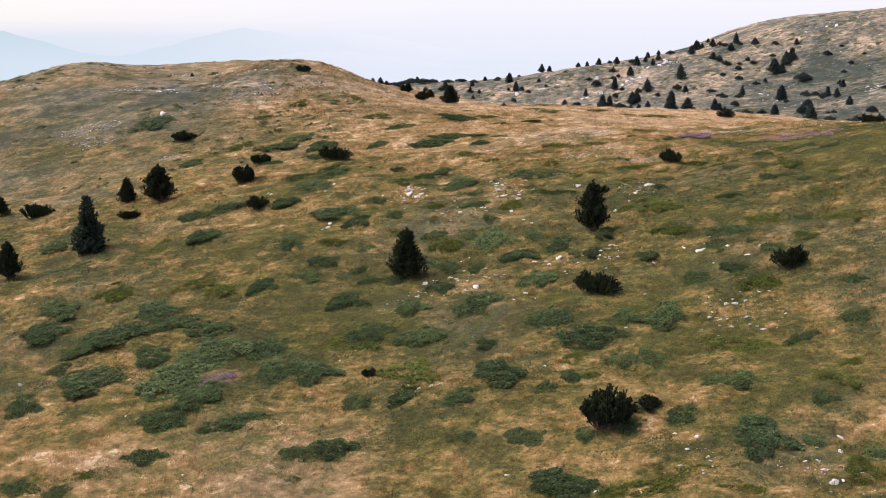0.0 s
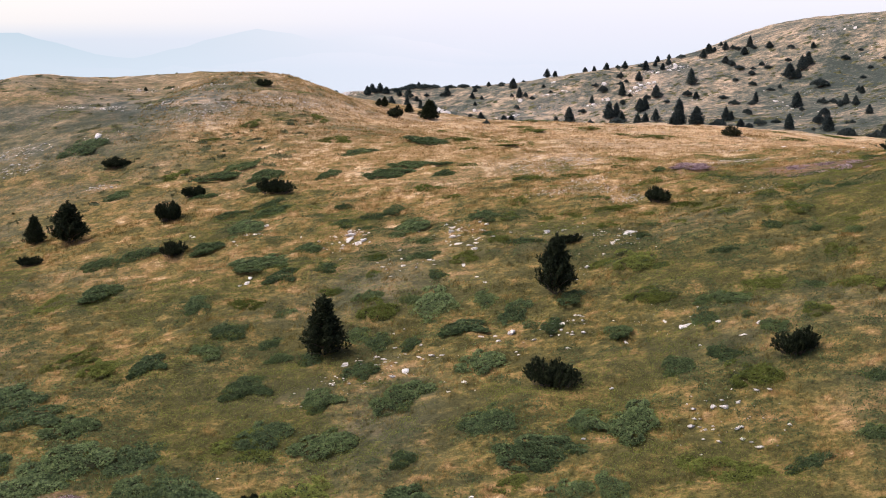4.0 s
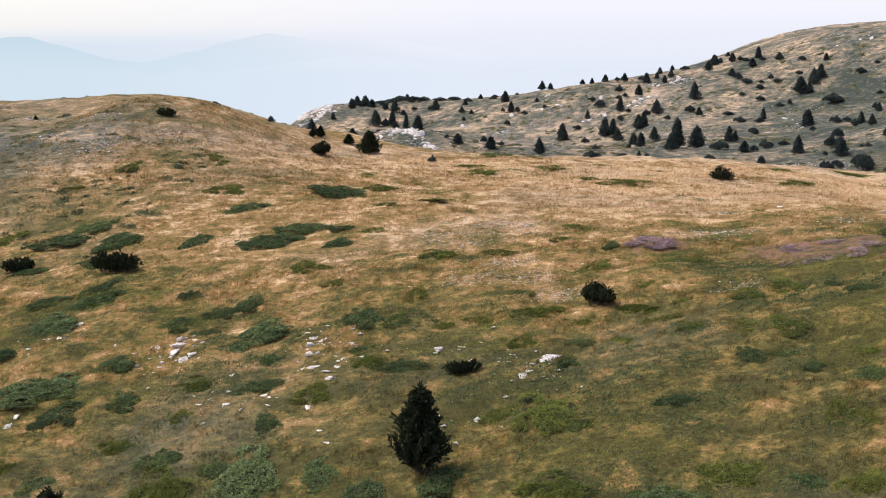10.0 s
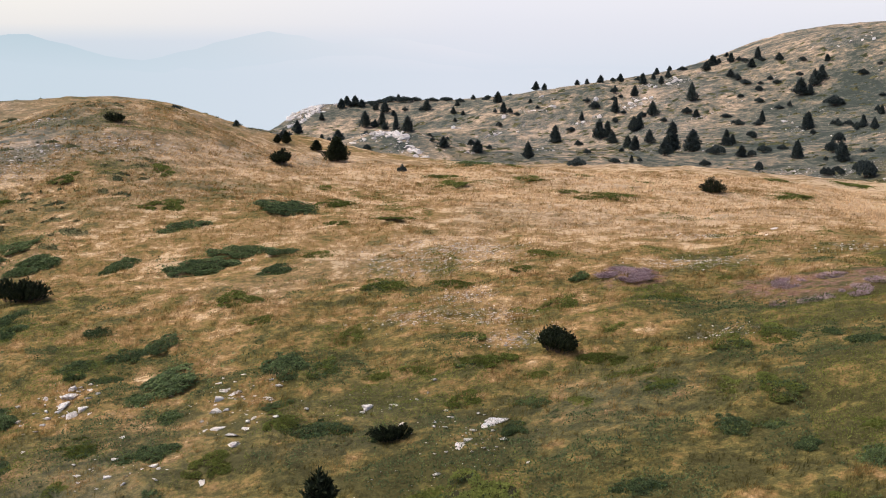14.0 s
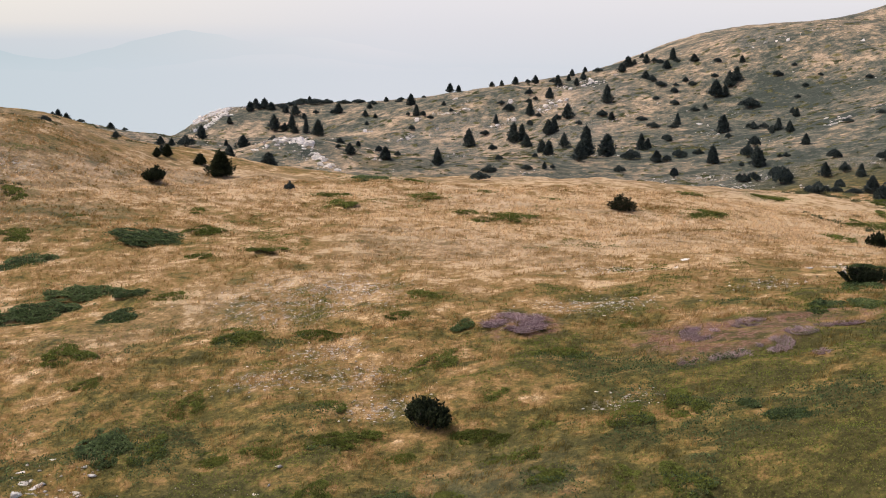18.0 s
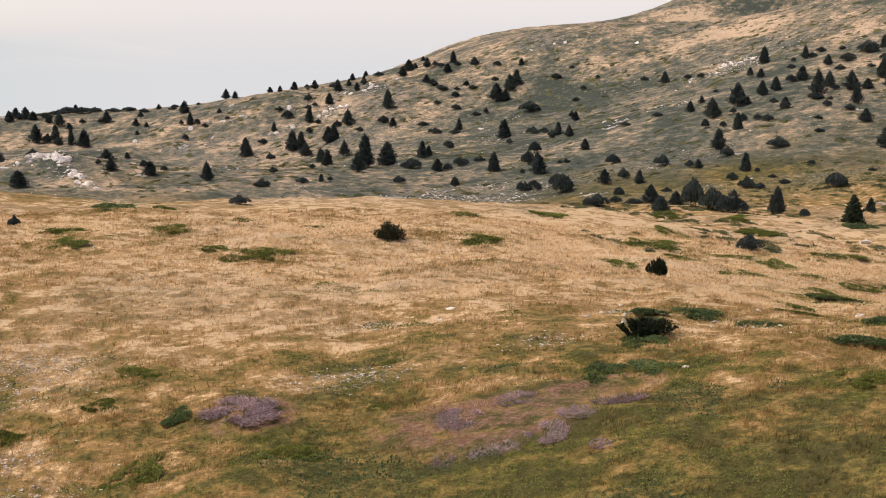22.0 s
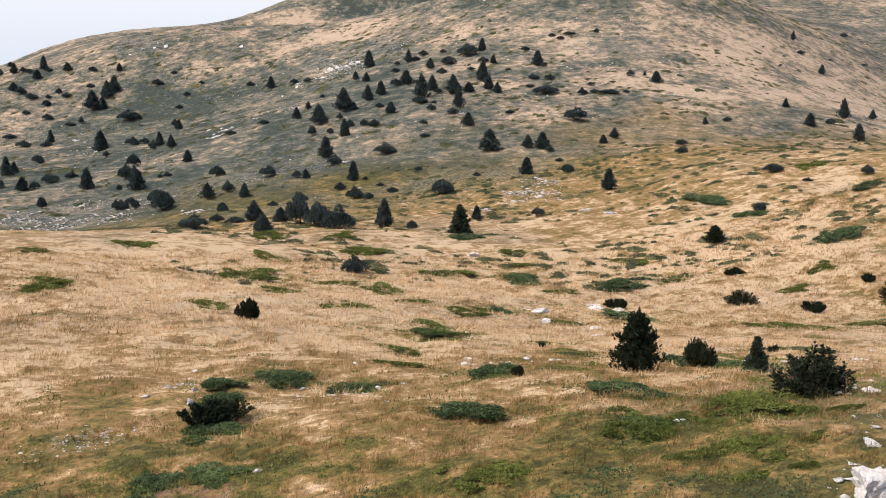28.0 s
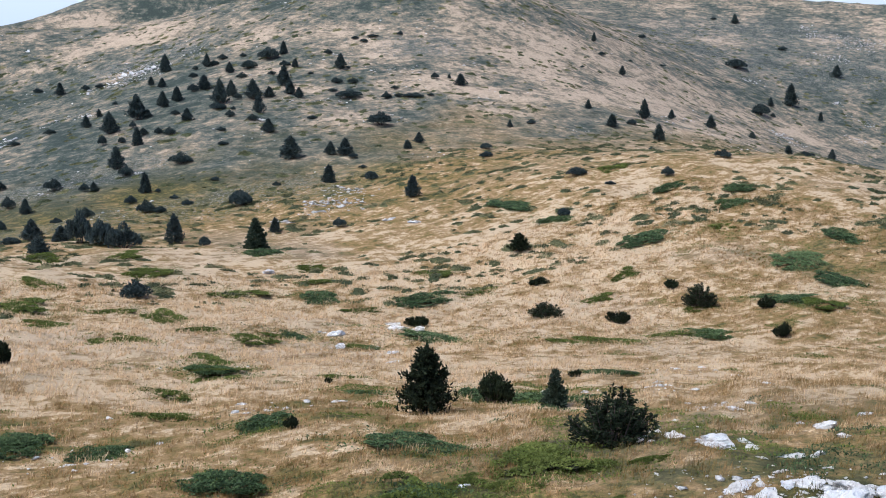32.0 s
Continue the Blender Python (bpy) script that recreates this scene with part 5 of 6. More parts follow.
junipers([(70.8, 148.0, 2.1, 3.2), (76.1, 142.0, 3.9, 5.9), (76.4, 140.4, 4.1, 6.1), (87.3, 145.8, 2.4, 3.6), (94.8, 171.7, 4.9, 7.4), (112.8, 159.1, 5.2, 5.5), (13.7, 211.3, 5.5, 8.2), (97.4, 195.8, 4.5, 4.7), (104.0, 219.1, 4.5, 6.5), (106.3, 190.9, 6.6, 4.9)],
    "flat dark green creeping juniper on the meadow", "creeping junipers on the meadow")
junipers([(-27.8, 121.0, 2.8, 2.8), (-25.2, 122.6, 3.3, 3.5), (-15.4, 134.3, 2.8, 3.6), (-43.2, 164.2, 4.8, 6.6), (-33.5, 145.2, 4.1, 3.3), (-23.4, 141.3, 3.3, 2.9), (-23.2, 149.1, 5.3, 4.3), (-21.6, 151.3, 4.4, 3.7), (-17.8, 147.2, 4.1, 4.3), (-17.1, 140.8, 3.5, 3.6)],
    "flat dark green creeping juniper on the side of the low hill", "creeping junipers on the side of the low hill")
junipers([(127.6, 163.5, 4.9, 6.2), (137.7, 163.2, 4.6, 7.0), (142.6, 172.0, 5.6, 6.7), (154.3, 175.2, 5.4, 5.8), (139.2, 191.2, 5.6, 5.3), (140.8, 207.3, 4.3, 3.4), (142.6, 217.1, 6.3, 9.1), (157.0, 193.6, 5.1, 4.0), (158.6, 205.4, 6.2, 3.1), (163.6, 197.1, 6.1, 3.2)],
    "flat dark green creeping juniper on the far hillside", "creeping junipers on the far hillside")
junipers([(9.8, 59.1, 4.8, 2.4), (14.4, 57.9, 2.7, 1.5), (20.2, 58.9, 2.2, 2.2), (-22.3, 66.0, 2.4, 1.8), (29.8, 94.1, 1.6, 2.5)],
    "bright green bilberry patch on the near slope", "bilberry patches on the near slope", True)
junipers([(-29.3, 150.1, 3.6, 3.4), (-27.3, 163.5, 2.2, 2.5), (-23.8, 169.9, 2.0, 3.0), (-15.8, 175.3, 2.3, 3.5), (-8.7, 171.0, 2.8, 2.1)],
    "bright green bilberry patch on the side of the low hill", "bilberry patches on the side of the low hill", True)
junipers([(58.2, 125.3, 2.8, 3.8), (63.0, 126.1, 3.0, 4.5), (75.8, 123.8, 2.1, 2.7), (-0.1, 176.6, 2.3, 2.2), (25.3, 175.1, 2.6, 2.2), (27.9, 176.8, 2.9, 4.3), (28.3, 178.8, 3.2, 3.6)],
    "bright green bilberry patch on the meadow", "bilberry patches on the meadow", True)
junipers([(58.4, 178.5, 2.4, 3.0), (59.8, 148.2, 2.5, 3.7), (63.8, 156.7, 2.9, 4.4), (67.9, 159.8, 2.2, 3.4), (68.1, 178.2, 3.0, 4.2), (69.2, 143.8, 1.9, 2.8), (69.4, 163.1, 3.6, 5.4), (70.6, 165.1, 3.6, 5.4), (70.9, 177.6, 2.7, 3.9), (75.0, 155.7, 2.3, 3.4), (79.8, 176.8, 3.1, 4.7), (85.0, 177.9, 3.9, 5.9), (86.9, 172.2, 2.6, 3.9), (101.3, 164.5, 2.7, 4.1), (103.4, 161.9, 3.4, 5.1)],
    "bright green bilberry patch on the meadow", "bilberry patches on the meadow", True)
junipers([(110.0, 161.4, 3.0, 4.6), (118.0, 177.8, 3.5, 2.3), (10.5, 192.4, 2.6, 3.8), (11.5, 184.3, 3.6, 4.3), (19.5, 210.7, 2.6, 3.9), (20.1, 192.7, 2.6, 3.8), (20.2, 191.4, 3.4, 3.5), (24.2, 180.8, 2.8, 2.7), (26.8, 199.4, 2.4, 3.1), (33.9, 195.7, 2.1, 2.2), (47.7, 187.4, 3.9, 5.9), (49.4, 190.8, 3.3, 4.9), (51.4, 208.1, 2.4, 3.6), (62.6, 214.5, 3.9, 4.8), (67.2, 185.6, 2.4, 3.3), (67.9, 186.7, 2.7, 3.9), (67.9, 194.9, 4.4, 6.5), (68.0, 193.0, 4.1, 6.2), (73.6, 205.5, 3.3, 4.0), (73.8, 192.5, 2.6, 3.0), (75.1, 192.1, 3.5, 2.8), (77.6, 187.6, 2.9, 4.3)],
    "bright green bilberry patch on the meadow", "bilberry patches on the meadow", True)
junipers([(78.3, 189.0, 2.8, 4.2), (78.5, 182.4, 3.4, 3.3), (85.4, 209.8, 3.5, 2.8), (87.3, 211.7, 4.1, 4.8), (89.3, 199.2, 2.9, 4.4), (91.2, 200.2, 3.8, 5.8), (98.1, 188.8, 3.2, 2.4), (101.9, 203.0, 4.2, 3.5), (104.4, 209.1, 4.0, 3.2), (113.0, 189.3, 2.9, 2.6), (114.2, 190.4, 3.1, 2.3), (115.3, 200.8, 3.9, 4.7), (80.4, 224.8, 4.0, 4.0), (88.7, 222.1, 4.1, 3.3)],
    "bright green bilberry patch on the meadow", "bilberry patches on the meadow", True)
junipers([(120.4, 167.4, 3.2, 2.1), (126.7, 158.6, 3.2, 4.7), (126.8, 182.1, 4.2, 2.4), (148.1, 187.9, 4.1, 4.1), (162.8, 220.1, 5.8, 3.5)],
    "bright green bilberry patch on the far hillside", "bilberry patches on the far hillside", True)
junipers([(-6.7, 112.6, 2.1, 2.2), (-12.2, 115.3, 5.1, 4.7), (-10.4, 112.0, 2.9, 3.2), (0.8, 112.8, 2.3, 2.1), (2.1, 108.2, 1.8, 2.8), (-16.2, 107.3, 2.1, 3.9), (-12.4, 100.7, 2.8, 2.8), (-8.9, 98.5, 1.6, 1.7), (-9.0, 104.3, 1.5, 2.6), (0.5, 103.8, 1.7, 1.7), (-2.8, 105.3, 1.8, 2.2), (5.7, 102.1, 2.0, 2.9), (7.7, 99.6, 1.9, 3.4), (4.2, 97.3, 3.6, 3.2), (-1.2, 97.1, 1.8, 2.8), (-3.1, 98.8, 1.6, 2.9), (0.7, 95.9, 1.5, 2.2), (8.7, 96.3, 1.3, 2.2), (18.1, 103.3, 1.4, 1.1), (27.3, 108.6, 1.5, 2.1), (28.7, 108.3, 1.2, 1.1), (22.8, 104.4, 1.7, 1.3)],
    "flat dark green creeping juniper on the near slope", "creeping junipers on the near slope")
junipers([(21.5, 95.2, 2.7, 2.7), (19.9, 96.0, 1.5, 1.7), (19.5, 92.6, 1.6, 2.8), (13.9, 93.3, 1.9, 2.8), (11.5, 100.0, 1.6, 2.7), (10.2, 95.4, 1.5, 2.3), (21.9, 92.3, 0.9, 1.1), (22.9, 89.9, 1.8, 1.7), (26.9, 95.4, 1.2, 2.2), (31.9, 104.2, 1.7, 1.6), (-32.6, 89.4, 3.8, 5.2), (-33.3, 94.8, 3.2, 4.2), (-26.0, 88.1, 4.9, 5.8), (-24.4, 91.9, 3.9, 4.2), (-22.4, 89.3, 4.6, 4.2), (-27.9, 85.7, 2.2, 4.0), (-25.5, 80.2, 4.8, 5.9), (-29.1, 82.2, 1.8, 2.7), (-22.8, 84.0, 2.9, 4.9), (-20.0, 79.4, 4.4, 6.5), (-18.1, 83.3, 3.9, 4.4), (-19.1, 87.5, 2.6, 3.7)],
    "flat dark green creeping juniper on the near slope", "creeping junipers on the near slope")
junipers([(-17.1, 75.2, 2.9, 3.8), (-21.4, 77.1, 1.3, 2.4), (-17.8, 73.8, 2.2, 2.2), (-14.5, 71.3, 3.4, 2.9), (-18.7, 71.8, 3.1, 2.3), (-19.2, 67.9, 2.3, 1.8), (-8.2, 67.0, 2.9, 2.3), (-11.0, 79.9, 3.7, 6.5), (-14.2, 84.2, 3.2, 5.8), (-13.2, 78.9, 2.7, 3.8), (-9.5, 92.1, 3.7, 2.8), (-4.4, 89.0, 2.8, 3.2), (-16.9, 96.2, 2.9, 3.2), (-13.5, 98.0, 2.5, 3.2), (-4.0, 73.3, 2.8, 2.7), (-7.1, 73.4, 2.2, 2.7), (-6.9, 85.0, 2.5, 3.8), (-3.2, 83.2, 2.8, 4.3), (-40.5, 117.0, 3.0, 4.1), (-25.4, 113.4, 3.8, 5.1), (-7.9, 96.2, 2.0, 1.6), (-5.7, 95.3, 2.4, 2.6)],
    "flat dark green creeping juniper on the near slope", "creeping junipers on the near slope")
junipers([(-2.1, 92.5, 1.9, 3.2), (-10.1, 66.6, 1.4, 1.1), (0.7, 88.4, 3.0, 3.7), (1.3, 80.4, 1.7, 2.2), (1.9, 75.0, 3.5, 3.8), (-0.6, 72.1, 2.1, 1.7), (6.1, 83.1, 3.5, 3.3), (8.6, 79.7, 4.0, 3.3), (11.1, 82.2, 2.4, 2.7), (13.9, 81.4, 2.7, 3.8), (9.9, 75.2, 1.9, 2.7), (11.9, 75.0, 1.6, 2.8), (5.0, 72.7, 1.8, 3.3), (6.6, 73.8, 1.6, 1.7), (10.7, 68.5, 1.3, 2.3), (12.2, 66.7, 1.7, 2.2), (15.0, 71.2, 1.8, 2.2), (16.7, 70.4, 2.1, 2.7), (16.0, 63.1, 3.4, 4.4), (18.7, 62.4, 1.4, 1.2), (2.2, 102.2, 3.9, 5.8), (5.5, 91.2, 2.3, 3.7)],
    "flat dark green creeping juniper on the near slope", "creeping junipers on the near slope")
junipers([(16.8, 87.5, 2.2, 2.7), (19.5, 87.6, 2.2, 1.6), (21.5, 75.4, 1.9, 1.6), (26.9, 82.5, 2.0, 1.6), (25.2, 76.8, 1.9, 1.4), (20.4, 66.7, 1.7, 1.7), (3.3, 66.0, 2.5, 1.9), (-0.2, 67.0, 1.4, 1.8), (6.8, 65.4, 1.7, 1.8), (8.9, 65.9, 1.9, 1.7), (6.0, 116.9, 1.4, 1.1), (8.6, 113.6, 2.7, 2.8), (11.7, 112.6, 1.3, 1.7), (0.6, 116.8, 1.4, 1.6), (33.5, 117.5, 1.2, 1.0), (34.5, 115.7, 1.8, 1.5), (18.9, 114.5, 1.4, 1.7), (29.7, 106.0, 1.1, 0.9), (17.9, 111.7, 1.3, 1.7)],
    "flat dark green creeping juniper on the near slope", "creeping junipers on the near slope")
junipers([(-16.4, 126.6, 4.3, 5.7), (-14.8, 131.6, 3.3, 2.6), (-18.8, 132.9, 2.5, 2.1), (-18.9, 122.8, 3.3, 3.7), (-6.7, 124.7, 2.6, 3.1), (-0.8, 121.2, 4.0, 5.2), (-9.4, 119.0, 3.2, 3.2), (5.8, 122.1, 2.5, 3.6), (-8.8, 155.7, 3.6, 4.1), (-0.4, 161.5, 6.0, 4.6), (-2.2, 147.4, 4.1, 3.1), (-4.5, 144.1, 4.3, 3.2), (1.4, 141.9, 2.8, 3.1), (1.4, 145.7, 2.2, 2.1), (-10.8, 145.7, 2.9, 3.1), (-7.3, 130.3, 1.8, 1.6), (-2.4, 127.2, 2.0, 2.6), (-4.2, 125.9, 2.0, 2.7), (-4.6, 122.8, 1.6, 1.6), (22.3, 134.3, 1.2, 2.1)],
    "flat dark green creeping juniper on the meadow", "creeping junipers on the meadow")
junipers([(-3.0, 114.1, 2.7, 2.0), (3.9, 110.7, 2.2, 1.7), (-3.1, 110.3, 1.3, 1.1), (6.9, 114.3, 1.6, 2.6), (-12.1, 106.1, 2.7, 2.2), (-1.6, 101.7, 2.8, 3.3), (-5.8, 107.7, 1.8, 2.2), (16.7, 104.4, 2.9, 4.4), (14.3, 106.0, 1.8, 3.2), (16.8, 97.3, 3.1, 2.3), (24.1, 97.0, 2.5, 2.2), (25.6, 91.1, 1.8, 1.7), (29.3, 100.5, 1.6, 1.7), (30.4, 99.6, 1.0, 1.9), (28.7, 94.4, 1.9, 2.8), (-8.7, 84.1, 4.3, 3.3), (-20.1, 96.5, 2.5, 4.4), (-22.9, 99.0, 2.5, 4.5), (-29.1, 98.1, 3.3, 5.7), (-3.6, 77.2, 3.3, 5.4), (-29.3, 111.1, 3.3, 5.1), (7.9, 73.7, 1.9, 1.7)],
    "bright green bilberry patch on the near slope", "bilberry patches on the near slope", True)
junipers([(6.9, 76.5, 1.9, 1.6), (18.1, 75.6, 5.0, 3.8), (21.2, 84.5, 3.2, 3.3), (21.8, 68.6, 1.7, 2.7), (23.5, 71.0, 1.8, 1.6), (15.4, 115.4, 1.6, 2.1), (23.0, 116.7, 1.4, 1.6), (24.2, 116.2, 1.2, 1.6), (21.0, 113.6, 1.1, 1.7), (24.9, 113.5, 1.5, 1.7), (27.6, 112.7, 1.3, 2.2), (29.4, 111.2, 1.7, 2.2), (32.6, 107.0, 1.3, 1.7)],
    "bright green bilberry patch on the near slope", "bilberry patches on the near slope", True)
junipers([(-0.1, 135.0, 2.9, 3.6), (16.3, 120.3, 2.8, 2.1), (-12.3, 162.2, 3.9, 2.9), (2.8, 165.2, 3.1, 4.1), (8.5, 156.7, 2.4, 4.4), (3.9, 155.1, 2.0, 2.5), (3.9, 145.1, 2.2, 2.1), (10.1, 135.2, 2.8, 3.6), (14.2, 134.6, 2.5, 2.1), (7.7, 121.3, 1.5, 2.6), (8.7, 125.9, 1.9, 2.2), (2.6, 129.9, 1.5, 1.6), (13.2, 120.0, 2.0, 1.5), (11.0, 119.7, 1.8, 1.3), (15.7, 123.7, 1.3, 2.1), (20.1, 140.5, 2.3, 2.1), (18.6, 136.4, 1.6, 1.2), (20.5, 128.6, 2.3, 3.1), (27.2, 128.1, 2.8, 3.6), (32.5, 138.8, 1.6, 2.0), (31.1, 132.8, 1.2, 1.0), (23.2, 122.7, 1.0, 1.6)],
    "bright green bilberry patch on the meadow", "bilberry patches on the meadow", True)
junipers([(22.4, 118.9, 2.4, 1.8), (25.0, 119.3, 1.2, 2.1), (19.2, 118.3, 1.7, 1.6), (28.6, 118.5, 1.9, 2.6), (31.0, 119.1, 1.9, 2.6)],
    "bright green bilberry patch on the meadow", "bilberry patches on the meadow", True)
junipers([(95.0, 172.2, 5.1, 8.2), (85.1, 178.4, 3.9, 6.2), (87.0, 171.8, 2.0, 3.3), (75.3, 143.5, 2.8, 4.5), (75.4, 137.7, 1.9, 3.0), (68.9, 162.5, 3.3, 5.0), (52.0, 146.2, 2.2, 3.6), (54.5, 143.1, 2.2, 2.5)],
    "flat dark green creeping juniper on the meadow", "creeping junipers on the meadow")
junipers([(51.3, 124.7, 2.9, 3.1), (59.1, 120.7, 2.4, 2.2), (61.0, 124.7, 2.3, 2.6), (63.7, 124.9, 3.2, 4.4)],
    "bright green bilberry patch on the meadow", "bilberry patches on the meadow", True)
stones([(6.8, 59.4, 0.7, 0.4), (17.8, 60.0, 0.2, 0.2), (18.5, 57.8, 0.5, 0.4), (-30.9, 79.9, 0.4, 0.3), (-21.7, 73.1, 0.3, 0.2), (-16.2, 65.2, 0.3, 0.2), (-8.8, 80.7, 0.3, 0.2), (-3.8, 91.2, 0.5, 0.2), (-3.3, 93.8, 0.5, 0.3), (-3.0, 74.3, 0.5, 0.2), (-1.4, 94.5, 0.3, 0.2), (-0.5, 98.3, 0.3, 0.2), (0.2, 98.7, 0.4, 0.3), (0.7, 91.7, 0.7, 0.4), (1.5, 93.4, 0.4, 0.2), (2.2, 62.5, 0.4, 0.3), (3.5, 87.8, 0.4, 0.2), (4.4, 89.1, 0.6, 0.3), (5.0, 75.6, 0.3, 0.2), (5.1, 87.8, 0.3, 0.2), (5.4, 95.5, 0.5, 0.3), (6.4, 95.5, 0.4, 0.3)],
    "pale weathered limestone rock on the near slope", "limestone rocks on the near slope")
stones([(6.5, 94.4, 0.4, 0.2), (7.4, 95.4, 0.9, 0.5), (7.8, 92.1, 0.3, 0.2), (8.5, 90.0, 0.3, 0.2), (10.1, 94.6, 0.3, 0.2), (10.7, 95.4, 0.5, 0.2), (10.8, 92.0, 0.5, 0.2), (10.9, 80.5, 0.3, 0.2), (11.6, 64.3, 0.3, 0.3), (12.9, 61.4, 0.3, 0.2), (12.9, 85.7, 0.3, 0.2), (14.4, 91.4, 0.4, 0.2), (17.1, 93.8, 0.5, 0.3), (17.6, 79.8, 0.3, 0.2), (18.1, 92.5, 1.3, 0.5), (18.5, 60.5, 0.3, 0.2), (18.5, 89.3, 0.3, 0.2), (19.3, 82.0, 0.4, 0.2), (19.8, 61.1, 0.4, 0.2), (20.0, 91.6, 0.4, 0.2), (20.2, 62.5, 0.5, 0.5), (21.1, 89.5, 0.5, 0.3)],
    "pale weathered limestone rock on the near slope", "limestone rocks on the near slope")
stones([(22.2, 90.6, 0.5, 0.4), (-13.5, 110.9, 0.4, 0.2), (-13.0, 111.2, 0.6, 0.3), (-13.0, 112.3, 0.6, 0.2), (-9.3, 110.9, 0.4, 0.2), (-6.9, 116.7, 0.3, 0.2), (-6.0, 114.3, 0.4, 0.2), (-1.2, 114.9, 0.4, 0.2), (-0.7, 110.7, 0.5, 0.2), (0.8, 111.3, 0.3, 0.2), (1.7, 111.0, 0.3, 0.3), (2.4, 105.2, 0.4, 0.2), (2.9, 114.8, 0.4, 0.2), (3.0, 116.7, 0.7, 0.3), (3.5, 116.8, 0.4, 0.2), (3.6, 114.8, 0.8, 0.2), (4.0, 109.6, 0.5, 0.3), (4.9, 112.5, 0.7, 0.3), (5.0, 114.5, 0.6, 0.2), (5.1, 106.7, 0.4, 0.2), (5.2, 115.5, 0.4, 0.1), (5.7, 105.1, 0.4, 0.3)],
    "pale weathered limestone rock on the near slope", "limestone rocks on the near slope")
stones([(10.7, 116.0, 0.9, 0.2), (13.1, 106.0, 0.3, 0.2), (15.5, 110.5, 0.7, 0.3), (15.8, 110.9, 0.7, 0.3), (16.8, 112.2, 1.1, 0.4), (17.2, 112.6, 1.2, 0.3), (18.5, 108.2, 0.3, 0.1)],
    "pale weathered limestone rock on the near slope", "limestone rocks on the near slope")
stones([(-21.1, 126.4, 0.5, 0.3), (-20.7, 126.0, 0.5, 0.3), (-14.8, 124.2, 0.6, 0.2), (-14.2, 126.6, 0.7, 0.2), (-10.3, 122.0, 0.3, 0.2), (-7.1, 120.5, 0.4, 0.2), (-5.9, 121.4, 0.6, 0.4), (-5.8, 119.4, 1.0, 0.3), (-5.8, 120.4, 0.9, 0.5), (-42.4, 167.6, 1.2, 0.7), (-42.3, 167.0, 1.1, 0.6)],
    "pale weathered limestone rock on the side of the low hill", "limestone rocks on the side of the low hill")
stones([(-5.0, 121.3, 0.5, 0.3), (-4.9, 118.3, 0.7, 0.3), (-4.6, 118.8, 0.7, 0.3), (-4.3, 120.5, 0.4, 0.2), (-4.0, 118.3, 0.3, 0.3), (-1.0, 119.0, 0.3, 0.2), (2.4, 120.3, 0.5, 0.3), (2.8, 118.1, 0.6, 0.4), (3.0, 119.1, 0.6, 0.3), (3.5, 121.4, 0.4, 0.2), (3.5, 118.8, 0.6, 0.3), (16.2, 122.0, 0.3, 0.1), (45.3, 131.7, 0.5, 0.1)],
    "pale weathered limestone rock on the meadow", "limestone rocks on the meadow")
stones([(75.9, 129.4, 0.6, 0.3), (77.0, 122.0, 1.2, 0.2), (77.9, 138.4, 0.5, 0.2), (81.5, 137.1, 0.9, 0.3), (82.1, 136.7, 0.7, 0.2), (83.7, 138.9, 0.9, 0.2), (85.3, 132.8, 0.7, 0.3), (36.8, 147.8, 0.6, 0.1)],
    "pale weathered limestone rock on the meadow", "limestone rocks on the meadow")
stones([(37.8, 149.9, 0.9, 0.2), (46.1, 142.4, 0.5, 0.9), (46.9, 144.6, 0.4, 0.4), (47.5, 146.9, 0.3, 0.6), (47.9, 142.4, 0.3, 0.3), (49.2, 151.8, 0.5, 0.3), (52.6, 142.0, 0.8, 0.3), (57.5, 149.6, 0.5, 0.2), (63.9, 145.6, 0.5, 0.3), (64.2, 149.0, 1.2, 0.2), (68.0, 146.0, 0.9, 0.2), (68.9, 163.3, 0.5, 0.2), (78.7, 142.4, 0.7, 0.2), (83.1, 162.4, 1.5, 0.6), (84.6, 145.9, 0.6, 0.4), (85.0, 172.1, 1.1, 0.7), (86.4, 166.9, 1.4, 0.4), (89.0, 178.7, 1.7, 0.7), (89.7, 179.5, 1.8, 0.7), (91.4, 149.3, 0.5, 0.3), (92.9, 145.5, 0.6, 0.4), (93.0, 141.0, 0.9, 0.2)],
    "pale weathered limestone rock on the meadow", "limestone rocks on the meadow")
stones([(93.7, 146.3, 0.7, 0.4), (96.0, 179.7, 2.0, 1.2), (96.6, 177.9, 1.2, 0.7), (97.6, 179.2, 1.3, 0.7), (104.8, 172.1, 0.5, 0.3), (96.8, 181.5, 2.0, 1.0), (99.6, 209.3, 1.8, 0.8)],
    "pale weathered limestone rock on the meadow", "limestone rocks on the meadow")
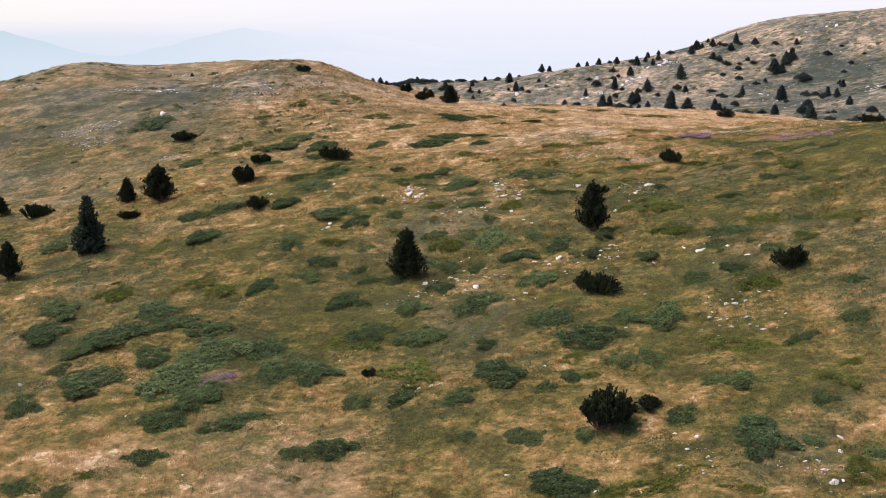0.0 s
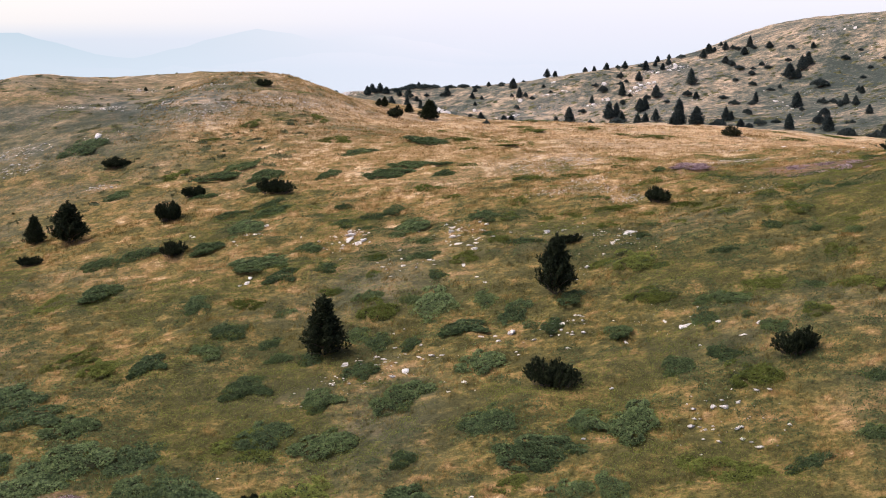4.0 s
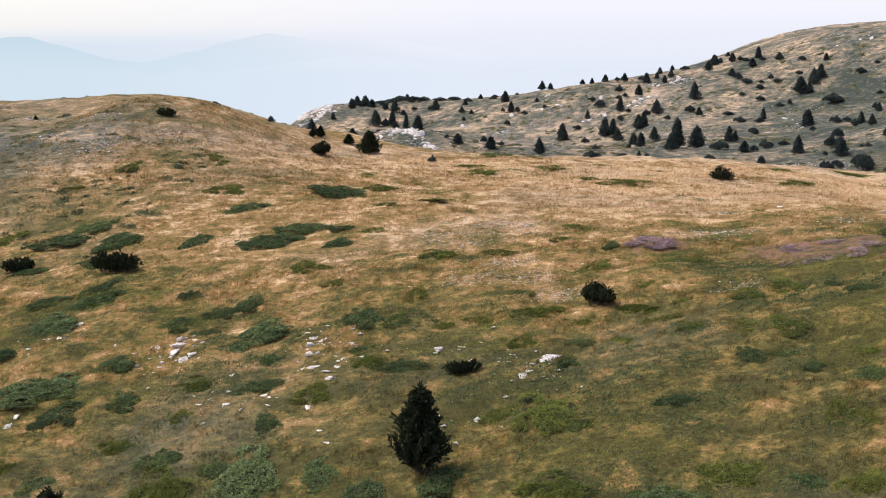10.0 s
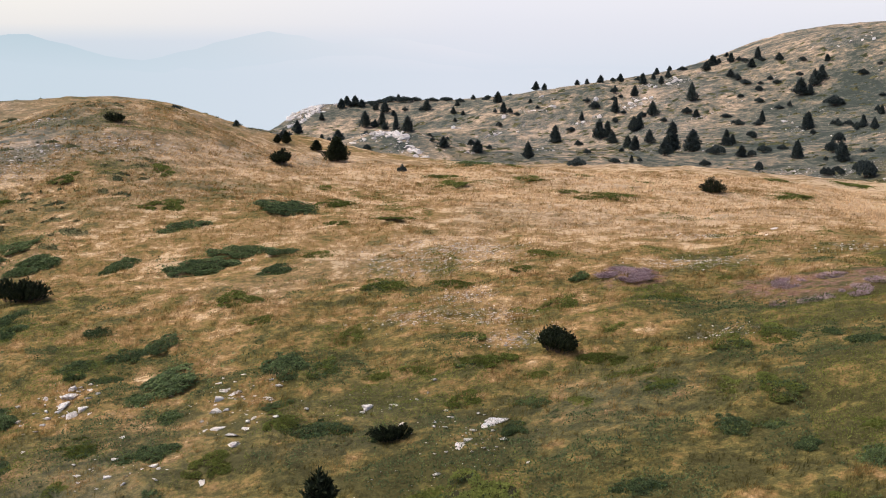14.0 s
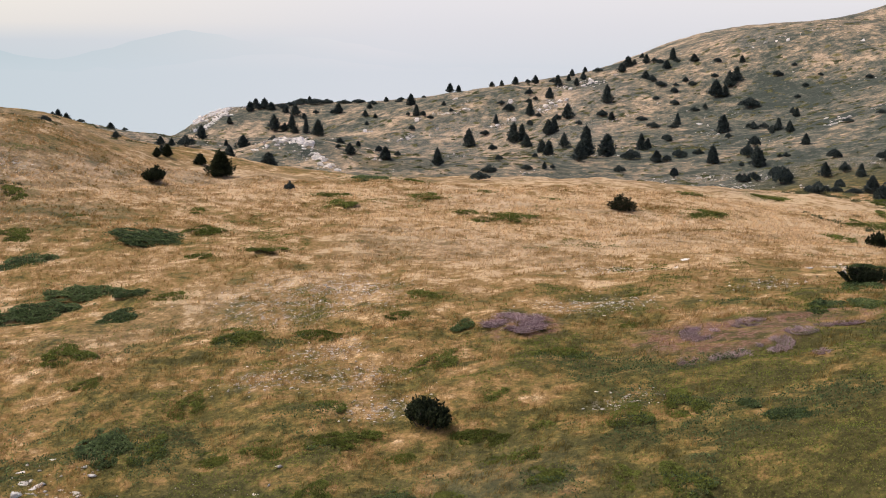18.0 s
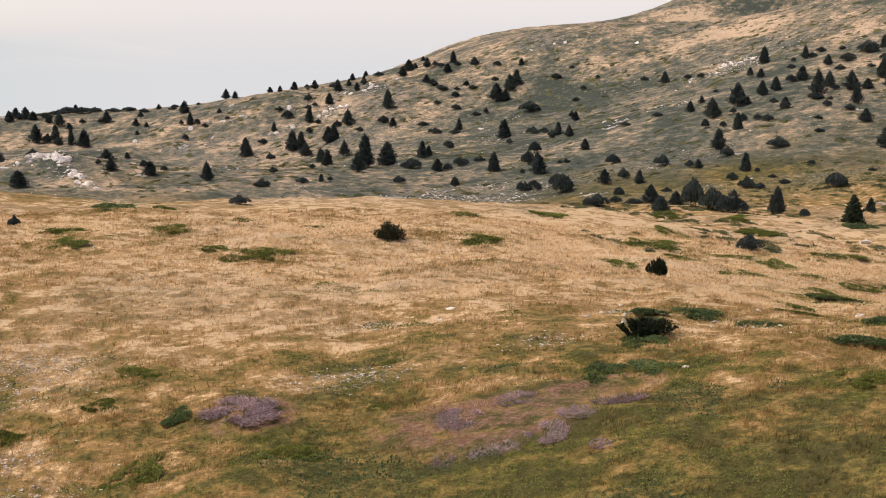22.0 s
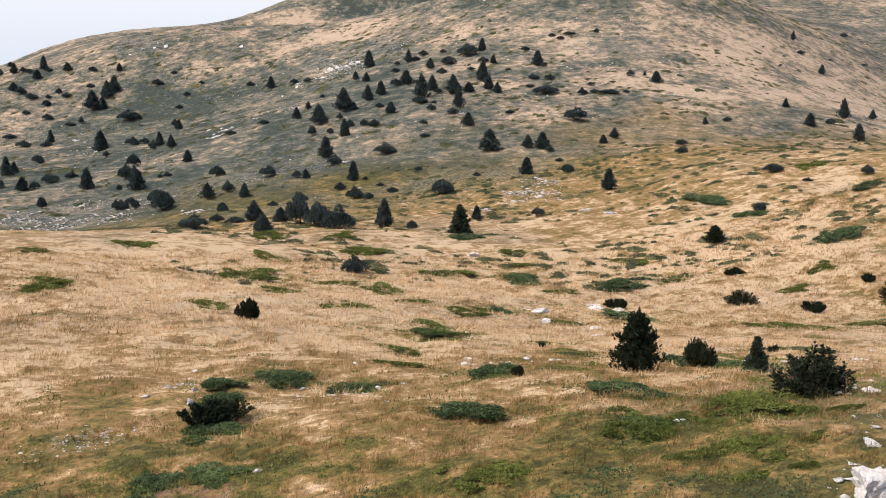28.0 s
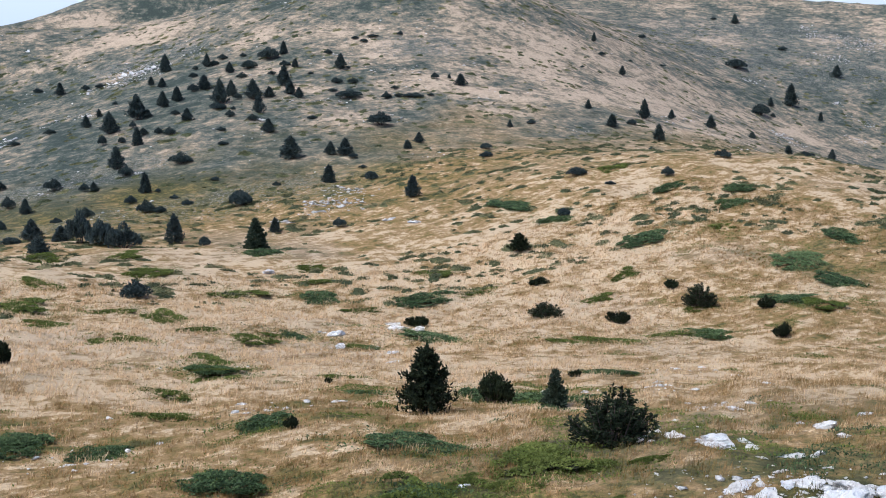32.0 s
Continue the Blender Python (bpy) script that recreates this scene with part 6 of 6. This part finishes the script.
stones([(8.8, 323.2, 1.8, 0.8), (116.6, 307.2, 0.9, 0.3), (8.0, 342.6, 2.2, 0.7), (117.1, 355.0, 1.3, 0.7), (119.0, 364.2, 1.4, 0.8), (121.3, 362.4, 1.1, 0.5), (95.7, 398.4, 1.8, 0.6), (97.1, 394.5, 0.9, 0.9), (145.3, 384.6, 0.9, 0.6), (151.3, 389.4, 0.9, 0.6), (158.8, 389.4, 1.6, 0.8), (161.4, 393.1, 1.6, 0.9), (163.0, 393.7, 1.9, 1.3), (164.9, 393.5, 1.9, 1.3), (166.4, 391.9, 2.2, 1.3), (168.4, 391.5, 2.2, 1.3), (170.1, 391.7, 1.6, 1.1), (2.1, 451.1, 1.9, 1.3), (9.8, 436.4, 1.1, 1.1), (13.7, 436.9, 1.3, 0.9), (15.8, 437.0, 1.8, 1.4), (17.3, 438.3, 1.4, 1.1)],
    "pale weathered limestone rock on the far hillside", "limestone rocks on the far hillside")
stones([(18.5, 453.6, 1.7, 1.5), (22.4, 437.8, 1.4, 0.9), (24.8, 442.6, 0.9, 1.5), (26.9, 455.5, 1.9, 1.1), (28.3, 455.2, 2.6, 1.5), (33.9, 456.0, 2.6, 0.9), (35.1, 454.2, 1.5, 0.7), (41.0, 438.0, 1.1, 0.9), (43.3, 438.3, 1.8, 1.3), (46.5, 441.1, 1.1, 0.9), (48.2, 455.5, 2.1, 1.5), (48.3, 439.2, 1.8, 1.3), (56.3, 444.8, 1.8, 1.3), (58.6, 442.6, 1.8, 0.9), (58.7, 447.0, 2.6, 1.7), (60.6, 448.3, 2.6, 1.7), (61.5, 444.5, 2.2, 1.5), (63.2, 449.5, 2.6, 1.5), (65.5, 449.0, 2.2, 1.1), (136.8, 458.1, 1.8, 0.9), (155.1, 442.6, 2.5, 1.1), (31.0, 471.6, 1.9, 1.6)],
    "pale weathered limestone rock on the far hillside", "limestone rocks on the far hillside")
stones([(66.2, 462.6, 1.5, 0.8), (67.7, 460.2, 2.3, 1.0), (72.3, 462.1, 2.1, 0.9), (73.0, 464.9, 1.5, 1.0), (74.8, 465.2, 2.2, 1.3), (75.7, 470.0, 2.0, 1.2), (76.8, 467.2, 2.2, 1.3), (84.3, 472.4, 2.4, 1.0), (126.6, 461.5, 1.1, 0.7), (130.4, 461.7, 1.5, 0.9), (133.6, 460.1, 1.5, 0.9)],
    "pale weathered limestone rock on the far hillside", "limestone rocks on the far hillside")
stones([(68.6, 124.4, 1.5, 0.6), (67.6, 124.9, 0.79, 0.32), (68.8, 122.6, 1.67, 0.68), (69.8, 122.2, 0.79, 0.32), (69.2, 121.4, 0.79, 0.32), (69.2, 119.6, 1.32, 0.54), (69.9, 119.2, 0.7, 0.29), (68.2, 117.7, 0.44, 0.18), (64.5, 118.1, 1.5, 0.61), (64.2, 116.9, 1.14, 0.47), (65.4, 117.1, 1.06, 0.43), (65.8, 116.6, 0.97, 0.4), (64.5, 115.7, 1.5, 0.61), (65.2, 115.1, 1.76, 0.72), (66.6, 115.6, 1.32, 0.54), (67.3, 114.6, 1.58, 0.65), (64.0, 116.3, 1.14, 0.47), (62.1, 118.5, 0.7, 0.29), (64.0, 118.9, 0.26, 0.11)],
    "large white limestone block at the edge of the meadow", "limestone blocks at the edge of the meadow")
stones([(73.9, 121.7, 1.2, 0.3), (74.2, 123.0, 0.4, 0.2), (72.7, 120.1, 0.5, 0.3), (75.3, 128.8, 0.8, 0.5), (75.1, 126.8, 0.8, 0.2), (71.1, 130.6, 0.5, 0.3), (73.9, 127.7, 0.6, 0.3), (60.0, 125.9, 0.6, 0.3)],
    "pale weathered limestone rock on the meadow", "limestone rocks on the meadow")
dead_junipers([(25.0, 133.0, 3.2, 4.2), (32.6, 125.1, 1.7, 1.2), (34.1, 128.9, 2.0, 3.0), (34.6, 124.9, 1.9, 2.3), (36.9, 125.5, 1.7, 2.0), (37.1, 130.9, 2.4, 2.2), (38.2, 122.7, 1.2, 0.9), (38.5, 126.7, 1.5, 1.7), (40.8, 128.0, 2.3, 2.1)],
    "bleached twigs of a dead creeping juniper on the meadow", "dead junipers on the meadow")
dead_junipers([(-17.9, 76.9, 1.5, 2.0), (-16.8, 78.1, 2.3, 2.7)],
    "bleached twigs of a dead creeping juniper on the near slope", "dead junipers on the near slope")
RUBBLE_A = [(130.3, 224.6, 1.2, 1.8), (130.0, 229.4, 1.5, 2.3), (120.2, 241.4, 3.2, 4.8), (126.8, 243.1, 3.3, 4.9), (131.6, 246.1, 7.6, 11.3), (133.6, 246.1, 5.1, 7.6), (131.3, 249.6, 3.7, 5.5), (137.8, 251.9, 5.7, 8.5), (89.1, 280.0, 3.9, 5.8), (78.5, 289.5, 8.0, 12.0), (69.4, 294.2, 12.1, 14.2), (122.5, 294.8, 1.1, 1.6), (56.8, 297.5, 6.1, 8.7), (106.0, 298.0, 1.3, 1.9), (86.1, 300.1, 6.3, 9.5), (64.5, 300.8, 6.2, 9.3), (323.8, 306.8, 6.7, 10.0), (76.8, 308.8, 6.5, 9.4), (155.3, 309.7, 1.5, 2.2), (364.0, 311.5, 5.5, 8.3), (325.2, 311.8, 6.8, 9.1), (-3.9, 322.2, 6.3, 9.4)]
RUBBLE_B = [(383.0, 322.2, 5.8, 8.7), (10.5, 322.3, 2.5, 3.8), (10.2, 335.4, 2.6, 3.9), (-7.6, 336.0, 7.9, 11.9), (389.8, 337.8, 4.0, 6.0), (-13.1, 338.2, 5.3, 8.0), (115.8, 350.5, 3.2, 4.7), (120.8, 356.9, 4.1, 6.1), (138.1, 357.0, 4.1, 6.2), (371.2, 358.6, 6.0, 8.2), (436.2, 370.5, 9.1, 13.6), (464.1, 374.7, 12.0, 17.9), (460.3, 382.4, 19.2, 28.7), (158.8, 387.9, 6.2, 9.3), (165.3, 389.6, 11.0, 16.4), (169.7, 390.2, 6.3, 8.3), (169.9, 392.1, 6.1, 7.9), (152.7, 392.7, 3.1, 4.7), (164.9, 394.9, 10.7, 14.6), (455.9, 395.2, 9.7, 14.5), (-23.1, 402.3, 6.5, 9.8), (463.5, 406.3, 9.9, 6.6)]
RUBBLE_C = [(-18.8, 416.5, 8.5, 12.8), (76.5, 419.7, 3.2, 4.8), (14.1, 436.2, 2.9, 4.3), (43.2, 437.8, 3.2, 4.1), (15.8, 438.7, 3.6, 5.4), (47.8, 440.4, 2.2, 3.3), (-7.6, 440.9, 1.4, 2.2), (56.9, 443.4, 6.2, 6.7), (61.7, 446.6, 11.1, 15.5), (3.8, 449.8, 2.6, 3.9), (30.5, 454.0, 5.6, 4.7), (-19.6, 454.0, 6.8, 10.1), (47.9, 454.5, 2.2, 3.4), (18.2, 455.1, 2.6, 3.9), (25.0, 457.3, 4.1, 3.9), (65.6, 465.5, 5.0, 7.5), (76.6, 465.6, 7.2, 9.9), (72.6, 469.1, 5.9, 8.4), (84.7, 474.5, 3.2, 4.8), (-56.4, 488.7, 6.2, 9.3), (-55.2, 500.9, 12.7, 19.0), (-52.2, 509.1, 10.7, 16.1)]
RUBBLE_D = [(-45.8, 509.2, 8.6, 12.9)]
RUBBLE = RUBBLE_A + RUBBLE_B + RUBBLE_C + RUBBLE_D
STONE_SPOTS = [(1, 92), (17, 94), (19, 58), (-3, 74), (-6, 120), (16, 111), (13, 61), (-42, 167), (18, 60), (18, 80), (-6, 119), (4, 119), (11, 95), (19, 82), (-1, 111), (-4, 91), (-15, 124), (-1, 94), (10, 95), (3, 118), (16, 111), (11, 116), (13, 106), (5, 116), (47, 147), (85, 172), (53, 142), (64, 146), (89, 179), (70, 126), (93, 145), (64, 117), (60, 116), (66, 118), (81, 137), (69, 163), (66, 116), (76, 129), (64, 119)]


# ---- grass, low shrubs and stones past counting ----
def spread_points(rng, boxes):
    """Random places in boxes (x from, x to, y from, y to, number to the square metre)."""
    out = []
    for x0, x1, y0, y1, per in boxes:
        n = int((x1 - x0) * (y1 - y0) * per)
        out.append(np.stack([rng.uniform(x0, x1, n), rng.uniform(y0, y1, n)], 1))
    return np.concatenate(out)


def grass_blades():
    rng = np.random.default_rng(5)
    p = spread_points(rng, [(-46, 76, 55, 135, 25.0), (-72, -46, 70, 135, 10.0), (76, 130, 104, 135, 16.0), (-30, 100, 135, 166, 11.0), (-72, -30, 135, 165, 6.0), (100, 150, 135, 165, 8.0), (-40, 165, 165, 208, 9.0)])
    x, y = p[:, 0], p[:, 1]
    clump = 0.5 * lattice(x, y, 1.3, 301) + 0.5 * lattice(x, y, 0.55, 302)
    keep = (rng.random(len(x)) < np.clip(2.6 * (clump - 0.30), np.where(y > 128, 0.45, 0.10), 1)) & (shrubby(x, y) < 0.10) & (blob(x, y, HEATH) < rng.uniform(0.2, 1.2, len(x)))
    x, y, clump = x[keep], y[keep], clump[keep]
    dry = dryness(x, y)
    z = ground_height(x, y)
    blades = 4
    n = len(x) * blades
    rep = np.repeat(np.arange(len(x)), blades)
    a = rng.uniform(0, 6.283, n)
    r = 0.10 * np.sqrt(rng.random(n))
    long = (0.06 + 0.22 * dry[rep] + 0.34 * clump[rep]) * rng.uniform(0.6, 1.35, n) * np.where(y[rep] > 132, 0.55, 0.68)
    bx, by = x[rep] + r * np.cos(a), y[rep] + r * np.sin(a)
    lean = rng.uniform(0.25, 0.95, n)
    tip = np.stack([bx + long * lean * np.cos(a) + 0.06, by + long * lean * np.sin(a), z[rep] + long * np.sqrt(1.15 - lean ** 2)], 1)
    w = (0.008 + 0.011 * rng.random(n)) * np.where(y[rep] > 132, np.where(y[rep] > 164, 2.6, 1.7), 1.0)
    sx, sy = -np.sin(a) * w, np.cos(a) * w
    low = z[rep] - 0.03
    co = np.stack([np.stack([bx - sx, by - sy, low], 1), np.stack([bx + sx, by + sy, low], 1), tip], 1).reshape(-1, 3)
    me = mesh_from_arrays("grass", co, np.arange(3 * n).reshape(-1, 3), M_BLADE)
    me.attributes.new("dry", "FLOAT", "POINT").data.foreach_set("value", np.repeat(dry[rep] + 0.22 * clump[rep], 3).astype(np.float32))
    tagged(new("grass", me), "straw-coloured and green tufts of mountain grass", "grass", kind="stuff")


def low_shrubs(name, mat, boxes, limit, above, spray, tall, seed, label, grain=1.0):
    rng = np.random.default_rng(seed)
    p = spread_points(rng, boxes)
    x, y = p[:, 0], p[:, 1]
    s = shrubby(x, y, grain)
    pick = lattice(x, y, 5.0, 401)
    keep = (s + rng.normal(0, 0.022, len(s)) > limit) & ((pick > 0.5) == above) & (blob(x, y, HEATH) < 0.4)
    x, y, s = x[keep], y[keep], s[keep]
    lift = tall * np.clip((s - limit) * 5, 0.05, 1) * rng.uniform(0.4, 1.0, len(s)) * (0.15 + 1.6 * lattice(x, y, 0.6, 402))
    pts = np.stack([x, y, ground_height(x, y) + lift], 1)
    d = np.stack([rng.normal(0, 0.7, len(x)), rng.normal(0, 0.7, len(x)), np.full(len(x), 0.6)], 1)
    d /= np.linalg.norm(d, axis=1)[:, None]
    co, faces = leaves(pts, d, spray, rng, np.tile((0.0, 0.0, 1.6), (len(pts), 1)))
    tagged(new(name, mesh_from_arrays(name, co, faces, mat)), label, "shrub", kind="stuff")


def cushions(name, boxes, seed, size, label):
    """Flat ragged cushions lying on the slope, crowded in places; boxes: (x from, x to, y from, y to, number)."""
    rng = np.random.default_rng(seed)
    p = np.concatenate([np.stack([rng.uniform(x0, x1, n), rng.uniform(y0, y1, n)], 1) for x0, x1, y0, y1, n in boxes])
    p = p[uneven(p[:, 0], p[:, 1], 30.0, 301, 3) * 0.55 + uneven(p[:, 0], p[:, 1], 9.0, 304, 2) * 0.5 + rng.normal(0, 0.25, len(p)) > -0.05]
    n, k = len(p), 14
    r = np.minimum(size * np.exp(rng.normal(-0.25, 0.5, n)), 1.6 * size)
    tall = np.minimum(0.13 * r, 0.30) * rng.uniform(0.5, 1.2, n)
    a = np.arange(k) * 6.283 / k
    edge = 1 + 0.30 * np.sin(2 * a[None] + rng.uniform(0, 6.28, (n, 1))) + 0.18 * np.sin(3 * a[None] + rng.uniform(0, 6.28, (n, 1))) + rng.normal(0, 0.13, (n, k))
    stretch = rng.uniform(0.55, 1.0, (n, 1))
    rings = []
    for f, h in ((0.74, -0.04), (0.55, 0.75), (0.28, 1.0)):
        rad = f * r[:, None] * edge * rng.uniform(0.88, 1.12, (n, k))
        x, y = p[:, :1] + rad * np.cos(a), p[:, 1:] + rad * np.sin(a) * stretch
        lift = tall[:, None] * h * rng.uniform(0.6, 1.25, (n, k)) if h > 0 else np.full((n, k), h)
        rings.append(np.stack([x, y, ground_height(x, y) + lift], -1))
    top = np.stack([p[:, 0], p[:, 1], ground_height(p[:, 0], p[:, 1]) + tall * 0.9], -1)[:, None]
    co = np.concatenate(rings + [top], 1)
    m = 3 * k + 1
    i = np.arange(k)
    j = (i + 1) % k
    one = np.concatenate([np.stack([i + o, j + o, j + o + k], 1) for o in (0, k)] + [np.stack([i + o, j + o + k, i + o + k], 1) for o in (0, k)] + [np.stack([i + 2 * k, j + 2 * k, np.full(k, 3 * k)], 1)])
    faces = (np.arange(n)[:, None, None] * m + one[None]).reshape(-1, 3)
    # loose sprays over each cushion and past its edge
    each = np.clip((60 * r ** 1.4).astype(int), 20, 220)
    own = np.repeat(np.arange(n), each)
    q = rng.normal(0, 0.36, (len(own), 2))
    x, y = p[own, 0] + q[:, 0] * r[own], p[own, 1] + q[:, 1] * r[own] * stretch[own, 0]
    lift = tall[own] * np.clip(1.1 - (q ** 2).sum(1), 0.1, 1) * rng.uniform(0.5, 1.4, len(own))
    d = np.stack([rng.normal(0, 0.8, len(own)), rng.normal(0, 0.8, len(own)), np.full(len(own), 0.45)], 1)
    lco, lf = leaves(np.stack([x, y, ground_height(x, y) + lift], 1), d / np.linalg.norm(d, axis=1)[:, None], 0.20, rng, np.tile((0.0, 0.0, 1.2), (len(own), 1)))
    lf = np.concatenate([lf[:, [0, 1, 2]], lf[:, [0, 2, 3]]]) + len(co) * m
    mesh = mesh_from_arrays(name, np.concatenate([co.reshape(-1, 3), lco]), np.concatenate([faces, lf]), M_CUSHION)
    tagged(new(name, mesh), label, "shrub", kind="stuff")


def small_stones(name, mat, seed, spots, label):
    """Loose stones in one mesh; spots: (x, y, half width, half depth, number, size)."""
    rng = np.random.default_rng(seed)
    oct_co = np.array([(1, 0, 0), (0, 1, 0), (-1, 0, 0), (0, -1, 0), (0, 0, 1), (0, 0, -1), (0.62, 0.62, 0.45), (-0.62, 0.62, 0.45), (-0.62, -0.62, 0.45), (0.62, -0.62, 0.45)], float)
    tris = np.array([(0, 6, 9), (6, 0, 1), (6, 1, 7), (7, 1, 2), (7, 2, 8), (8, 2, 3), (8, 3, 9), (9, 3, 0), (4, 6, 7), (4, 7, 8), (4, 8, 9), (4, 9, 6), (0, 5, 1), (1, 5, 2), (2, 5, 3), (3, 5, 0)])
    px, py, ps = [], [], []
    for x, y, rx, ry, n, size in spots:
        px.append(x + rx * rng.normal(0, 0.5, n))
        py.append(y + ry * rng.normal(0, 0.5, n))
        ps.append(size * (0.30 + 2.0 * rng.random(n) ** 5))
    x, y, s = np.concatenate(px), np.concatenate(py), np.concatenate(ps)
    n = len(x)
    a = rng.uniform(0, 6.283, n)
    shape = oct_co[None] * rng.uniform(0.25, 1.5, (n, 10, 3)) * np.stack([s, s * rng.uniform(0.45, 0.9, n), s * rng.uniform(0.22, 0.5, n)], 1)[:, None]
    c, q = np.cos(a)[:, None], np.sin(a)[:, None]
    co = np.stack([x[:, None] + shape[..., 0] * c - shape[..., 1] * q, y[:, None] + shape[..., 0] * q + shape[..., 1] * c, (ground_height(x, y) + 0.12 * s)[:, None] + shape[..., 2]], -1).reshape(-1, 3)
    faces = (np.arange(n)[:, None, None] * 10 + tris[None]).reshape(-1, 3)
    tagged(new(name, mesh_from_arrays(name, co, faces, mat)), label, "stones", kind="stuff")


heap([((-16, 329), (-8, 333), 2.0, 18, 0.9, 2.2, 0.9, 61), ((-12, 334), (-4, 329), 2.2, 44, 1.2, 3.2, 1.1, 63), ((-5, 330), (3.4, 307), 1.5, 52, 1.0, 2.7, 1.0, 64)],
     "rocky_outcrop", "pale limestone outcrop of broken blocks among pines", "rocks")
heap([((-59, 494), (-50, 506), 3.2, 62, 1.3, 3.4, 1.2, 62), ((-56, 485), (-48, 500), 2.6, 48, 1.2, 3.0, 1.2, 65)],
     "small_cliff", "grey-white limestone cliff at the end of the ridge", "cliff")
heap([((-65, 262), (-53, 262), 2.0, 26, 0.6, 1.5, 0.7, 66)], "limestone_outcrop", "grey limestone rocks capping the low hill", "rocks")
heap([((-73, 226), (-66, 229), 1.4, 18, 0.5, 1.2, 0.6, 67)], "limestone_outcrop", "grey limestone rocks on the crest of the low hill", "rocks")
# the big white boulder by the rocky edge of the meadow, with a slab beside it
tilted(single("limestone_boulder", STONES[0], 58.23, 114.92, 2.7, 2.2, 1.7, 0.06, 25, "large weathered white limestone boulder in the turf", "boulder", "rocks at the edge of the meadow"), 58.23, 114.92)
tilted(single("limestone_rock", STONES[1], 60.19, 117.58, 0.95, 0.55, 0.32, 0.03, 60, "flat white limestone slab in the turf", "rock", "rocks at the edge of the meadow"), 60.19, 117.58)
for x, y, wide, deep, turn in ((59.58, 121.36, 3.0, 1.9, 10), (57.53, 121.75, 2.6, 1.8, -15), (58.94, 118.38, 1.4, 1.0, 20), (61.04, 120.07, 1.8, 1.1, 5), (63.72, 123.79, 1.5, 0.9, 7), (65.89, 123.04, 2.0, 1.1, -8), (60.24, 126.16, 2.4, 1.4, 13), (57.01, 118.76, 1.6, 1.0, 4)):
    tilted(single("bilberry_patch", BILBERRIES[int(turn) % len(BILBERRIES)], x, y, wide, deep, 1.6, 0.02, turn, "green bilberry mat spreading through the turf", "shrub", "bilberry mats at the edge of the meadow"), x, y)
grass_blades()


def patch_edges():
    """Shoots straggling out of the shrub patches into the grass."""
    rng = np.random.default_rng(16)
    px = []
    for x, y, wide, deep in PATCHES:
        n = int(min(1500, 60 * wide * deep * (1.0 if y < 140 else 0.6)))
        q = rng.normal(0, 0.36, (n, 2))
        px.append(np.stack([x + q[:, 0] * wide, y + q[:, 1] * deep], 1))
    p = np.concatenate(px)
    p = p[lattice(p[:, 0], p[:, 1], 0.5, 403) + rng.normal(0, 0.1, len(p)) > 0.48]
    pts = np.stack([p[:, 0], p[:, 1], ground_height(p[:, 0], p[:, 1]) + rng.uniform(0.0, 0.12, len(p))], 1)
    d = np.stack([rng.normal(0, 0.7, len(p)), rng.normal(0, 0.7, len(p)), np.full(len(p), 0.6)], 1)
    co, faces = leaves(pts, d / np.linalg.norm(d, axis=1)[:, None], 0.11, rng, np.tile((0.0, 0.0, 1.6), (len(p), 1)))
    tagged(new("straggling_shoots", mesh_from_arrays("straggling_shoots", co, faces, M_BILBERRY)), "green shoots straggling out of shrub patches", "shrub", kind="stuff")


patch_edges()
NEAR = [(-50, 78, 55, 136, 105.0), (78, 130, 104, 136, 60.0)]
MIDDLE = [(-72, 150, 136, 200, 48.0)]
low_shrubs("low_juniper_growth", M_JUNIPER, NEAR, 0.15, True, 0.105, 0.26, 11, "dark green low juniper growing through the grass")
low_shrubs("low_bilberry_growth", M_BILBERRY, NEAR, 0.10, False, 0.095, 0.14, 12, "low green bilberry growing through the grass")
low_shrubs("meadow_bilberry_growth", M_BILBERRY, MIDDLE, 0.12, True, 0.11, 0.08, 13, "low green bilberry in the straw meadow")
cushions("low_hill_cushions", [(-95, -16, 140, 250, 1100)], 93, 0.75, "dull green low shrub cushions on the low hill")
cushions("hill_cushions", [(-90, 300, 258, 480, 7600), (300, 430, 210, 430, 1800)], 91, 1.0, "dull green low shrub cushions patching the far hillsides")
cushions("shoulder_cushions", [(62, 245, 190, 262, 2900), (150, 245, 140, 196, 1500)], 92, 0.95, "dull green low shrub cushions on the straw shoulder")
specks = np.random.default_rng(31)
HILL_SPECKS = [(specks.uniform(-60, 330), specks.uniform(262, 480), specks.uniform(3, 12), specks.uniform(3, 9), int(specks.uniform(6, 34)), specks.uniform(0.14, 0.30)) for _ in range(170)]
small_stones("rubble", M_SCREE, 21, [(x, y, w * 0.55, d * 0.5, int(30 + 4.5 * w * d ** 0.5), 0.25) for x, y, w, d in RUBBLE] + HILL_SPECKS, "grey limestone rubble on the far hillsides")
small_stones("loose_stones", M_ROCK, 22, [(x, y, 2.8, 2.8, 40, 0.120) for x, y in STONE_SPOTS] + [(x, y, rx, ry, int(rx * ry * 9), 0.16) for x, y, rx, ry in HILL_SCREE] + [(x, y, rx, ry, int(rx * ry * 30), 0.045) for x, y, rx, ry in STONY[:3]] + [(x, y, rx * 1.3, ry * 1.3, int(rx * ry * 130), 0.052) for x, y, rx, ry in GRAVEL] + [(65.5, 116.5, 3.0, 2.0, 90, 0.16)], "small pale stones scattered in the grass")
